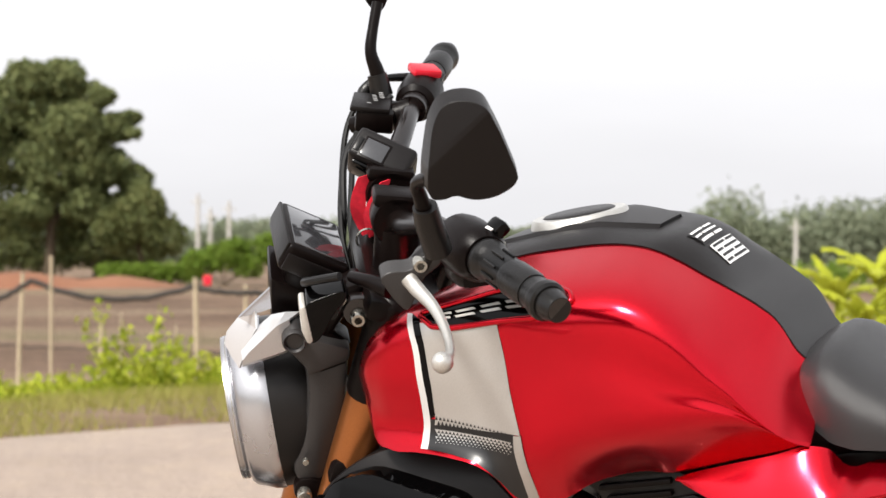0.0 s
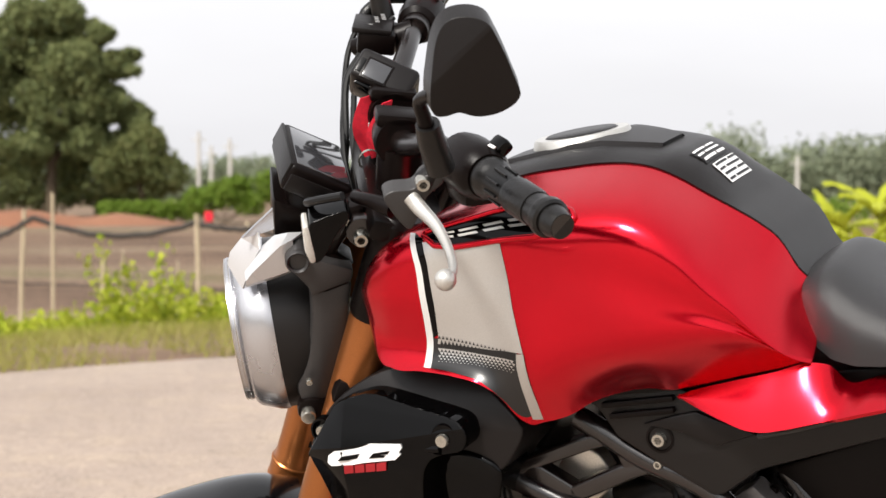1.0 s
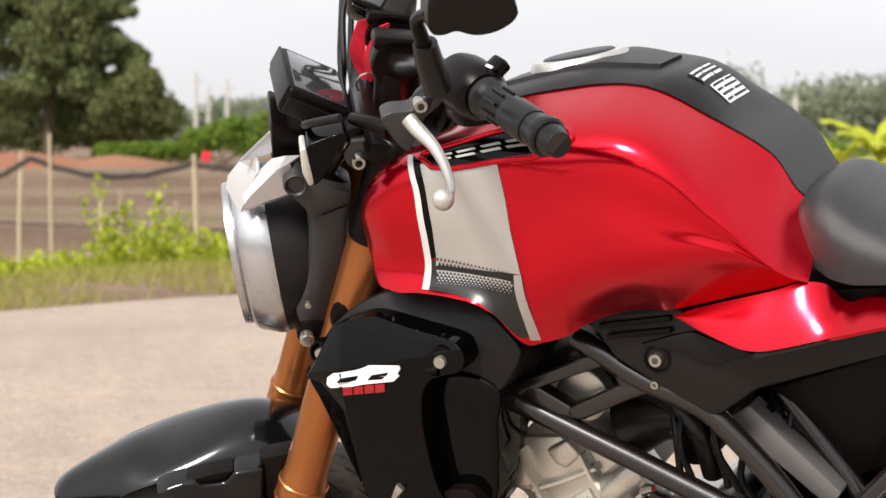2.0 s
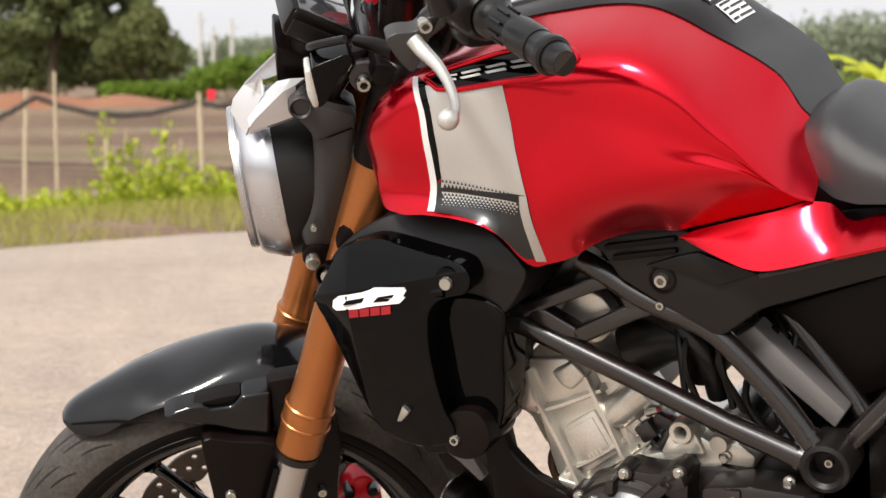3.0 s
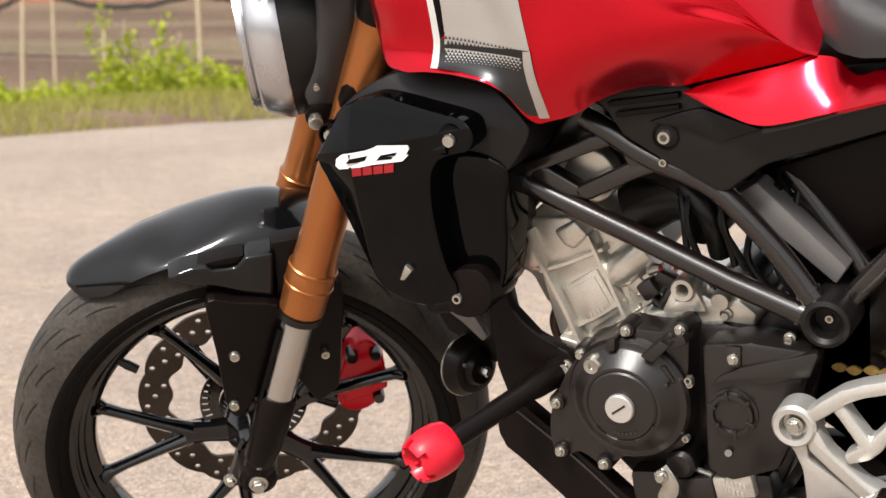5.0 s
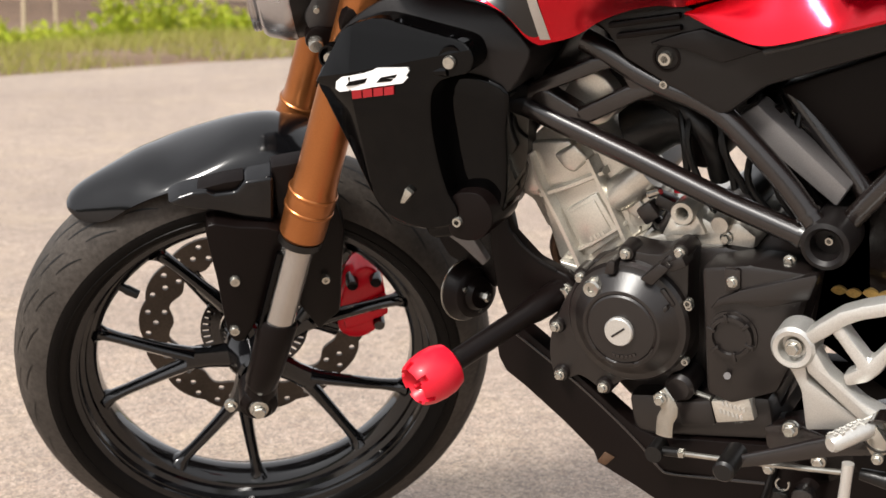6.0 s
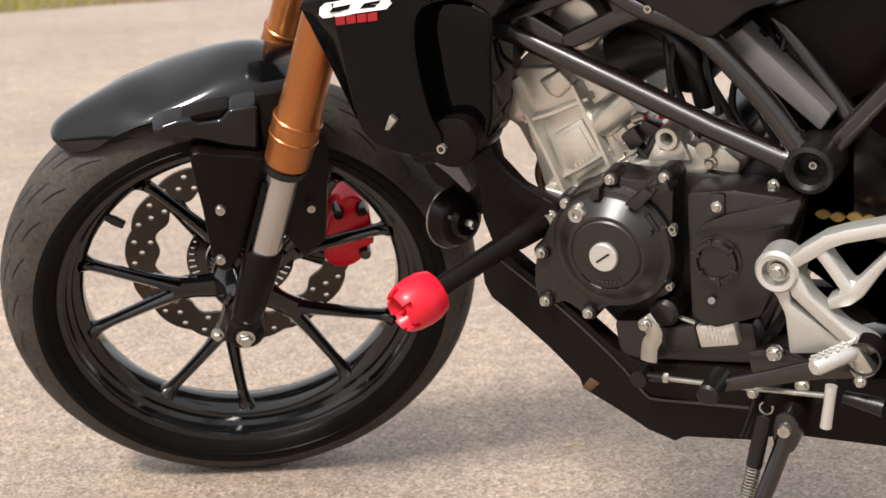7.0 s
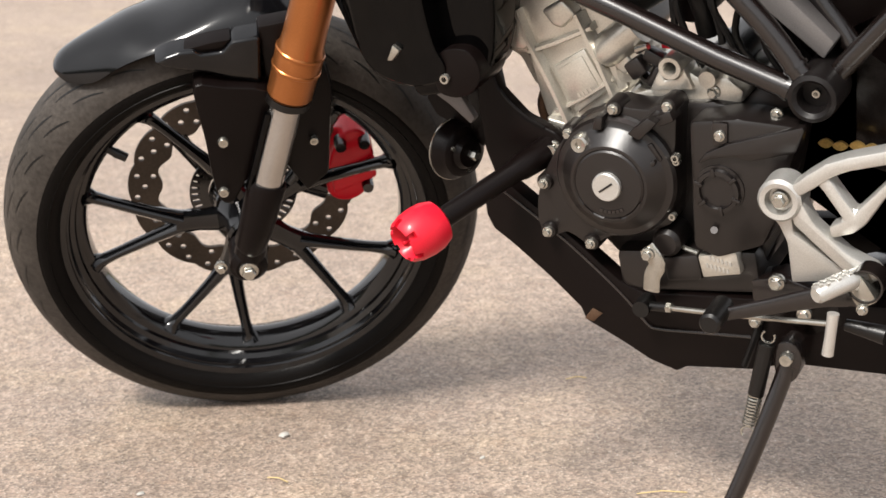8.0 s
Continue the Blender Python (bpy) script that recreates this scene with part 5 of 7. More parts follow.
plate([(-0.5121, 0.5931), (-0.5308, 0.6062), (-0.5843, 0.6115), (-0.6051, 0.5940), (-0.6196, 0.5785), (-0.5627, 0.5542), (-0.5458, 0.5449), (-0.5277, 0.5459), (-0.5065, 0.5612)], 0.078)
plate([(-0.5185, 0.5879), (-0.5392, 0.5941), (-0.5539, 0.5622), (-0.5463, 0.5505), (-0.5316, 0.5518), (-0.5130, 0.5639)], 0.084)
plate([(-0.5702, 0.5977), (-0.5955, 0.6117), (-0.6111, 0.5958), (-0.5930, 0.5784), (-0.5815, 0.5826)], 0.089, 0.004)
plate([(-0.5449, 0.5440), (-0.6200, 0.5778), (-0.6545, 0.5347), (-0.6608, 0.5128), (-0.5950, 0.4651), (-0.5635, 0.4730)], 0.076)
plate([(-0.6300, 0.5673), (-0.6445, 0.5737), (-0.6693, 0.5441), (-0.6607, 0.5279), (-0.6497, 0.5358)], 0.082)
plate([(-0.5667, 0.4761), (-0.6007, 0.4693), (-0.6673, 0.5155), (-0.6730, 0.5058), (-0.6091, 0.4570), (-0.5759, 0.4572)], 0.088, 0.003)
rib([(-0.5398, 0.5962), (-0.5517, 0.5622), (-0.5734, 0.5172), (-0.5924, 0.4705)], 0.0040, y1=0.090)
rib([(-0.6094, 0.5953), (-0.6310, 0.5448), (-0.6503, 0.4977)], 0.0040, y1=0.090)
rib([(-0.5498, 0.5496), (-0.5826, 0.5616), (-0.6256, 0.5807)], 0.0036, y1=0.087)
rib([(-0.5764, 0.4811), (-0.6109, 0.5006), (-0.6461, 0.5236)], 0.0026, y1=0.083)
part("cast_panel", prism([(-0.5751, 0.5326), (-0.6136, 0.5556), (-0.6390, 0.5102), (-0.6004, 0.4799)], 0.066, 0.0805, 0.003), CAST, head, "raised rectangular casting panel")
part("cast_inset", prism([(-0.5832, 0.5315), (-0.6113, 0.5478), (-0.6308, 0.5115), (-0.6027, 0.4916)], 0.07, 0.0825, 0.0012), CAST, head)
bm = bmesh.new()
for k in range(4):
    box((-0.606 - 0.0045 * k, 0.0830, 0.503 + 0.0025 * k), (0.003, 0.001, 0.005), 0, (0, 30, 0), bm)
tagged(part("cast_mark", bm, CAST, head, "small cast marks"), kind="stuff")
part("plug_housing", tube([(-0.634, 0.072, 0.549), (-0.642, 0.074, 0.556), (-0.672, 0.070, 0.580)], [0.017, 0.020, 0.020], 22), CAST, head, "round cast sensor housing")
part("housing_flange", prism(smooth2([(-0.648, 0.542), (-0.664, 0.556), (-0.690, 0.560), (-0.694, 0.545), (-0.672, 0.524), (-0.652, 0.520)], 3), 0.05, 0.078, 0.004), CAST, head)
part("housing_plug", tube([(-0.676, 0.085, 0.560), (-0.690, 0.088, 0.566)], [0.005, 0.004], 10), STEEL, head)
part("sensor_boot", box((-0.676, 0.084, 0.541), (0.020, 0.020, 0.020), 0.003, (0, 35, 0)), ENGBLK, head)
part("sensor_boot", box((-0.694, 0.080, 0.552), (0.022, 0.018, 0.014), 0.003, (0, -25, 0)), ENGBLK, head)
part("stud", tube([(-0.700, 0.07, 0.574), (-0.700, 0.084, 0.574)], 0.005, 8), STEEL, head)
part("head_cap", prism(smooth2([(-0.580, 0.650), (-0.594, 0.680), (-0.612, 0.690), (-0.632, 0.682), (-0.645, 0.655), (-0.62, 0.63)], 3), 0.0, 0.080, 0.010, segs=3), CAST, head, "cast cam cover seen through the gusset")
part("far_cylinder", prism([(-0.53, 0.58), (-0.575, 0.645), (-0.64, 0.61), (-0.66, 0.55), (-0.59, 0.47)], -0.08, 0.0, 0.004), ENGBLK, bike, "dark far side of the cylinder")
eye = part("mount_eye", lathe([(0.0062, 0.06), (0.0062, 0.096), (0.0075, 0.098), (0.0118, 0.098), (0.0130, 0.096), (0.0130, 0.06)], (-0.716, 0, 0.546), "Y", 32, closed=True), CAST, head, "cast engine mounting eye")
part("eye_foot", prism([(-0.702, 0.542), (-0.690, 0.517), (-0.740, 0.522), (-0.729, 0.546), (-0.722, 0.533), (-0.708, 0.531)], 0.065, 0.092, 0.003), CAST, head)
upper = part("upper_crankcase", prism([(-0.650, 0.505), (-0.695, 0.520), (-0.734, 0.540), (-0.752, 0.530), (-0.772, 0.538), (-0.792, 0.522), (-0.785, 0.490), (-0.70, 0.48), (-0.62, 0.455), (-0.60, 0.465)], -0.08, 0.086, 0.006), CAST, bike, "bare cast upper crankcase")
part("case_lug", lathe([(0.0, 0.094), (0.009, 0.094), (0.011, 0.09), (0.012, 0.07)], (-0.755, 0, 0.535), "Y", 18), CAST, upper)
part("breather", tube([(-0.675, 0.07, 0.53), (-0.690, 0.085, 0.525), (-0.700, 0.08, 0.545)], 0.006, 10, cuts=3), ENGBLK, upper)
part("crankcase", prism([(-0.585, 0.445), (-0.610, 0.485), (-0.68, 0.505), (-0.76, 0.512), (-0.865, 0.505), (-0.845, 0.40), (-0.80, 0.30), (-0.68, 0.29), (-0.60, 0.37)], -0.11, 0.095, 0.008), ENGBLK, bike, "black crankcase")

CV = Vector((-0.6665, 0, 0.4357))
flange_line = smooth2([(-0.6135, 0.4805), (-0.5948, 0.4565), (-0.5795, 0.4285), (-0.5712, 0.4062), (-0.5682, 0.3843), (-0.5706, 0.3629), (-0.5834, 0.3536), (-0.6014, 0.3613), (-0.6169, 0.3538), (-0.6310, 0.3462), (-0.6502, 0.3608), (-0.6895, 0.3699), (-0.7218, 0.3832), (-0.7278, 0.4048), (-0.7300, 0.4564), (-0.7331, 0.5008), (-0.7314, 0.5168), (-0.7194, 0.5220), (-0.7029, 0.5118), (-0.6743, 0.5129), (-0.6630, 0.5145), (-0.6457, 0.5002), (-0.6284, 0.4909)], 2)
cover_base = part("generator_flange", prism(flange_line, 0.09, 0.130, 0.004), ENGBLK, bike, "black generator cover flange")
FLANGE_BOLTS = [(-0.6138, 0.4795), (-0.5806, 0.4190), (-0.5817, 0.3620), (-0.6317, 0.3535), (-0.6663, 0.5112), (-0.7262, 0.5185), (-0.7276, 0.3968), (-0.7346, 0.4598)]
for x, z in FLANGE_BOLTS[:6]:
    part("bolt_lug", lathe([(0.0, 0.134), (0.0080, 0.134), (0.0095, 0.131), (0.0100, 0.11)], (x, 0, z), "Y", 20), ENGBLK, cover_base)
for k, (x, z) in enumerate(FLANGE_BOLTS):
    bolt(cover_base, x, 0.136, z, 0.006 if k < 6 else 0.0045, k < 6)
gen = part("generator_cover", lathe([(0.0690, 0.120), (0.0680, 0.137), (0.0650, 0.1415), (0.0590, 0.1430), (0.0575, 0.1440), (0.0450, 0.1580), (0.0430, 0.1595), (0.0400, 0.1600), (0.0385, 0.1590), (0.0365, 0.1605), (0.0200, 0.1620), (0.0, 0.1620)], (CV.x, 0, CV.z), "Y", 72), ENGBLK, bike, "round black generator cover", sharp=25)
part("cover_cap", lathe([(0.0158, 0.158), (0.0158, 0.1665), (0.0146, 0.1680), (0.0, 0.1680)], (CV.x, 0, CV.z), "Y", 40), ALLOY, gen, "silver slotted inspection cap")
part("cap_slot", box((CV.x, 0.1682, CV.z), (0.018, 0.0012, 0.0022), 0, (0, 36, 0)), ENGBLK, gen)
for a0, n in ((206, 10), (252, 8), (300, 6)):
    rows = []
    for k in range(n):
        a = radians(a0 + 4 * k)
        rows.append([(CV.x + r * math.cos(a), y, CV.z + r * math.sin(a)) for r, y in ((0.0405, 0.157), (0.0400, 0.1615), (0.0380, 0.1615), (0.0372, 0.158))])
    part("cover_ridge", grid(rows), ENGBLK, gen)
for outline, y1 in (([(-0.6883, 0.4929), (-0.7114, 0.5125), (-0.7222, 0.5074), (-0.7016, 0.4867)], 0.156), ([(-0.6969, 0.4492), (-0.7150, 0.4651), (-0.7172, 0.4603), (-0.7004, 0.4445)], 0.152), ([(-0.6469, 0.4916), (-0.6517, 0.5072), (-0.6606, 0.5080), (-0.6584, 0.4927)], 0.151), ([(-0.7045, 0.4776), (-0.7108, 0.4808), (-0.7223, 0.4631), (-0.7172, 0.4587)], 0.145), ([(-0.7086, 0.5059), (-0.7323, 0.5180), (-0.7367, 0.5073), (-0.7205, 0.4996)], 0.146)):
    part("cover_fin", prism(outline, 0.122, y1, 0.002), ENGBLK, gen)
bm = bmesh.new()
for k in range(6):
    a = radians(242 + 9 * k)
    box((CV.x + 0.0300 * math.cos(a), 0.1618, CV.z + 0.0300 * math.sin(a)), (0.0036, 0.001, 0.0036), 0, (0, -(242 + 9 * k + 90), 0), bm)
tagged(part("cast_mark", bm, FRAME, gen, "raised cast marks"), kind="stuff")
part("oil_plug", lathe([(0.0, 0.156), (0.0030, 0.156), (0.0036, 0.1585), (0.0080, 0.1595), (0.0098, 0.157), (0.0100, 0.12)], (-0.6347, 0, 0.4770), "Y", 28), STEEL, cover_base, "round steel plug")

sprk = part("sprocket_cover", prism([(-0.748, 0.505), (-0.800, 0.512), (-0.867, 0.508), (-0.860, 0.48), (-0.838, 0.40), (-0.825, 0.372), (-0.775, 0.352), (-0.748, 0.362)], 0.09, 0.136, 0.007), ENGBLK, bike, "black sprocket cover")
SV = Vector((-0.7796, 0, 0.4327))
part("cover_boss", lathe([(0.0275, 0.13), (0.0270, 0.138), (0.0235, 0.1385), (0.0230, 0.1445), (0.0190, 0.1450), (0.0180, 0.141), (0.0, 0.141)], (SV.x, 0, SV.z), "Y", 40), ENGBLK, sprk)
for k in range(6):
    a = radians(60 * k + 20)
    part("boss_notch", box((SV.x + 0.0215 * math.cos(a), 0.144, SV.z + 0.0215 * math.sin(a)), (0.010, 0.004, 0.004), 0.001, (0, -(60 * k + 20), 0)), ENGBLK, sprk)
bolt(sprk, -0.7831, 0.1410, 0.4938, 0.006, True)
part("bolt_pocket", prism([(-0.7739, 0.5069), (-0.7912, 0.5073), (-0.7904, 0.4839), (-0.7742, 0.4810)], 0.130, 0.139, 0.002), FRAME, sprk)
bolt(bike, -0.835, 0.115, 0.512, 0.0065, True)
bolt(bike, -0.734, 0.137, 0.464, 0.005)
part("case_stud", tube([(-0.7702, 0.1300, 0.3828), (-0.7741, 0.1410, 0.3882)], 0.004, 8), SATINGREY, bike)
part("cover_slope", prism([(-0.7584, 0.4614), (-0.7673, 0.4736), (-0.7915, 0.4860), (-0.8698, 0.5108), (-0.8708, 0.5061), (-0.8625, 0.4823), (-0.8147, 0.4687), (-0.7970, 0.4717), (-0.7743, 0.4681)], 0.12, 0.1425, 0.003), ENGBLK, sprk)
bolt(bike, -0.76, 0.088, 0.52, 0.007, True)

# engine hanger in front and frame slider
hanger = part("front_hanger", prism([(-0.5007, 0.6191), (-0.5169, 0.6200), (-0.5128, 0.5429), (-0.5198, 0.5134), (-0.5497, 0.4818), (-0.5848, 0.4666), (-0.5984, 0.4521), (-0.5917, 0.4328), (-0.5674, 0.4222), (-0.5532, 0.4139), (-0.5244, 0.3971), (-0.5079, 0.4076), (-0.4980, 0.4379), (-0.4929, 0.4885)], 0.090, 0.105, 0.004, segs=3), MATTE, bike, "black front engine hanger")
bolt(hanger, -0.5824, 0.1070, 0.4493, 0.0088, True)
rod = part("frame_slider_rod", tube([(-0.578, 0.095, 0.4465), (-0.567, 0.115, 0.441), (-0.556, 0.135, 0.436), (-0.550, 0.145, 0.433), (-0.494, 0.230, 0.402)], [0.017, 0.016, 0.015, 0.0122, 0.0122], 18), MATTE, bike, "black slider rod")
slider_m = Matrix.Translation((-0.497, 0.225, 0.4040)) @ Matrix.Diagonal((0.93, 0.93, 0.93, 1)) @ (Vector((0.097, 0.170, -0.046)).to_track_quat("Y", "Z").to_matrix().to_4x4())
puck_profile = [(0.0, 0.020), (0.0150, 0.021), (0.0175, 0.024), (0.0200, 0.050), (0.0225, 0.0535), (0.0255, 0.0505), (0.0292, 0.040), (0.0308, 0.026), (0.0300, 0.012), (0.0260, 0.001), (0.017, -0.004), (0.0, -0.004)]
def notched(bm, cutter):
    """A moulded piece with notches cut into it."""
    out = pierced(bm, cutter)
    bmesh.ops.recalc_face_normals(out, faces=list(out.faces))
    return out


cutter = bmesh.new()
for k in range(6):
    a = radians(60 * k + 25)
    box((0.0265 * math.cos(a), 0.050, 0.0265 * math.sin(a)), (0.012, 0.013, 0.0075), 0, (0, -(60 * k + 25), 0), cutter)
sl = part("slider_puck", notched(lathe(puck_profile, axis="Y", segs=40), cutter), REDPLASTIC, bike, "red plastic slider puck", slider_m, 40)
for k in range(3):
    a = radians(120 * k + 85)
    part("puck_rib", box((0.0165 * math.cos(a), 0.034, 0.0165 * math.sin(a)), (0.008, 0.024, 0.004), 0.001, (0, -(120 * k + 85), 0)), REDPLASTIC, sl)
for k in (-0.055, -0.035, -0.015):
    part("rod_groove", lathe([(0.0121, -0.001), (0.0127, 0.0), (0.0121, 0.001)], (0, k, 0), "Y", 18), FRAME, sl)
part("exhaust_pipe", tube([(-0.5746, 0.0300, 0.5141), (-0.5560, 0.0300, 0.4929), (-0.5453, 0.0300, 0.4685), (-0.5559, 0.0300, 0.4422), (-0.5756, 0.0300, 0.4268)], 0.0135, 16, cuts=5), HEADER, bike, "heat-stained brown exhaust pipe")
horn = part("horn", lathe([(0.0, 0.0), (0.034, 0.0), (0.0365, 0.003), (0.036, 0.006), (0.031, 0.012), (0.0295, 0.020), (0.027, 0.022), (0.020, 0.024), (0.016, 0.031), (0.0, 0.033)], axis="Y", segs=40), MATTE, bike, "round black horn", pose(-0.4322, 0.056, 0.4157, 0, 0, 66))
part("horn_rim", lathe([(0.0355, 0.0005), (0.0375, 0.001), (0.0375, 0.003), (0.0355, 0.0035)], axis="Y", segs=40, closed=True), STEEL, horn, "bright steel rim")
for k in range(3):
    a = radians(120 * k + 30)
    part("horn_screw", lathe([(0.0, 0.026), (0.003, 0.026), (0.003, 0.016)], (0.022 * math.cos(a), 0, 0.021 * math.sin(a)), "Y", 10), STEEL, horn)
part("horn_nut", lathe([(0.0, 0.043), (0.005, 0.043), (0.006, 0.041), (0.006, 0.030)], axis="Y", segs=6), STEEL, horn)
part("horn_stay", prism([(-0.455, 0.53), (-0.495, 0.52), (-0.480, 0.47), (-0.462, 0.425), (-0.448, 0.42), (-0.455, 0.47)], 0.045, 0.055, 0.002), FRAME, bike, "horn bracket")

# inner facet of the dark shroud, its daylight put in as grey paint
part("shroud_lit_facet", prism([(-0.4299, 0.4963), (-0.4615, 0.5003), (-0.4810, 0.4683), (-0.4747, 0.4610), (-0.4513, 0.4819)], 0.080, 0.090, 0.002), SATINGREY, bike, "lower inner facet of the shroud, coloured grey as if lit")
part("wire_loop", tube([(-0.5180, 0.1000, 0.5121), (-0.5342, 0.1080, 0.4986), (-0.5532, 0.1080, 0.4832), (-0.5716, 0.1060, 0.4723)], 0.0016, 6, cuts=4), HOSE, bike)

# belly cowl
BELLY_TOP = [(-0.5025, 0.4046), (-0.5157, 0.4127), (-0.5318, 0.4076), (-0.5639, 0.3825), (-0.5959, 0.3575), (-0.6277, 0.3306), (-0.6594, 0.3038), (-0.6852, 0.2934), (-0.7244, 0.2987), (-0.8065, 0.3032), (-0.8615, 0.3074), (-0.9897, 0.3156)]
BELLY_LOW = [(-0.9914, 0.2310), (-0.9495, 0.2342), (-0.8485, 0.2316), (-0.8047, 0.2177), (-0.7307, 0.2095), (-0.7193, 0.2020), (-0.6879, 0.2119), (-0.6554, 0.2304), (-0.6133, 0.2512), (-0.6088, 0.2655), (-0.5747, 0.2982), (-0.5312, 0.3347), (-0.5088, 0.3509), (-0.5012, 0.3674), (-0.4998, 0.3913)]
belly = part("belly_cowl", prism(BELLY_TOP + BELLY_LOW, 0.100, 0.122, 0.003), MATTE, bike, "matte black belly cowl")
part("belly_far_side", prism(BELLY_TOP[7:] + BELLY_LOW[:7], -0.12, -0.10, 0.004), MATTE, belly)
part("belly_floor", prism([(-0.620, 0.250), (-0.655, 0.222), (-0.700, 0.206), (-0.800, 0.214), (-0.815, 0.25), (-0.70, 0.25), (-0.63, 0.27)], -0.11, 0.10, 0.003), MATTE, belly)
part("belly_edge", tube([(-0.5200, 0.1215, 0.4021), (-0.5569, 0.1225, 0.3765), (-0.5955, 0.1225, 0.3475), (-0.6336, 0.1225, 0.3144), (-0.6652, 0.1225, 0.2840), (-0.6870, 0.1225, 0.2579), (-0.6999, 0.1225, 0.2528), (-0.7422, 0.1225, 0.2548), (-0.8057, 0.1225, 0.2581)], 0.0020, 8, cuts=3), FRAME, belly, "raised crease along the cowl")
part("cowl_scrape", prism([(-0.6129, 0.2536), (-0.6233, 0.2678), (-0.6351, 0.2624), (-0.6236, 0.2509)], 0.1215, 0.1235, 0.001), HEADER, belly, "bare brown scrape on the cowl's edge")
part("swingarm", prism([(-0.80, 0.29), (-0.80, 0.225), (-1.15, 0.19), (-1.15, 0.33), (-0.95, 0.36), (-0.86, 0.42), (-0.84, 0.50), (-0.90, 0.56), (-0.90, 0.45), (-1.0, 0.42), (-1.15, 0.40)], 0.02, 0.085, 0.008), FRAME, bike, "black swingarm and muffler side")
part("rear_guard", prism([(-0.80, 0.66), (-0.95, 0.72), (-1.12, 0.76), (-1.15, 0.45), (-0.95, 0.42), (-0.90, 0.50), (-0.86, 0.6)], -0.06, 0.045, 0.01), MATTE, bike, "black inner rear guard")

# footrest hanger
hang = part("footrest_hanger", prism([(-0.8398, 0.4316), (-0.8534, 0.4196), (-0.8624, 0.3996), (-0.8665, 0.3562), (-0.9137, 0.3643), (-0.9250, 0.3751), (-0.8700, 0.4116), (-0.8685, 0.4292), (-0.8584, 0.4483)], 0.160, 0.178, 0.004), ALLOY, bike, "silver alloy footrest hanger")
part("hanger_arm", prism([(-0.8670, 0.4384), (-0.8751, 0.4574), (-0.8918, 0.4266), (-0.9254, 0.3976), (-0.9532, 0.3852), (-0.9589, 0.3737), (-0.9445, 0.3681), (-0.9198, 0.3797), (-0.8917, 0.4045), (-0.8713, 0.4230)], 0.164, 0.184, 0.004), ALLOY, hang)
part("hanger_arm", prism([(-0.8633, 0.4606), (-0.8843, 0.4783), (-0.9038, 0.4926), (-0.9257, 0.5011), (-1.0000, 0.5223), (-1.0003, 0.5070), (-0.9624, 0.4959), (-0.9258, 0.4859), (-0.9104, 0.4785), (-0.8926, 0.4648), (-0.8768, 0.4536)], 0.164, 0.186, 0.004), ALLOY, hang)
part("hanger_arm", prism([(-0.8896, 0.4728), (-0.9052, 0.4791), (-0.9129, 0.4669), (-0.9317, 0.4427), (-0.9619, 0.4772), (-0.9993, 0.5239), (-0.9997, 0.5041), (-0.9621, 0.4614), (-0.9427, 0.4307), (-0.9306, 0.4197), (-0.9095, 0.4123), (-0.9050, 0.4240), (-0.9206, 0.4330), (-0.8995, 0.4631)], 0.164, 0.183, 0.004), ALLOY, hang)
part("hanger_boss", lathe([(0.0, 0.176), (0.0125, 0.176), (0.0145, 0.187), (0.0195, 0.188), (0.0225, 0.184), (0.023, 0.155)], (-0.8575, 0, 0.4487), "Y", 36), ALLOY, hang)
bolt(hang, -0.8575, 0.181, 0.4487, 0.0092, True)
lever = part("shift_lever", tube([(-0.803, 0.200, 0.323), (-0.85, 0.192, 0.335), (-0.905, 0.188, 0.352), (-0.944, 0.186, 0.356)], [0.007, 0.009, 0.012, 0.013], 12, flat=(1, 0.5), cuts=2), FRAME, bike, "black gear lever")
part("toe_peg", lathe([(0.0, 0.026), (0.009, 0.026), (0.0115, 0.023), (0.0118, -0.02), (0.0, -0.02)], (-0.797, 0.205, 0.325), "Y", 20), RUBBER, lever, "ribbed rubber toe peg")
part("shift_rod", tube([(-0.724, 0.150, 0.295), (-0.79, 0.168, 0.306), (-0.86, 0.180, 0.315), (-0.915, 0.190, 0.323)], 0.0030, 10), STEEL, bike, "steel shift linkage rod")
part("rod_end", lathe([(0.0, -0.012), (0.0095, -0.012), (0.0095, 0.012), (0.0, 0.012)], (-0.694, 0.145, 0.292), "Y", 18), RUBBER, bike)
part("rod_end", tube([(-0.696, 0.146, 0.292), (-0.722, 0.150, 0.295)], 0.0052, 12), RUBBER, bike)
part("rod_nut", tube([(-0.722, 0.150, 0.295), (-0.728, 0.151, 0.296)], 0.0058, 6), STEEL, bike)
part("rod_end", tube([(-0.925, 0.190, 0.324), (-0.965, 0.19, 0.318)], [0.006, 0.010], 12), RUBBER, bike)
part("clutch_stay", tube([(-0.700, 0.146, 0.362), (-0.712, 0.148, 0.345), (-0.706, 0.148, 0.330), (-0.704, 0.148, 0.312)], 0.0095, 8, flat=(1, 0.3), cuts=3), STEEL, bike, "bent steel stay")
bolt(bike, -0.703, 0.150, 0.356, 0.0075, True)
part("stay_wheel", lathe([(0.0, 0.135), (0.012, 0.135), (0.016, 0.130), (0.016, 0.09)], (-0.717, 0, 0.362), "Y", 20), ENGBLK, bike)
peg = part("footpeg", lathe([(0.0, 0.040), (0.007, 0.040), (0.0088, 0.037), (0.0100, 0.0), (0.0100, -0.018), (0.0, -0.018)], axis="Y", segs=18), ALLOY, bike, "knurled silver footpeg", pose(-0.930, 0.202, 0.378, -4, 0, -34))
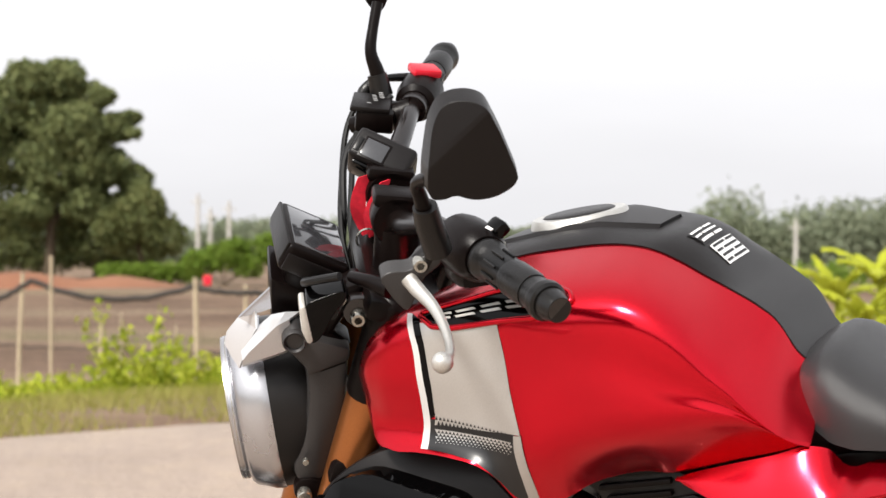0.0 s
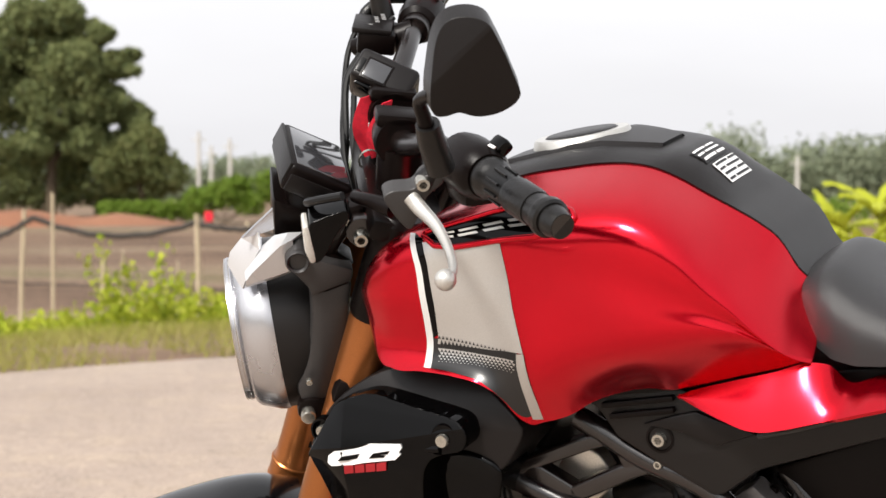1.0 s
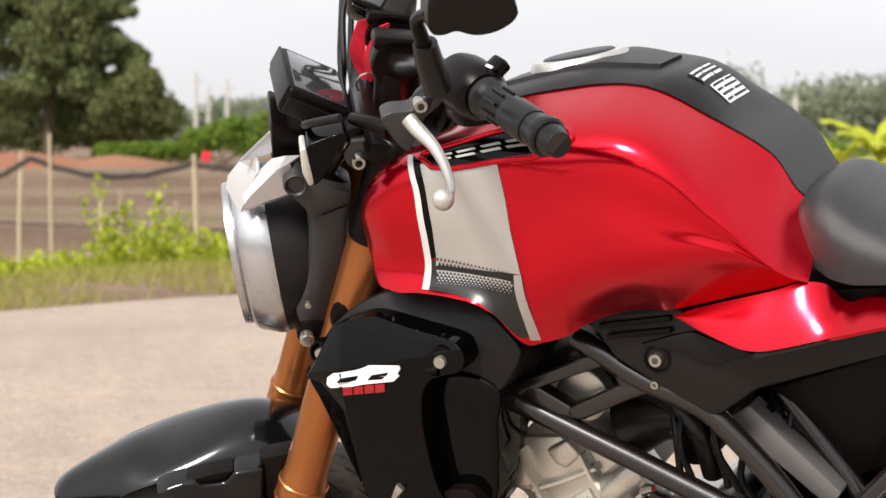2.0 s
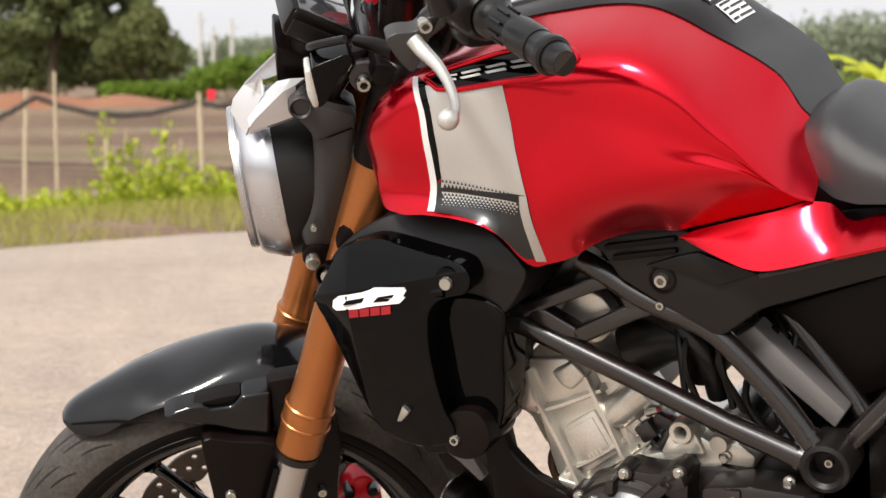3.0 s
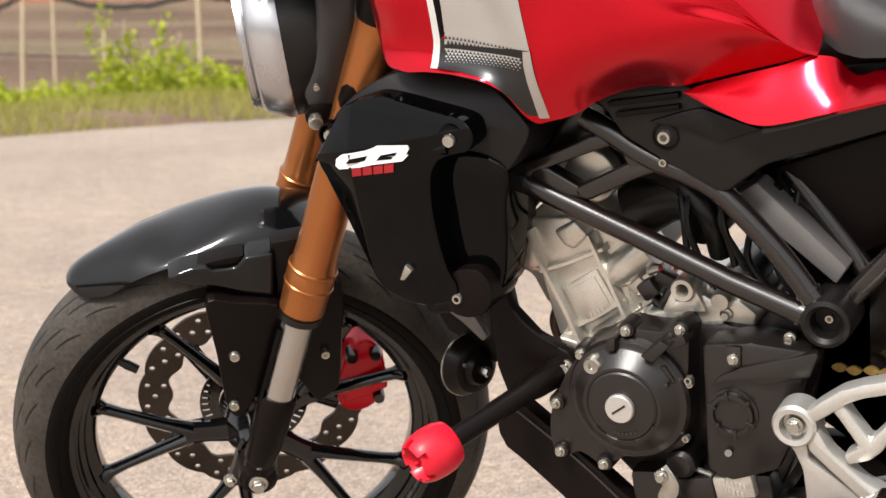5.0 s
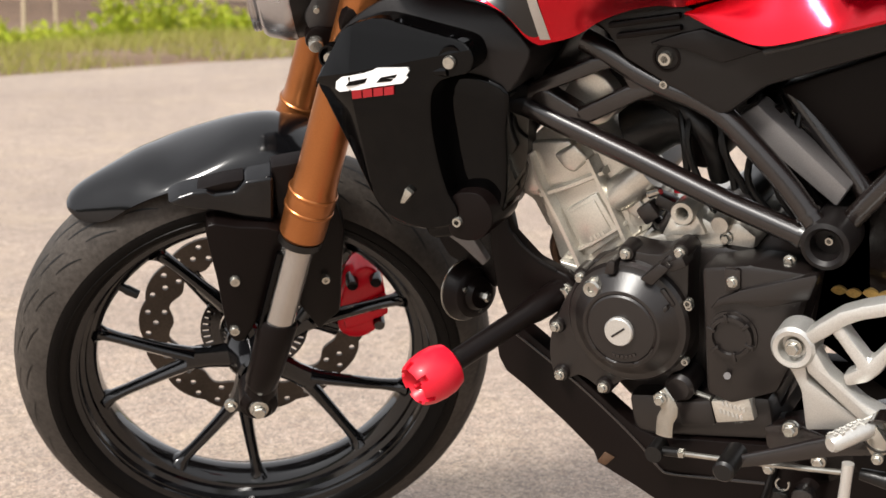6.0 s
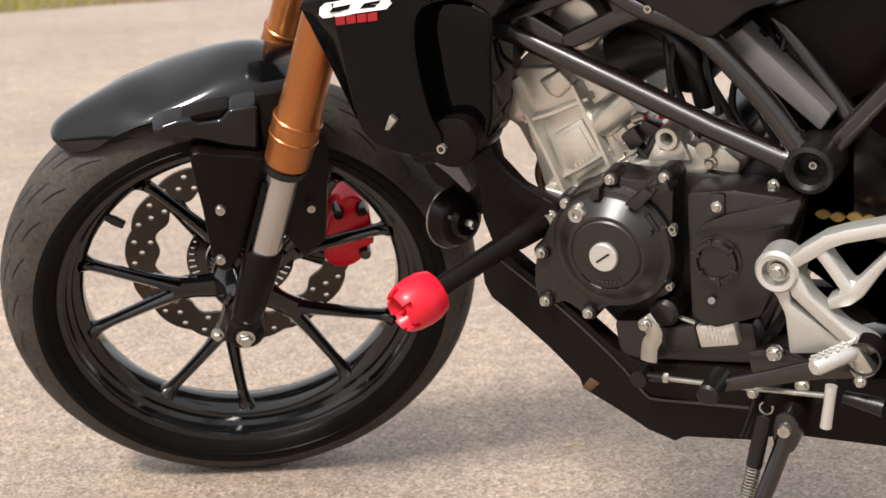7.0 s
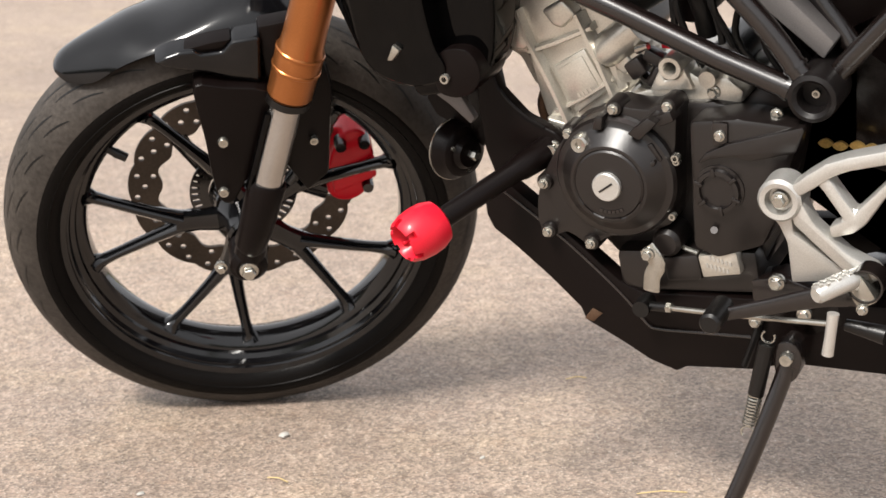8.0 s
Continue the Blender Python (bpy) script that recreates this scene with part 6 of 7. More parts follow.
part("peg_bar", tube([(-0.926, 0.238, 0.360), (-0.924, 0.240, 0.340), (-0.921, 0.241, 0.316)], [0.0060, 0.0056, 0.0060], 12), ALLOY, peg, "", peg.matrix_basis.inverted())
for r in range(6):
    for k in range(6):
        a = radians(-30 + 26 * k + 13 * (r % 2))
        part("knurl", box((0.0096 * math.cos(a), 0.034 - 0.0070 * r, 0.0096 * math.sin(a)), (0.003, 0.004, 0.003), 0.0), ALLOY, peg)
part("peg_clevis", box((-0.942, 0.190, 0.366), (0.022, 0.022, 0.032), 0.003, (0, 32, 0)), STEEL, bike, "steel footpeg clevis")
part("peg_hood", lathe([(0.016, -0.012), (0.018, -0.012), (0.018, 0.012), (0.016, 0.012)], (-0.947, 0.19, 0.374), "Y", 24, closed=True), FRAME, bike)
bolt(bike, -0.945, 0.203, 0.350, 0.006, True)
part("switch_block", box((-0.775, 0.110, 0.343), (0.044, 0.042, 0.026), 0.003, (0, 12, 0)), CAST, bike, "grey stamped switch block")
bm = bmesh.new()
for r in range(2):
    for k in range(6):
        box((-0.765 + 0.003 * r - 0.0045 * k, 0.1315, 0.3505 - 0.009 * r - 0.0009 * k), (0.0022, 0.001, 0.005), 0, (0, 12, 0), bm)
tagged(part("stamped_mark", bm, ALLOY, bike, "stamped marks"), kind="stuff")
part("switch_body", box((-0.733, 0.105, 0.333), (0.042, 0.05, 0.030), 0.005, (0, 10, 0)), ENGBLK, bike, "black neutral switch body")
part("switch_pin", tube([(-0.722, 0.12, 0.356), (-0.750, 0.125, 0.352)], 0.003, 8), STEEL, bike)
part("lower_engine", box((-0.735, 0.06, 0.325), (0.16, 0.12, 0.05), 0.008, (0, 6, 0)), ENGBLK, bike)
bolt(bike, -0.838, 0.134, 0.333, 0.0088, True)
bolt(bike, -0.814, 0.134, 0.284, 0.007, True)
bolt(bike, -0.867, 0.134, 0.300, 0.008, True)
part("stand_plate", prism([(-0.805, 0.325), (-0.84, 0.335), (-0.90, 0.315), (-0.91, 0.285), (-0.865, 0.262), (-0.84, 0.28), (-0.81, 0.27)], 0.09, 0.122, 0.004), FRAME, bike, "black stand bracket")
stand = part("side_stand", tube([(-0.857, 0.150, 0.264), (-0.852, 0.160, 0.238), (-0.833, 0.186, 0.175), (-0.805, 0.215, 0.095), (-0.785, 0.236, 0.045)], [0.012, 0.0095, 0.0092, 0.0092, 0.0092], 14, cuts=3), FRAME, bike, "black steel side stand, folded down")
part("stand_pad", box((-0.772, 0.247, 0.052), (0.07, 0.04, 0.008), 0.003, (10.9, 0, -25)), FRAME, stand)
part("stand_fork", prism(smooth2([(-0.846, 0.275), (-0.862, 0.279), (-0.872, 0.263), (-0.866, 0.238), (-0.850, 0.228), (-0.842, 0.248)], 3), 0.135, 0.162, 0.003), FRAME, stand)
bolt(stand, -0.857, 0.164, 0.262, 0.0078)
s0, s1 = Vector((-0.837, 0.160, 0.286)), Vector((-0.813, 0.172, 0.160))
axis_s = (s1 - s0).normalized()
u = axis_s.cross(Vector((0, 1, 0))).normalized()
w = axis_s.cross(u)
part("spring_sleeve", tube([s0 + axis_s * 0.012, s0 + axis_s * 0.072], 0.0088, 14), RUBBER, stand, "black rubber sleeve")
pts = []
for k in range(121):
    t = k / 120
    a = t * 2 * math.pi * 10
    pts.append(s0 + axis_s * (0.070 + 0.038 * t) + 0.0070 * (u * math.cos(a) + w * math.sin(a)))
part("spring_coil", tube(pts, 0.0014, 6), STEEL, stand, "zinc return spring")
for c, d in ((s0 + axis_s * 0.004, 1), (s1 - axis_s * 0.010, -1)):
    part("spring_hook", tube([c + 0.007 * (u * math.cos(a) + axis_s * math.sin(a) * d) for a in [radians(-50 + 30 * k) for k in range(10)]], 0.0014, 6), STEEL, stand)
part("stand_wire", tube([(-0.822, 0.125, 0.300), (-0.813, 0.135, 0.262), (-0.803, 0.140, 0.232)], 0.004, 8, cuts=3), HOSE, bike)
for k in range(4):
    part("chain_link", prism(smooth2([(-0.872 - 0.016 * k, 0.478), (-0.880 - 0.016 * k, 0.483), (-0.888 - 0.016 * k, 0.478), (-0.880 - 0.016 * k, 0.473)], 3), 0.095 + 0.004 * (k % 2), 0.099 + 0.004 * (k % 2)), BRASS, bike, "gold drive chain link")

# wiring and small parts behind the frame tubes
part("throttle_body", lathe([(0.0, 0.06), (0.020, 0.06), (0.024, 0.05), (0.024, -0.05)], (-0.725, 0, 0.605), "Y", 24), MATTE, bike, "dark throttle body")
part("intake_boot", tube([(-0.640, 0.02, 0.605), (-0.680, 0.02, 0.625), (-0.72, 0.02, 0.63), (-0.76, 0.0, 0.66)], [0.034, 0.030, 0.030, 0.036], 18, cuts=3), RUBBER, bike, "black rubber intake boot")
part("air_box", box((-0.70, 0.0, 0.675), (0.16, 0.12, 0.05), 0.012), MATTE, bike)
part("starter_motor", lathe([(0.0, 0.075), (0.016, 0.075), (0.020, 0.07), (0.020, -0.04)], (-0.765, 0, 0.548), "Y", 24), ENGBLK, bike)
rng = random.Random(21)
for k in range(7):
    x = -0.70 - 0.022 * k
    part("cable", tube([(x, 0.05, 0.665), (x + rng.uniform(-0.02, 0.02), 0.075, 0.62), (x - rng.uniform(-0.02, 0.03), 0.07, 0.575), (x - 0.02, 0.06, 0.53)], 0.004, 8, cuts=4), HOSE, bike)
part("coolant_hose", tube([(-0.66, 0.03, 0.655), (-0.70, 0.05, 0.65), (-0.735, 0.06, 0.62), (-0.74, 0.04, 0.57)], 0.013, 12, cuts=4), RUBBER, bike)
part("shock_absorber", tube([(-0.80, 0.0, 0.64), (-0.93, 0.0, 0.46)], 0.03, 16), MATTE, bike)
part("inner_wall", prism([(-0.76, 0.655), (-0.80, 0.665), (-0.92, 0.71), (-0.92, 0.52), (-0.875, 0.50), (-0.80, 0.52)], -0.05, 0.0, 0.004), MATTE, bike)
part("red_clip", box((-0.705, 0.07, 0.565), (0.012, 0.01, 0.012), 0.002), REDPLASTIC, bike)

# ---- front wheel
def tyre_at(turn, phi):
    """A point of the tyre's rounded skin: angle round the axle, angle across the section."""
    q, h = 0.2480 + 0.0540 * math.cos(phi), 0.0600 * math.sin(phi)
    return Vector((AXLE.x + q * math.cos(turn), h, AXLE.z + q * math.sin(turn)))


def tyre_band(profile):
    rows = [[(AXLE.x + q * math.cos(a), h, AXLE.z + q * math.sin(a)) for q, h in profile] for a in [2 * math.pi * i / 180 for i in range(180)]]
    rows.append(rows[0])
    bm = grid(rows)
    bmesh.ops.remove_doubles(bm, verts=bm.verts, dist=1e-6)
    bmesh.ops.recalc_face_normals(bm, faces=list(bm.faces))
    return bm


across = [(0.2480 + 0.0540 * math.cos(radians(a)), 0.0600 * math.sin(radians(a))) for a in range(-78, 79, 6)]
wall = [(0.2580, 0.0586), (0.2540, 0.0597), (0.2460, 0.0592), (0.2380, 0.0552), (0.2325, 0.0500), (0.2290, 0.0440), (0.2290, 0.010)]
tyre = steered("front_tyre", tyre_band([(q, -h) for q, h in reversed(wall)] + [(0.266, -0.053), (0.290, -0.027), (0.295, 0.0), (0.290, 0.027), (0.266, 0.053)] + wall), TYRE, "black road tyre", 40)
tread = part("tread", tyre_band(across), TREAD, tyre, "dusty worn tread", sharp=60)
bm = bmesh.new()
for k in range(30):
    for side in (1, -1):
        for phi0, phi1, t0, t1 in ((10, 16, 0.0, 9.0), (27, 36, 4.0, 13.5), (46, 58, 8.0, 16.5)):
            rows = []
            for i in range(7):
                f = i / 6
                turn = radians(12 * k + (6 if side < 0 else 0) + t0 + (t1 - t0) * f + 0.4 * math.sin(f * math.pi))
                phi = radians(phi0 + (phi1 - phi0) * f ** 1.3) * side
                w = radians(1.0) * (0.25 + math.sin(math.pi * (0.08 + 0.84 * f)))
                c = Vector((AXLE.x + 0.2480 * math.cos(turn), 0, AXLE.z + 0.2480 * math.sin(turn)))
                rows.append([c + (tyre_at(turn, phi + e) - c) * 1.007 for e in (-w, w)])
            grid(rows, bm)
tagged(part("groove", bm, HOSE, tread, "slanted dark tread grooves", sharp=180), kind="stuff")
part("bead_ring", lathe([(0.2445, 0.0575), (0.2460, 0.0602), (0.2475, 0.0580)], AXLE, "Y", 120, closed=True), TYRE, tyre)
rim = steered("front_rim", lathe([(0.224, 0.045), (0.231, 0.0475), (0.2325, 0.0445), (0.229, 0.041), (0.221, 0.040), (0.2195, 0.031), (0.214, 0.027), (0.2125, 0.022), (0.205, 0.018), (0.200, 0.012), (0.1985, 0.0), (0.200, -0.012), (0.205, -0.02), (0.2135, -0.03), (0.221, -0.040), (0.229, -0.041), (0.2325, -0.0445), (0.231, -0.0475), (0.224, -0.045), (0.222, -0.03), (0.222, 0.03)], AXLE, "Y", 120, closed=True), RIMBLK, "gloss black cast wheel rim", 30)
for k in range(5):
    a = radians(7.5 + 72 * k)
    dx, dz = math.cos(a), math.sin(a)
    c = AXLE

    def at(r, turn, y):
        t = a + radians(turn)
        return (c.x + r * math.cos(t), y, c.z + r * math.sin(t))
    arm = part("spoke_arm", tube([at(0.030, 0, 0.004), at(0.060, 0, 0.004), at(0.088, 0, 0.004)], [0.017, 0.0145, 0.0165], 10, flat=(1, 0.85)), RIMBLK, rim)
    for sgn in (1, -1):
        part("spoke", tube([at(0.080, sgn * 3.5, 0.005), at(0.12, sgn * 9.5, 0.006), at(0.170, sgn * 13.6, 0.006), at(0.192, sgn * 14.9, 0.006), at(0.2035, sgn * 15.4, 0.006)], [0.0105, 0.0082, 0.0072, 0.0082, 0.0145], 10, cuts=3, flat=(1.0, 1.15)), RIMBLK, rim)
part("hub", lathe([(0.0, 0.052), (0.020, 0.052), (0.024, 0.048), (0.026, 0.03), (0.038, 0.012), (0.040, -0.02), (0.045, -0.045), (0.0, -0.045)], AXLE, "Y", 40), RIMBLK, rim)
part("valve", tube([(0.056, 0.008, 0.442), (0.049, 0.011, 0.428), (0.047, 0.012, 0.426), (0.041, 0.013, 0.421), (0.040, 0.013, 0.420), (0.028, 0.014, 0.410)], [0.0085, 0.0075, 0.0055, 0.0055, 0.0064, 0.0058], 12), RUBBER, rim, "rubber tyre valve")

# drilled wave disc on the wheel's right
def wave_ring(r0, r1, y0, y1, lobes, amp):
    bm = bmesh.new()
    rows = []
    n = 180
    for i in range(n + 1):
        a = 2 * math.pi * i / n
        w = amp * math.copysign(abs(math.sin(lobes * a / 2)) ** 0.6, 1)
        o, q = r1 + w - amp, r0 + amp * math.cos(lobes * a) * 0.7
        rows.append([(AXLE.x + r * math.cos(a), y, AXLE.z + r * math.sin(a)) for r, y in ((q, y0), (o, y0), (o, y1), (q, y1), (q, y0))])
    grid(rows, bm)
    bmesh.ops.remove_doubles(bm, verts=bm.verts, dist=1e-6)
    bmesh.ops.recalc_face_normals(bm, faces=list(bm.faces))
    return bm


cutter = bmesh.new()
for k in range(14):
    for r, da in ((0.138, -7), (0.127, 0), (0.138, 7), (0.117, 8)):
        a = radians(k * 360 / 14 + da + 12)
        lathe([(0.0, -0.075), (0.0038, -0.075), (0.0038, -0.055), (0.0, -0.055)], (AXLE.x + r * math.cos(a), 0, AXLE.z + r * math.sin(a)), "Y", 12, bm=cutter)
disc = steered("brake_disc", pierced(wave_ring(0.108, 0.149, -0.068, -0.0635, 14, 0.006), cutter), DISC, "drilled wavy steel brake disc")
part("disc_carrier", lathe([(0.048, -0.066), (0.060, -0.066), (0.060, -0.060), (0.048, -0.060)], AXLE, "Y", 48, closed=True), RIMBLK, disc)
for k in range(5):
    a = radians(k * 72 + 40)
    part("carrier_arm", tube([(AXLE.x + 0.055 * math.cos(a), -0.063, AXLE.z + 0.055 * math.sin(a)), (AXLE.x + 0.112 * math.cos(a + 0.25), -0.063, AXLE.z + 0.112 * math.sin(a + 0.25))], [0.010, 0.012], 8, flat=(1, 0.4)), RIMBLK, disc)
cutter = bmesh.new()
for k in range(40):
    a = 2 * math.pi * k / 40
    box((AXLE.x + 0.0620 * math.cos(a), -0.05, AXLE.z + 0.0620 * math.sin(a)), (0.010, 0.02, 0.0034), 0, (0, -math.degrees(a), 0), cutter)
steered("sensor_ring", pierced(lathe([(0.045, -0.0515), (0.070, -0.0515), (0.070, -0.049), (0.045, -0.049)], AXLE, "Y", 60, closed=True), cutter), FRAME, "slotted speed sensor ring")
cal = steered("brake_caliper", prism(smooth2([(-0.203, 0.268), (-0.211, 0.31), (-0.232, 0.350), (-0.258, 0.357), (-0.271, 0.33), (-0.267, 0.285), (-0.248, 0.256), (-0.222, 0.250)], 3), -0.105, -0.03, 0.010, segs=3), REDCAL, "glossy red brake caliper")
for x, z in ((-0.232, 0.342), (-0.262, 0.340), (-0.256, 0.272)):
    part("caliper_stud", lathe([(0.0, -0.018), (0.007, -0.018), (0.008, -0.022), (0.008, -0.04)], (x, 0, z), "Y", 14), FRAME, cal)
part("caliper_bridge", prism([(-0.212, 0.30), (-0.272, 0.315), (-0.270, 0.285), (-0.212, 0.27)], -0.03, -0.022, 0.003), REDCAL, cal)

# ---- fork
legs = []
for side in (1, -1):
    y = 0.105 * side
    leg = steered("fork_leg", tube([(fork_x(z), y, z) for z in (0.514, 0.518, 0.545, 0.550, 0.572, 0.580, 0.60, 0.70, 0.80, 0.870)], [0.0240, 0.0268, 0.0275, 0.0285, 0.0285, 0.0258, 0.0250, 0.0250, 0.0250, 0.0250], 40), GOLD, "bronze anodised upper fork tube", 25)
    for z in (0.551, 0.571):
        part("fork_band", lathe([(0.0280, -0.0030), (0.0294, -0.0014), (0.0294, 0.0014), (0.0280, 0.0030)], axis="Z", segs=36, closed=True), GOLD, leg, "", pose(fork_x(z), y, z, 0, -24.7, 0))
    part("fork_cover", tube([(fork_x(z), y, z) for z in (0.862, 0.868, 0.965, 0.972)], [0.0250, 0.0275, 0.0275, 0.022], 28), MATTE, leg, "black clamp sleeve")
    part("dust_seal", tube([(fork_x(z), y, z) for z in (0.506, 0.514)], 0.026, 30), RUBBER, leg)
    part("fork_stanchion", tube([(fork_x(z), y, z) for z in (0.36, 0.512)], 0.0188, 30), CHROME, leg, "grey chromed inner fork tube")
    part("fork_foot", tube([(fork_x(z) + dx, y, z) for z, dx in ((0.306, 0.004), (0.312, 0.002), (0.34, 0.0), (0.36, 0.0), (0.398, 0.0), (0.402, 0.0))], [0.016, 0.020, 0.0215, 0.0222, 0.0235, 0.021], 24), MATTE, leg, "black fork foot")
    legs.append(leg)
foot = legs[0]
part("axle_clamp", lathe([(0.0, 0.116), (0.016, 0.116), (0.0195, 0.113), (0.0235, 0.108), (0.0245, 0.07)], (AXLE.x, 0, AXLE.z), "Y", 32), MATTE, foot, "rounded black axle clamp")
part("clamp_neck", tube([(AXLE.x, 0.098, AXLE.z), (fork_x(0.325), 0.102, 0.325)], [0.020, 0.0195], 18), MATTE, foot)
part("axle_nut", HEX, None, foot, "zinc axle nut", pose(AXLE.x, 0.116, AXLE.z) @ Matrix.Diagonal((1.45, 1.45, 1.45, 1)))
bolt(foot, AXLE.x + 0.034, 0.104, AXLE.z + 0.003, 0.008, True)
guard = steered("fork_guard", prism(smooth2([(-0.0857, 0.5522), (-0.1217, 0.5425), (-0.1676, 0.5276), (-0.1637, 0.4949), (-0.1327, 0.4280), (-0.1127, 0.3970), (-0.0977, 0.3781), (-0.0847, 0.3760), (-0.0787, 0.3930), (-0.0790, 0.4320), (-0.0813, 0.4730), (-0.0814, 0.5095)], 3), 0.080, 0.104, 0.008, segs=3, inset=0.04), MATTE, "matte black fork guard")
bolt(guard, -0.1024, 0.1035, 0.4679, 0.0068)
bolt(guard, -0.0880, 0.1035, 0.3973, 0.0068)
steered("guard_rear", prism([(-0.170, 0.60), (-0.232, 0.60), (-0.240, 0.50), (-0.215, 0.38), (-0.185, 0.36), (-0.16, 0.42)], 0.06, 0.085, 0.005), MATTE)
bolt(bike, -0.206, 0.088, 0.436, 0.006, False, True)
steered("guard_strip", tube([(fork_x(z) + 0.022, 0.112, z) for z in (0.40, 0.50)], 0.0045, 8), GLOSS)

# ---- front mudguard
GUARD_CROWN = [(0.0813, 0.0000, 0.5532), (0.0739, 0.0000, 0.5615), (0.0574, 0.0000, 0.5710), (0.0255, 0.0000, 0.5828), (-0.0175, 0.0000, 0.5941), (-0.0585, 0.0000, 0.5962), (-0.1008, 0.0000, 0.6048), (-0.1429, 0.0000, 0.6133), (-0.1828, 0.0000, 0.6101), (-0.2197, 0.0000, 0.5888)]
GUARD_EDGE = [(0.0785, 0.0180, 0.5493), (0.0707, 0.0290, 0.5454), (0.0582, 0.0380, 0.5423), (0.0319, 0.0500, 0.5465), (0.0011, 0.0590, 0.5638), (-0.0314, 0.0640, 0.5754), (-0.0723, 0.0660, 0.5813), (-0.1185, 0.0660, 0.5815), (-0.1641, 0.0660, 0.5779), (-0.2092, 0.0660, 0.5704)]
crown_line, edge_line = rounded(GUARD_CROWN, 6, False), rounded(GUARD_EDGE, 6, False)
rows = []
for c, e in zip(crown_line, edge_line):
    row = []
    for k in range(-16, 17):
        q = k / 16
        f = (1 - math.cos(1.35 * q)) / (1 - math.cos(1.35))
        row.append((c.x + (e.x - c.x) * f, e.y * math.sin(q * 1.35) / math.sin(1.35), c.z + (e.z - c.z) * f))
    rows.append(row)
fender = steered("front_mudguard", solid(grid(rows), 0.0035), FENDER, "glossy black front mudguard", 45)
part("mudguard_side", prism([(-0.0450, 0.5818), (-0.0592, 0.5874), (-0.0774, 0.5905), (-0.0949, 0.5898), (-0.1011, 0.5821), (-0.1269, 0.5803), (-0.1397, 0.5925), (-0.1742, 0.5920), (-0.1629, 0.5274), (-0.1300, 0.5421), (-0.1031, 0.5561), (-0.0635, 0.5706)], 0.062, 0.094, 0.007, segs=3, inset=0.03), FENDER, fender, "black mudguard side stay")
part("mudguard_slot", prism([(-0.0819, 0.5899), (-0.1137, 0.5924), (-0.1385, 0.5924), (-0.1269, 0.5800), (-0.1022, 0.5807)], 0.062, 0.088, 0.002), MATTE, fender)

# ---- headlamp
LAMP = pose(-0.2264, 0, 0.8194)
lamp = steered("headlamp", lathe([(0.0, 0.033), (0.068, 0.033), (0.0725, 0.038), (0.0775, 0.0425), (0.0800, 0.0405), (0.0805, 0.0355), (0.0785, 0.0335), (0.0845, 0.0320), (0.0890, 0.0270), (0.0920, 0.0180), (0.0960, 0.0080), (0.0972, 0.0), (0.0965, -0.0035), (0.086, -0.004)], axis="X", segs=96), SATIN, "round headlamp in a satin silver ring")
lamp.matrix_basis = STEER @ LAMP
part("lamp_bucket", lathe([(0.0955, 0.0), (0.0950, -0.022), (0.0920, -0.044), (0.080, -0.066), (0.060, -0.084), (0.0, -0.09)], axis="X", segs=72), TRIM, lamp, "matte black lamp bucket")
part("lamp_glass", lathe([(0.0, 0.046), (0.045, 0.043), (0.070, 0.035), (0.073, 0.031)], axis="X", segs=60), GLASS, lamp, "clear headlamp glass")
part("bezel_ring", lathe([(0.071, 0.034), (0.0745, 0.0430), (0.0795, 0.0425), (0.0805, 0.0365)], axis="X", segs=96, closed=True), CHROME, lamp, "bright bezel ring")
BRACKET_HEAD = [(-0.2582, 0.9439), (-0.2649, 0.9525), (-0.2727, 0.9530), (-0.2841, 0.9397), (-0.2958, 0.9314), (-0.3240, 0.9174), (-0.3202, 0.9040), (-0.2875, 0.8969), (-0.2756, 0.8938), (-0.2738, 0.9049), (-0.2644, 0.9202), (-0.2578, 0.9307)]
BRACKET_ARM = [(-0.2740, 0.9008), (-0.2874, 0.8948), (-0.3202, 0.9020), (-0.3114, 0.8629), (-0.2969, 0.8033), (-0.2739, 0.7654), (-0.2534, 0.7566), (-0.2427, 0.7703), (-0.2424, 0.7874), (-0.2532, 0.8050), (-0.2634, 0.8310), (-0.2721, 0.8706)]
EYE_X, EYE_Z = -0.2677, 0.9378
WING_ROWS = [
    [(-0.2094, 0.0640, 0.9209), (-0.2102, 0.0800, 0.9149), (-0.2091, 0.0780, 0.9088), (-0.2084, 0.0740, 0.9044)],
    [(-0.2292, 0.0640, 0.9423), (-0.2188, 0.0880, 0.9270), (-0.2238, 0.0850, 0.9146), (-0.2236, 0.0780, 0.9086)],
    [(-0.2477, 0.0640, 0.9546), (-0.2329, 0.0900, 0.9384), (-0.2393, 0.0860, 0.9174), (-0.2391, 0.0780, 0.9109)],
    [(-0.2629, 0.0640, 0.9550), (-0.2523, 0.0910, 0.9534), (-0.2550, 0.0870, 0.9208), (-0.2542, 0.0780, 0.9140)],
    [(-0.2775, 0.0640, 0.9528), (-0.2663, 0.0910, 0.9585), (-0.2653, 0.0870, 0.9247), (-0.2656, 0.0780, 0.9171)]]
part("lamp_wing", solid(grid(WING_ROWS), 0.003), WING, bike, "satin silver wing above the lamp", STEER, 12)
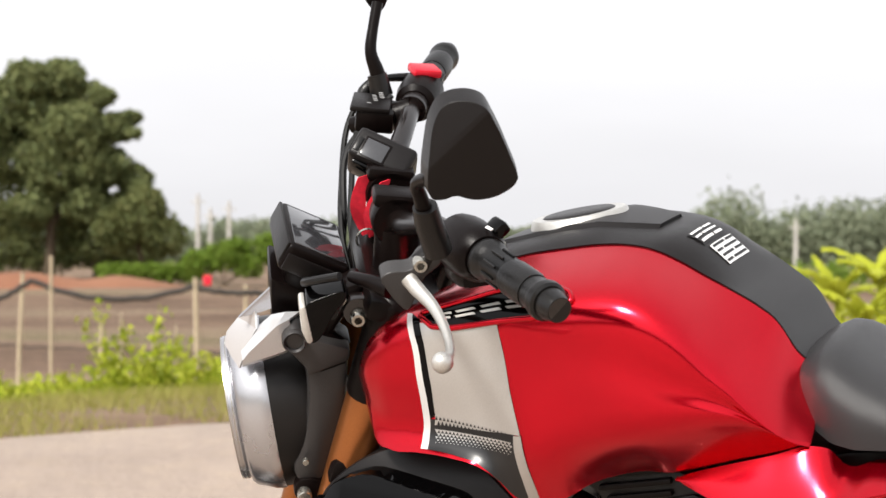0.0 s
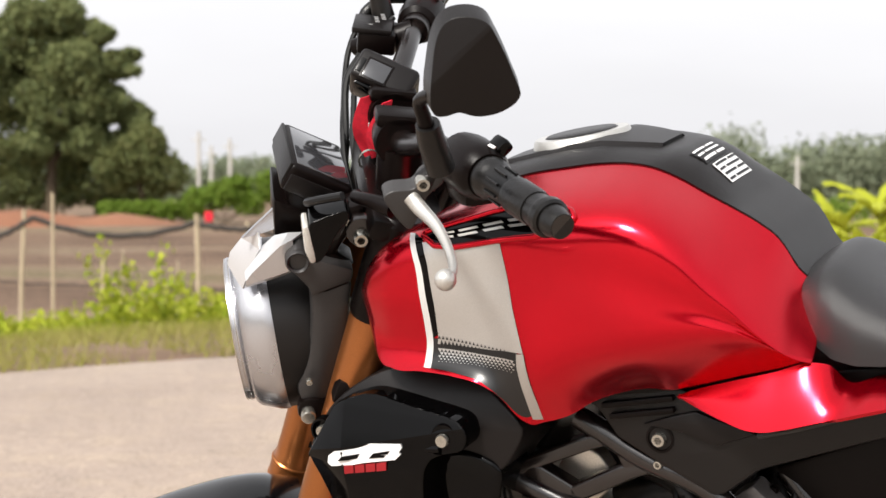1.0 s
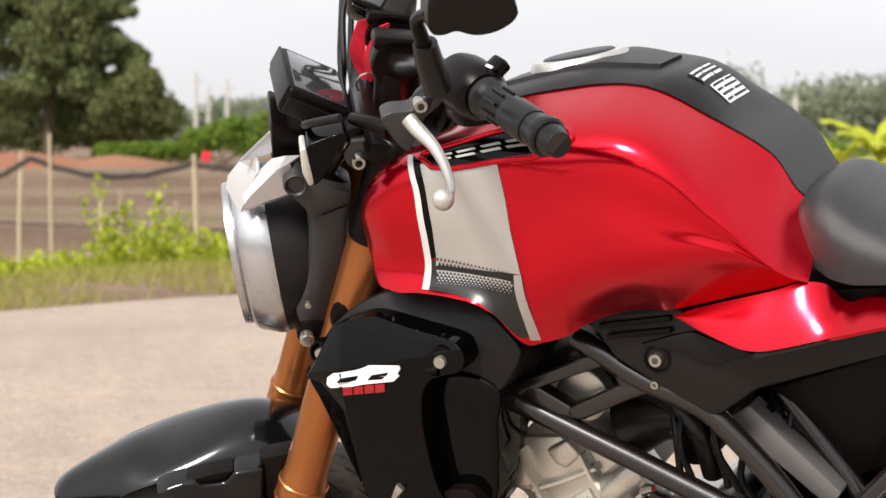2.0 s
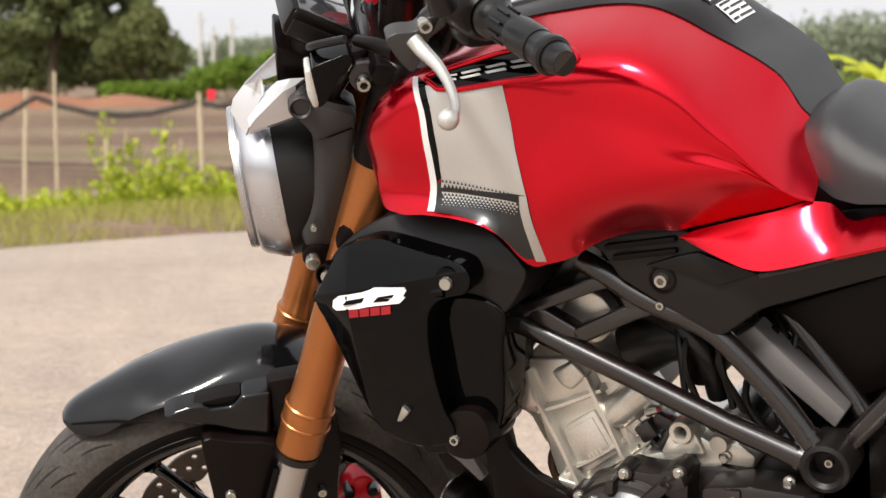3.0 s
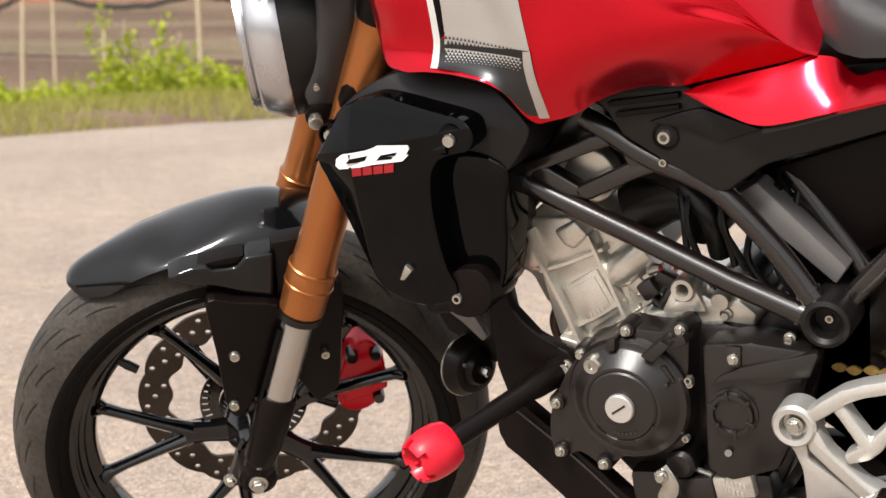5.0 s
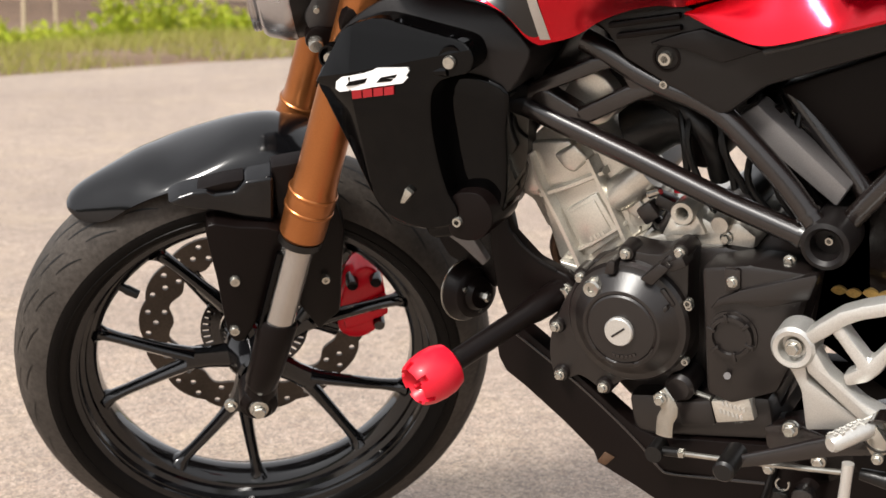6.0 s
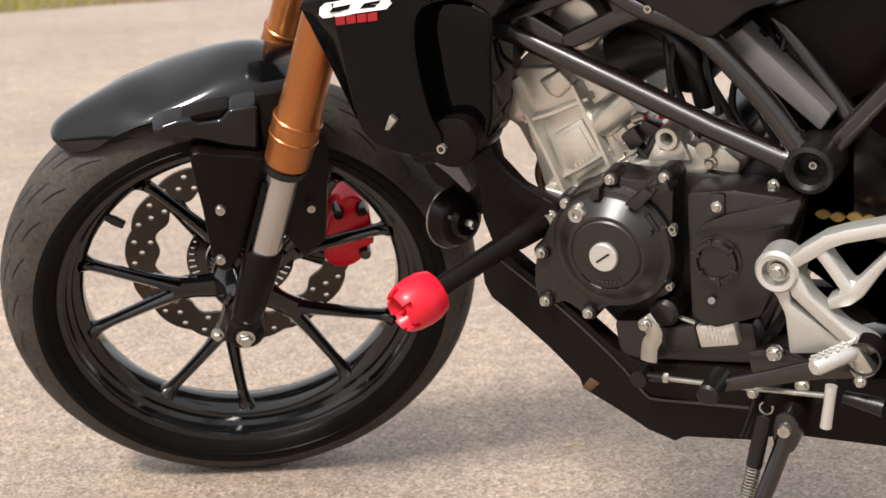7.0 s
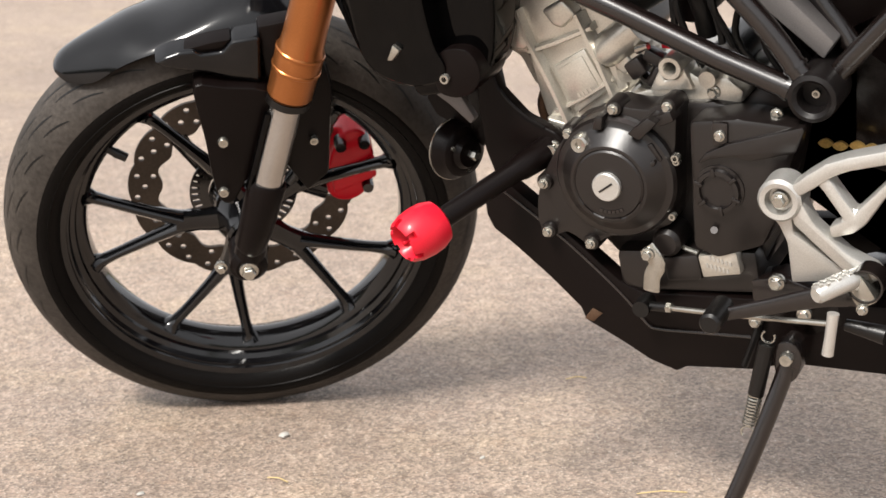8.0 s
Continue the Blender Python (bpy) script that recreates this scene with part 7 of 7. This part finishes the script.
COWL_ROWS = [
    [(-0.1924, 0.0460, 0.9219), (-0.1980, 0.0600, 0.9118), (-0.2043, 0.0700, 0.9019)],
    [(-0.1975, 0.0460, 0.9356), (-0.2070, 0.0600, 0.9302), (-0.2157, 0.0720, 0.9234)],
    [(-0.2119, 0.0480, 0.9504), (-0.2209, 0.0600, 0.9488), (-0.2292, 0.0700, 0.9437)],
    [(-0.2135, 0.0500, 0.9530), (-0.2228, 0.0600, 0.9589), (-0.2317, 0.0660, 0.9625)]]
part("lamp_cowl", solid(grid(COWL_ROWS), 0.003), WING, bike, "angular silver cowl over the lamp", STEER, 12)
SPIKE_ROWS = [
    [(-0.2137, 0.0640, 0.9592), (-0.2228, 0.0625, 0.9594), (-0.2314, 0.0600, 0.9596)],
    [(-0.2319, 0.0640, 0.9727), (-0.2356, 0.0625, 0.9668), (-0.2399, 0.0600, 0.9602)],
    [(-0.2512, 0.0640, 0.9865), (-0.2497, 0.0625, 0.9745), (-0.2486, 0.0600, 0.9618)]]
part("lamp_spike", solid(grid(SPIKE_ROWS), 0.003), SATIN, bike, "", STEER, 12)
for side in (1, -1):
    part("lamp_bracket", prism(BRACKET_HEAD, 0.076 * side, 0.102 * side, 0.005), IRON, bike, "dark grey lamp bracket", STEER)
    part("bracket_arm", prism(BRACKET_ARM, 0.072 * side, 0.096 * side, 0.008), IRON, bike, "", STEER)
    part("bracket_eye", lathe([(0.0, 0.084), (0.0085, 0.084), (0.0092, 0.104), (0.0112, 0.106), (0.0128, 0.103), (0.0128, 0.08)] if side == 1 else [(0.0, -0.105), (0.012, -0.105), (0.0128, -0.10), (0.0128, -0.08)], (EYE_X, 0, EYE_Z), "Y", 32), IRON, bike, "", STEER)
bolt(bike, -0.2569, 0.1040, 0.7958, 0.004, False, True)
part("lower_clamp", box((-0.315, 0, 0.775), (0.075, 0.26, 0.034), 0.010, (0, -24.7, 0)), MATTE, bike, "black lower fork clamp", STEER)
part("upper_clamp", box((-0.385, 0, 0.955), (0.085, 0.26, 0.026), 0.008, (0, -24.7, 0)), MATTE, bike, "black upper fork clamp", STEER)
part("steering_stem", tube([(-0.345, 0, 0.76), (-0.445, 0, 0.97)], 0.022, 20), FRAME, bike, "", STEER)
bolt(bike, -0.3363, 0.1040, 0.9532, 0.0085, False, True)
bolt(bike, -0.2492, 0.1040, 0.7554, 0.0085, False, True)
part("clamp_tab", prism(smooth2([(-0.238, 0.755), (-0.245, 0.77), (-0.262, 0.77), (-0.285, 0.755), (-0.28, 0.742), (-0.25, 0.742)], 3), 0.085, 0.1, 0.003), MATTE, bike, "", STEER)
part("clamp_tab", prism(smooth2([(-0.322, 0.955), (-0.33, 0.972), (-0.35, 0.972), (-0.40, 0.962), (-0.40, 0.94), (-0.34, 0.938)], 3), 0.085, 0.1, 0.003), FRAME, bike, "", STEER)
# front indicator
ind = part("indicator", prism(smooth2([(-0.2863, 0.9956), (-0.2959, 1.0020), (-0.3130, 1.0058), (-0.3263, 1.0071), (-0.3272, 0.9981), (-0.3137, 0.9841), (-0.3011, 0.9660), (-0.2910, 0.9564), (-0.2852, 0.9601)], 3), 0.112, 0.150, 0.008, segs=3), GLOSS, bike, "small black front indicator", STEER)
part("indicator_lens", prism([(-0.2797, 0.9978), (-0.2867, 0.9984), (-0.2881, 0.9682), (-0.2886, 0.9566), (-0.2815, 0.9553), (-0.2781, 0.9701)], 0.116, 0.152, 0.004), AMBER, ind, "clear indicator lens")
part("indicator_stalk", tube([(-0.308, 0.13, 0.978), (-0.325, 0.07, 0.975)], 0.010, 12), RUBBER, ind)

# ---- instrument panel
DASH = pose(-0.2980, 0.0, 0.9970, -6.2, -36, 6.1)
dash = part("instrument_panel", box((0, 0, 0), (0.074, 0.104, 0.034), 0.007, segs=3), MATTE, bike, "black digital instrument panel", STEER @ DASH)
part("screen", box((0, 0.002, 0.0165), (0.062, 0.088, 0.003), 0.0014), LENS, dash, "smoked glass screen")
part("panel_rim", box((0.0365, 0, 0.004), (0.004, 0.098, 0.024), 0.0015), SOFT, dash)
part("panel_rim", box((0.0, 0.0515, -0.004), (0.066, 0.004, 0.020), 0.0015), SOFT, dash)
part("panel_back", prism([(0.030, -0.012), (0.034, 0.004), (-0.030, -0.006), (-0.034, -0.026), (-0.012, -0.040), (0.018, -0.034)], -0.046, 0.046, 0.008), MATTE, dash, "dark curved back of the panel")
part("panel_foot", prism([(-0.2529, 0.9891), (-0.2652, 0.9788), (-0.2997, 0.9670), (-0.3227, 0.9574), (-0.3183, 0.9447), (-0.2956, 0.9408), (-0.2859, 0.9372), (-0.2578, 0.9343), (-0.2452, 0.9394)], -0.045, 0.045, 0.008), MATTE, bike, "", STEER)
part("panel_stay", prism([(-0.2918, 0.9676), (-0.3071, 0.9778), (-0.3296, 0.9815), (-0.3465, 0.9836), (-0.3475, 0.9703), (-0.3318, 0.9568), (-0.3088, 0.9312), (-0.3271, 0.9129), (-0.3119, 0.9118), (-0.2900, 0.9254)], 0.045, 0.085, 0.006), MATTE, bike, "", STEER)
bolt(bike, -0.3233, 0.0900, 0.9699, 0.0055, False, True)

# ---- handlebar
BAR = [(-0.395, 0.0, 1.030), (-0.396, 0.05, 1.030), (-0.405, 0.09, 1.040), (-0.425, 0.14, 1.058), (-0.440, 0.19, 1.064), (-0.470, 0.28, 1.066), (-0.508, 0.385, 1.064)]
pts = [(x, -y, z) for x, y, z in reversed(BAR[1:])] + BAR
bar = part("handlebar", tube(pts, [0.011] * 4 + [0.0125, 0.014, 0.014, 0.014, 0.0125] + [0.011] * 4, 18, cuts=4), FRAME, bike, "black tapered handlebar", STEER)
for side in (1, -1):
    part("bar_clamp", lathe([(0.012, -0.017), (0.0265, -0.017), (0.0285, -0.013), (0.0285, 0.013), (0.0265, 0.017), (0.012, 0.017)], (-0.395, 0.038 * side, 1.030), "Y", 24, closed=True), MATTE, bar)
    part("riser", tube([(-0.385, 0.038 * side, 0.965), (-0.395, 0.038 * side, 1.020)], [0.026, 0.025], 18), MATTE, bar)
    part("clamp_cap", box((-0.398, 0.038 * side, 1.052), (0.052, 0.034, 0.016), 0.005, (0, -15, 0)), MATTE, bar)

    def along(y):
        t = float(np.interp(y, [p[1] for p in BAR], range(len(BAR))))
        i = min(int(t), len(BAR) - 2)
        p = Vector(BAR[i]).lerp(Vector(BAR[i + 1]), t - i)
        return Vector((p.x, p.y * side, p.z))
    grip = part("grip", tube([along(y) for y in (0.255, 0.258, 0.264, 0.270, 0.274, 0.315, 0.352, 0.357, 0.361, 0.366, 0.368)], [0.0185, 0.0205, 0.0205, 0.0175, 0.0160, 0.0155, 0.0160, 0.0180, 0.0190, 0.0185, 0.016], 28), RUBBER, bar, "black rubber grip")
    for k in range(9):
        a = 2 * math.pi * k / 9
        c0, c1 = along(0.278), along(0.298)
        d = (c1 - c0).normalized()
        s1v = d.cross(Vector((0, 0, 1))).normalized()
        s2v = d.cross(s1v)
        o = 0.0168 * (s1v * math.cos(a) + s2v * math.sin(a))
        part("grip_rib", tube([c0 + o, c1 + o], 0.0013, 5), RUBBER, grip)
    part("grip_pad", tube([along(y) for y in (0.304, 0.310, 0.336, 0.342)], [0.0163, 0.0176, 0.0176, 0.0166], 28), RUBBER, grip)
    part("bar_end", tube([along(y) for y in (0.368, 0.372, 0.395, 0.402, 0.404)], [0.0145, 0.0150, 0.0118, 0.0105, 0.008], 24), RUBBER, bar, "black bar end weight")

    # switch housing
    if side == 1:
        sw = part("switch_housing", tube([along(y) for y in (0.195, 0.200, 0.215, 0.240, 0.250, 0.256)], [0.020, 0.0265, 0.029, 0.0285, 0.026, 0.022], 24), MATTE, bar, "black switch housing")
        part("switch_body", box(tuple(along(0.222) + Vector((-0.004, 0, -0.012))), (0.05, 0.045, 0.05), 0.010, (0, -10, 20)), MATTE, sw)
        part("turn_switch", box(tuple(along(0.232) + Vector((-0.024, 0.004, 0.020))), (0.018, 0.022, 0.014), 0.004, (0, 30, 20)), GLOSS, sw)
        part("switch_print", box(tuple(along(0.242) + Vector((-0.012, 0.006, 0.0265))), (0.003, 0.010, 0.001), 0, (0, 20, 25)), WHITE, sw)
        part("horn_button", box(tuple(along(0.218) + Vector((-0.026, 0.0, 0.002))), (0.012, 0.018, 0.016), 0.004), MATTE, sw)
    else:
        sw = part("switch_housing", tube([along(y) for y in (0.205, 0.210, 0.225, 0.250, 0.256)], [0.018, 0.024, 0.0265, 0.026, 0.02], 24), MATTE, bar, "black throttle housing")
        part("kill_switch", box(tuple(along(0.248) + Vector((-0.006, 0, 0.024))), (0.034, 0.034, 0.010), 0.003, (0, -15, 10)), REDPLASTIC, sw, "red engine stop switch")
        part("perch_band", tube([along(y) for y in (0.190, 0.205)], 0.017, 20), FRAME, sw)

# clutch lever and perch
perch = part("lever_perch", tube([(-0.436, 0.170, 1.058), (-0.425, 0.172, 1.048), (-0.408, 0.174, 1.030)], [0.014, 0.010, 0.009], 14, cuts=3), MATTE, bike, "black clutch lever perch", STEER)
part("perch_body", prism(smooth2([(-0.3639, 1.0312), (-0.3747, 1.0366), (-0.3946, 1.0354), (-0.4062, 1.0466), (-0.4230, 1.0472), (-0.4238, 1.0361), (-0.4066, 1.0246), (-0.3965, 1.0079), (-0.3854, 0.9926), (-0.3756, 1.0031), (-0.3686, 1.0168)], 3), 0.160, 0.188, 0.006, segs=3), IRON, perch, "dark grey cast lever holder")
part("adjuster", tube([(-0.372, 0.165, 1.008), (-0.355, 0.150, 1.012), (-0.337, 0.12, 1.008)], [0.010, 0.008, 0.006], 12), MATTE, perch)
bolt(perch, -0.4038, 0.1860, 1.0395, 0.0080)
part("perch_arm", tube([(-0.405, 0.178, 1.036), (-0.420, 0.178, 1.048), (-0.430, 0.175, 1.058)], [0.012, 0.010, 0.012], 12), SOFT, perch)
part("clutch_lever", tube([(-0.3903, 0.1850, 1.0262), (-0.3969, 0.1960, 1.0177), (-0.4075, 0.2220, 1.0108), (-0.4134, 0.2520, 1.0047), (-0.4148, 0.2840, 1.0010), (-0.4125, 0.3120, 1.0025), (-0.4061, 0.3320, 1.0052)], [0.0085, 0.0078, 0.0062, 0.0052, 0.0048, 0.0050, 0.0075], 16, cuts=4, flat=(1, 0.8)), ALLOY, bike, "polished alloy clutch lever with ball end", STEER)
bm = bmesh.new()
bmesh.ops.create_uvsphere(bm, u_segments=24, v_segments=16, radius=0.0102, matrix=Matrix.Translation((-0.4034, 0.3340, 1.0061)))
part("lever_ball", bm, ALLOY, bike, "round alloy lever end", STEER)

# mirrors
def mirror(stem, outline, y0, y1, fold):
    bm = prism(smooth2(outline, 4), y0, y1, 0.012, segs=5, inset=0.06)
    n = cut(bm, *fold)
    mid = Vector((fold[0][0], 0, fold[0][1]))
    cut(bm, (fold[0][0] - 0.015, fold[0][1] - 0.02), (fold[1][0] - 0.015, fold[1][1] - 0.02))
    for v in bm.verts:
        if v.co.y > (y0 + y1) / 2:
            d = (v.co - mid).dot(n)
            v.co.y -= 0.42 * abs(d) if (d > 0) == (n.z > 0) else 0.10 * abs(d)
    m = part("mirror", bm, SOFT, bike, "dark grey mirror shell on a curved stem", STEER, 50)
    cx, cz = sum(p[0] for p in outline) / len(outline), sum(p[1] for p in outline) / len(outline)
    part("mirror_glass", prism(smooth2([(x * 0.92 + 0.08 * cx, z * 0.92 + 0.08 * cz) for x, z in outline], 4), y0 - 0.002, y0 + 0.001), MIRROR, m, "mirror glass")
    part("mirror_stem", tube(stem, [0.0095, 0.009, 0.007, 0.0062, 0.0065], 14, cuts=4), MATTE, m, "black mirror stem")
    return m


mirror([(-0.4157, 0.2750, 1.0982), (-0.4117, 0.2800, 1.1237), (-0.4080, 0.2860, 1.1480), (-0.4060, 0.2940, 1.1664), (-0.4161, 0.3180, 1.1794)],
       [(-0.4147, 1.2057), (-0.4214, 1.2293), (-0.4293, 1.2442), (-0.4391, 1.2513), (-0.4521, 1.2527), (-0.4646, 1.2496), (-0.4733, 1.2429), (-0.4787, 1.2294), (-0.4842, 1.2127), (-0.4895, 1.1926), (-0.4940, 1.1747), (-0.4933, 1.1678), (-0.4864, 1.1609), (-0.4726, 1.1557), (-0.4582, 1.1550), (-0.4474, 1.1575), (-0.4349, 1.1635), (-0.4231, 1.1623), (-0.4133, 1.1646), (-0.4096, 1.1745), (-0.4113, 1.1914)], 0.306, 0.340, ((-0.4147, 1.1961), (-0.4741, 1.2389)))
mirror([(-0.4094, -0.2220, 1.0790), (-0.4084, -0.2260, 1.1025), (-0.4046, -0.2320, 1.1278), (-0.4119, -0.2450, 1.1518), (-0.4222, -0.2600, 1.1768)],
       [(-0.4134, 1.1600), (-0.4083, 1.1762), (-0.4088, 1.2162), (-0.4267, 1.2744), (-0.4486, 1.2877), (-0.4742, 1.2803), (-0.4895, 1.2443), (-0.4808, 1.2046), (-0.4572, 1.1808), (-0.4370, 1.1673), (-0.4301, 1.1572), (-0.4211, 1.1517)], -0.32, -0.288, ((-0.4161, 1.2013), (-0.4855, 1.2651)))
part("stem_sleeve", tube([(-0.4179, 0.2720, 1.0879), (-0.4121, 0.2790, 1.1221), (-0.4106, 0.2840, 1.1390)], [0.0135, 0.0130, 0.0115], 18), RUBBER, bike, "", STEER)
part("stem_sleeve", tube([(-0.4095, -0.2210, 1.0758), (-0.4076, -0.2270, 1.1009)], [0.0135, 0.0115], 18), RUBBER, bike, "", STEER)

# brake reservoir on the right bar, cables
res_box = part("brake_reservoir", box((-0.398, -0.195, 1.062), (0.045, 0.05, 0.026), 0.004, (0, -12, -10)), MATTE, bike, "black brake fluid reservoir", STEER)
part("reservoir_lid", box((-0.395, -0.195, 1.078), (0.046, 0.05, 0.007), 0.002, (0, -12, -10)), SOFT, res_box)
bm = bmesh.new()
for r in range(4):
    for k in range(4):
        box((-0.408 + 0.008 * k, -0.205 + 0.006 * r, 1.0835 - 0.0017 * k + 0.0017), (0.005, 0.0014, 0.0006), 0, (0, -12, -10), bm)
part("lid_print", bm, RUBBERTXT, res_box, "grey printed warning bars")
part("brake_perch", tube([(-0.440, -0.19, 1.062), (-0.40, -0.195, 1.055), (-0.37, -0.21, 1.05)], [0.017, 0.014, 0.010], 14, cuts=3), MATTE, bike, "", STEER)
for k, dx in enumerate((0.0, -0.010, -0.022)):
    part("control_cable", tube([(-0.398 + dx, -0.25 + 0.02 * k, 1.078), (-0.378 + dx, -0.235 + 0.02 * k, 1.064), (-0.364 + dx, -0.22 + 0.02 * k, 1.046), (-0.355 + dx, -0.20 + 0.02 * k, 1.027), (-0.346 + dx, -0.16 + 0.02 * k, 1.002), (-0.338 + dx, -0.12 + 0.02 * k, 0.975), (-0.336 + dx, -0.08 + 0.02 * k, 0.945), (-0.345, -0.03, 0.89)], 0.0036, 10, cuts=5), HOSE, bike, "black control cable", STEER)
part("cable_boot", tube([(-0.400, -0.245, 1.084), (-0.391, -0.24, 1.078), (-0.377, -0.235, 1.062)], [0.0075, 0.0085, 0.0055], 12, cuts=3), RUBBER, bike, "", STEER)
part("throttle_cable", tube([(-0.398, -0.245, 1.084), (-0.42, -0.255, 1.085), (-0.455, -0.262, 1.078)], [0.005, 0.0045, 0.006], 10, cuts=4), HOSE, bike, "", STEER)
part("clutch_cable", tube([(-0.325, 0.150, 1.024), (-0.29, 0.12, 1.01), (-0.30, 0.06, 0.98), (-0.34, 0.02, 0.92)], 0.0045, 10, cuts=6), HOSE, bike, "black clutch cable", STEER)
part("brake_hose", tube([(-0.378, -0.20, 1.045), (-0.352, -0.17, 1.02), (-0.335, -0.11, 0.95), (-0.29, -0.10, 0.82), (-0.235, -0.085, 0.6)], 0.0045, 10, cuts=6), HOSE, bike, "black brake hose", STEER)

# ---- things hung on the bars
acam = tagged(new("action_camera"), "small black action camera clamped to the handlebar", "camera")
acam.matrix_basis = bike.matrix_basis @ STEER @ pose(-0.392, -0.060, 1.056, -34, -26, -26)
part("camera_body", box((0, 0, 0), (0.070, 0.038, 0.050), 0.006, segs=3), SOFT, acam)
part("screen", box((0.008, 0.004, 0.0252), (0.026, 0.022, 0.0016), 0.0006), LENS, acam, "small dark display")
part("record_button", box((0.0275, 0.004, 0.0252), (0.006, 0.018, 0.0022), 0.001), RUBBER, acam)
part("screen_frame", box((0.008, 0.004, 0.0246), (0.031, 0.027, 0.0016), 0.0006), MATTE, acam)
part("grille", box((-0.0352, 0.004, -0.006), (0.0016, 0.014, 0.018), 0.0006), MATTE, acam)
part("lens_cover", box((0.012, 0.0200, 0.002), (0.030, 0.006, 0.030), 0.002), GLOSS, acam, "dark glass front")
part("side_door", box((-0.0346, 0.0, 0.0), (0.002, 0.028, 0.034), 0.0008), SOFT, acam)
part("mount", box((-0.010, -0.004, -0.028), (0.022, 0.022, 0.020), 0.004), MATTE, acam)
strap = tagged(new("key_strap"), "red woven key strap with white print hanging from the ignition", "strap")
strap.matrix_basis = bike.matrix_basis @ STEER
for name, top, bottom, w, y in (("band", (-0.372, 1.056), (-0.362, 0.986), 0.0095, -0.028), ("band_fold", (-0.392, 1.050), (-0.367, 0.986), 0.007, -0.020)):
    rows = []
    for i in range(15):
        t = i / 14
        x = top[0] + (bottom[0] - top[0]) * t + 0.010 * math.sin(t * math.pi)
        z = top[1] + (bottom[1] - top[1]) * t
        ww = w * (1 - 0.55 * t * t)
        rows.append([(x + ww * q, y + 0.004 * math.sin(t * 5 + q), z) for q in (-1, -0.5, 0, 0.5, 1)])
    part(name, solid(grid(rows), 0.0012), CLOTH, strap)
part("stitched_edge", tube([(-0.3805 + 0.010 * math.sin(math.pi * t) + 0.010 * t, -0.0245, 1.05 - 0.062 * t) for t in [i / 10 for i in range(11)]], 0.0007, 5), WHITE, strap)
for k in range(2):
    part("print_bar", box((-0.377 + 0.004 * k, -0.0265, 1.022 - 0.010 * k), (0.007, 0.001, 0.0025), 0, (0, 50, 0)), WHITE, strap)
part("key_ring", lathe([(0.012, -0.001), (0.0135, 0.0), (0.012, 0.001), (0.011, 0.0)], (-0.362, -0.02, 0.985), "Y", 20, closed=True), STEEL, strap)
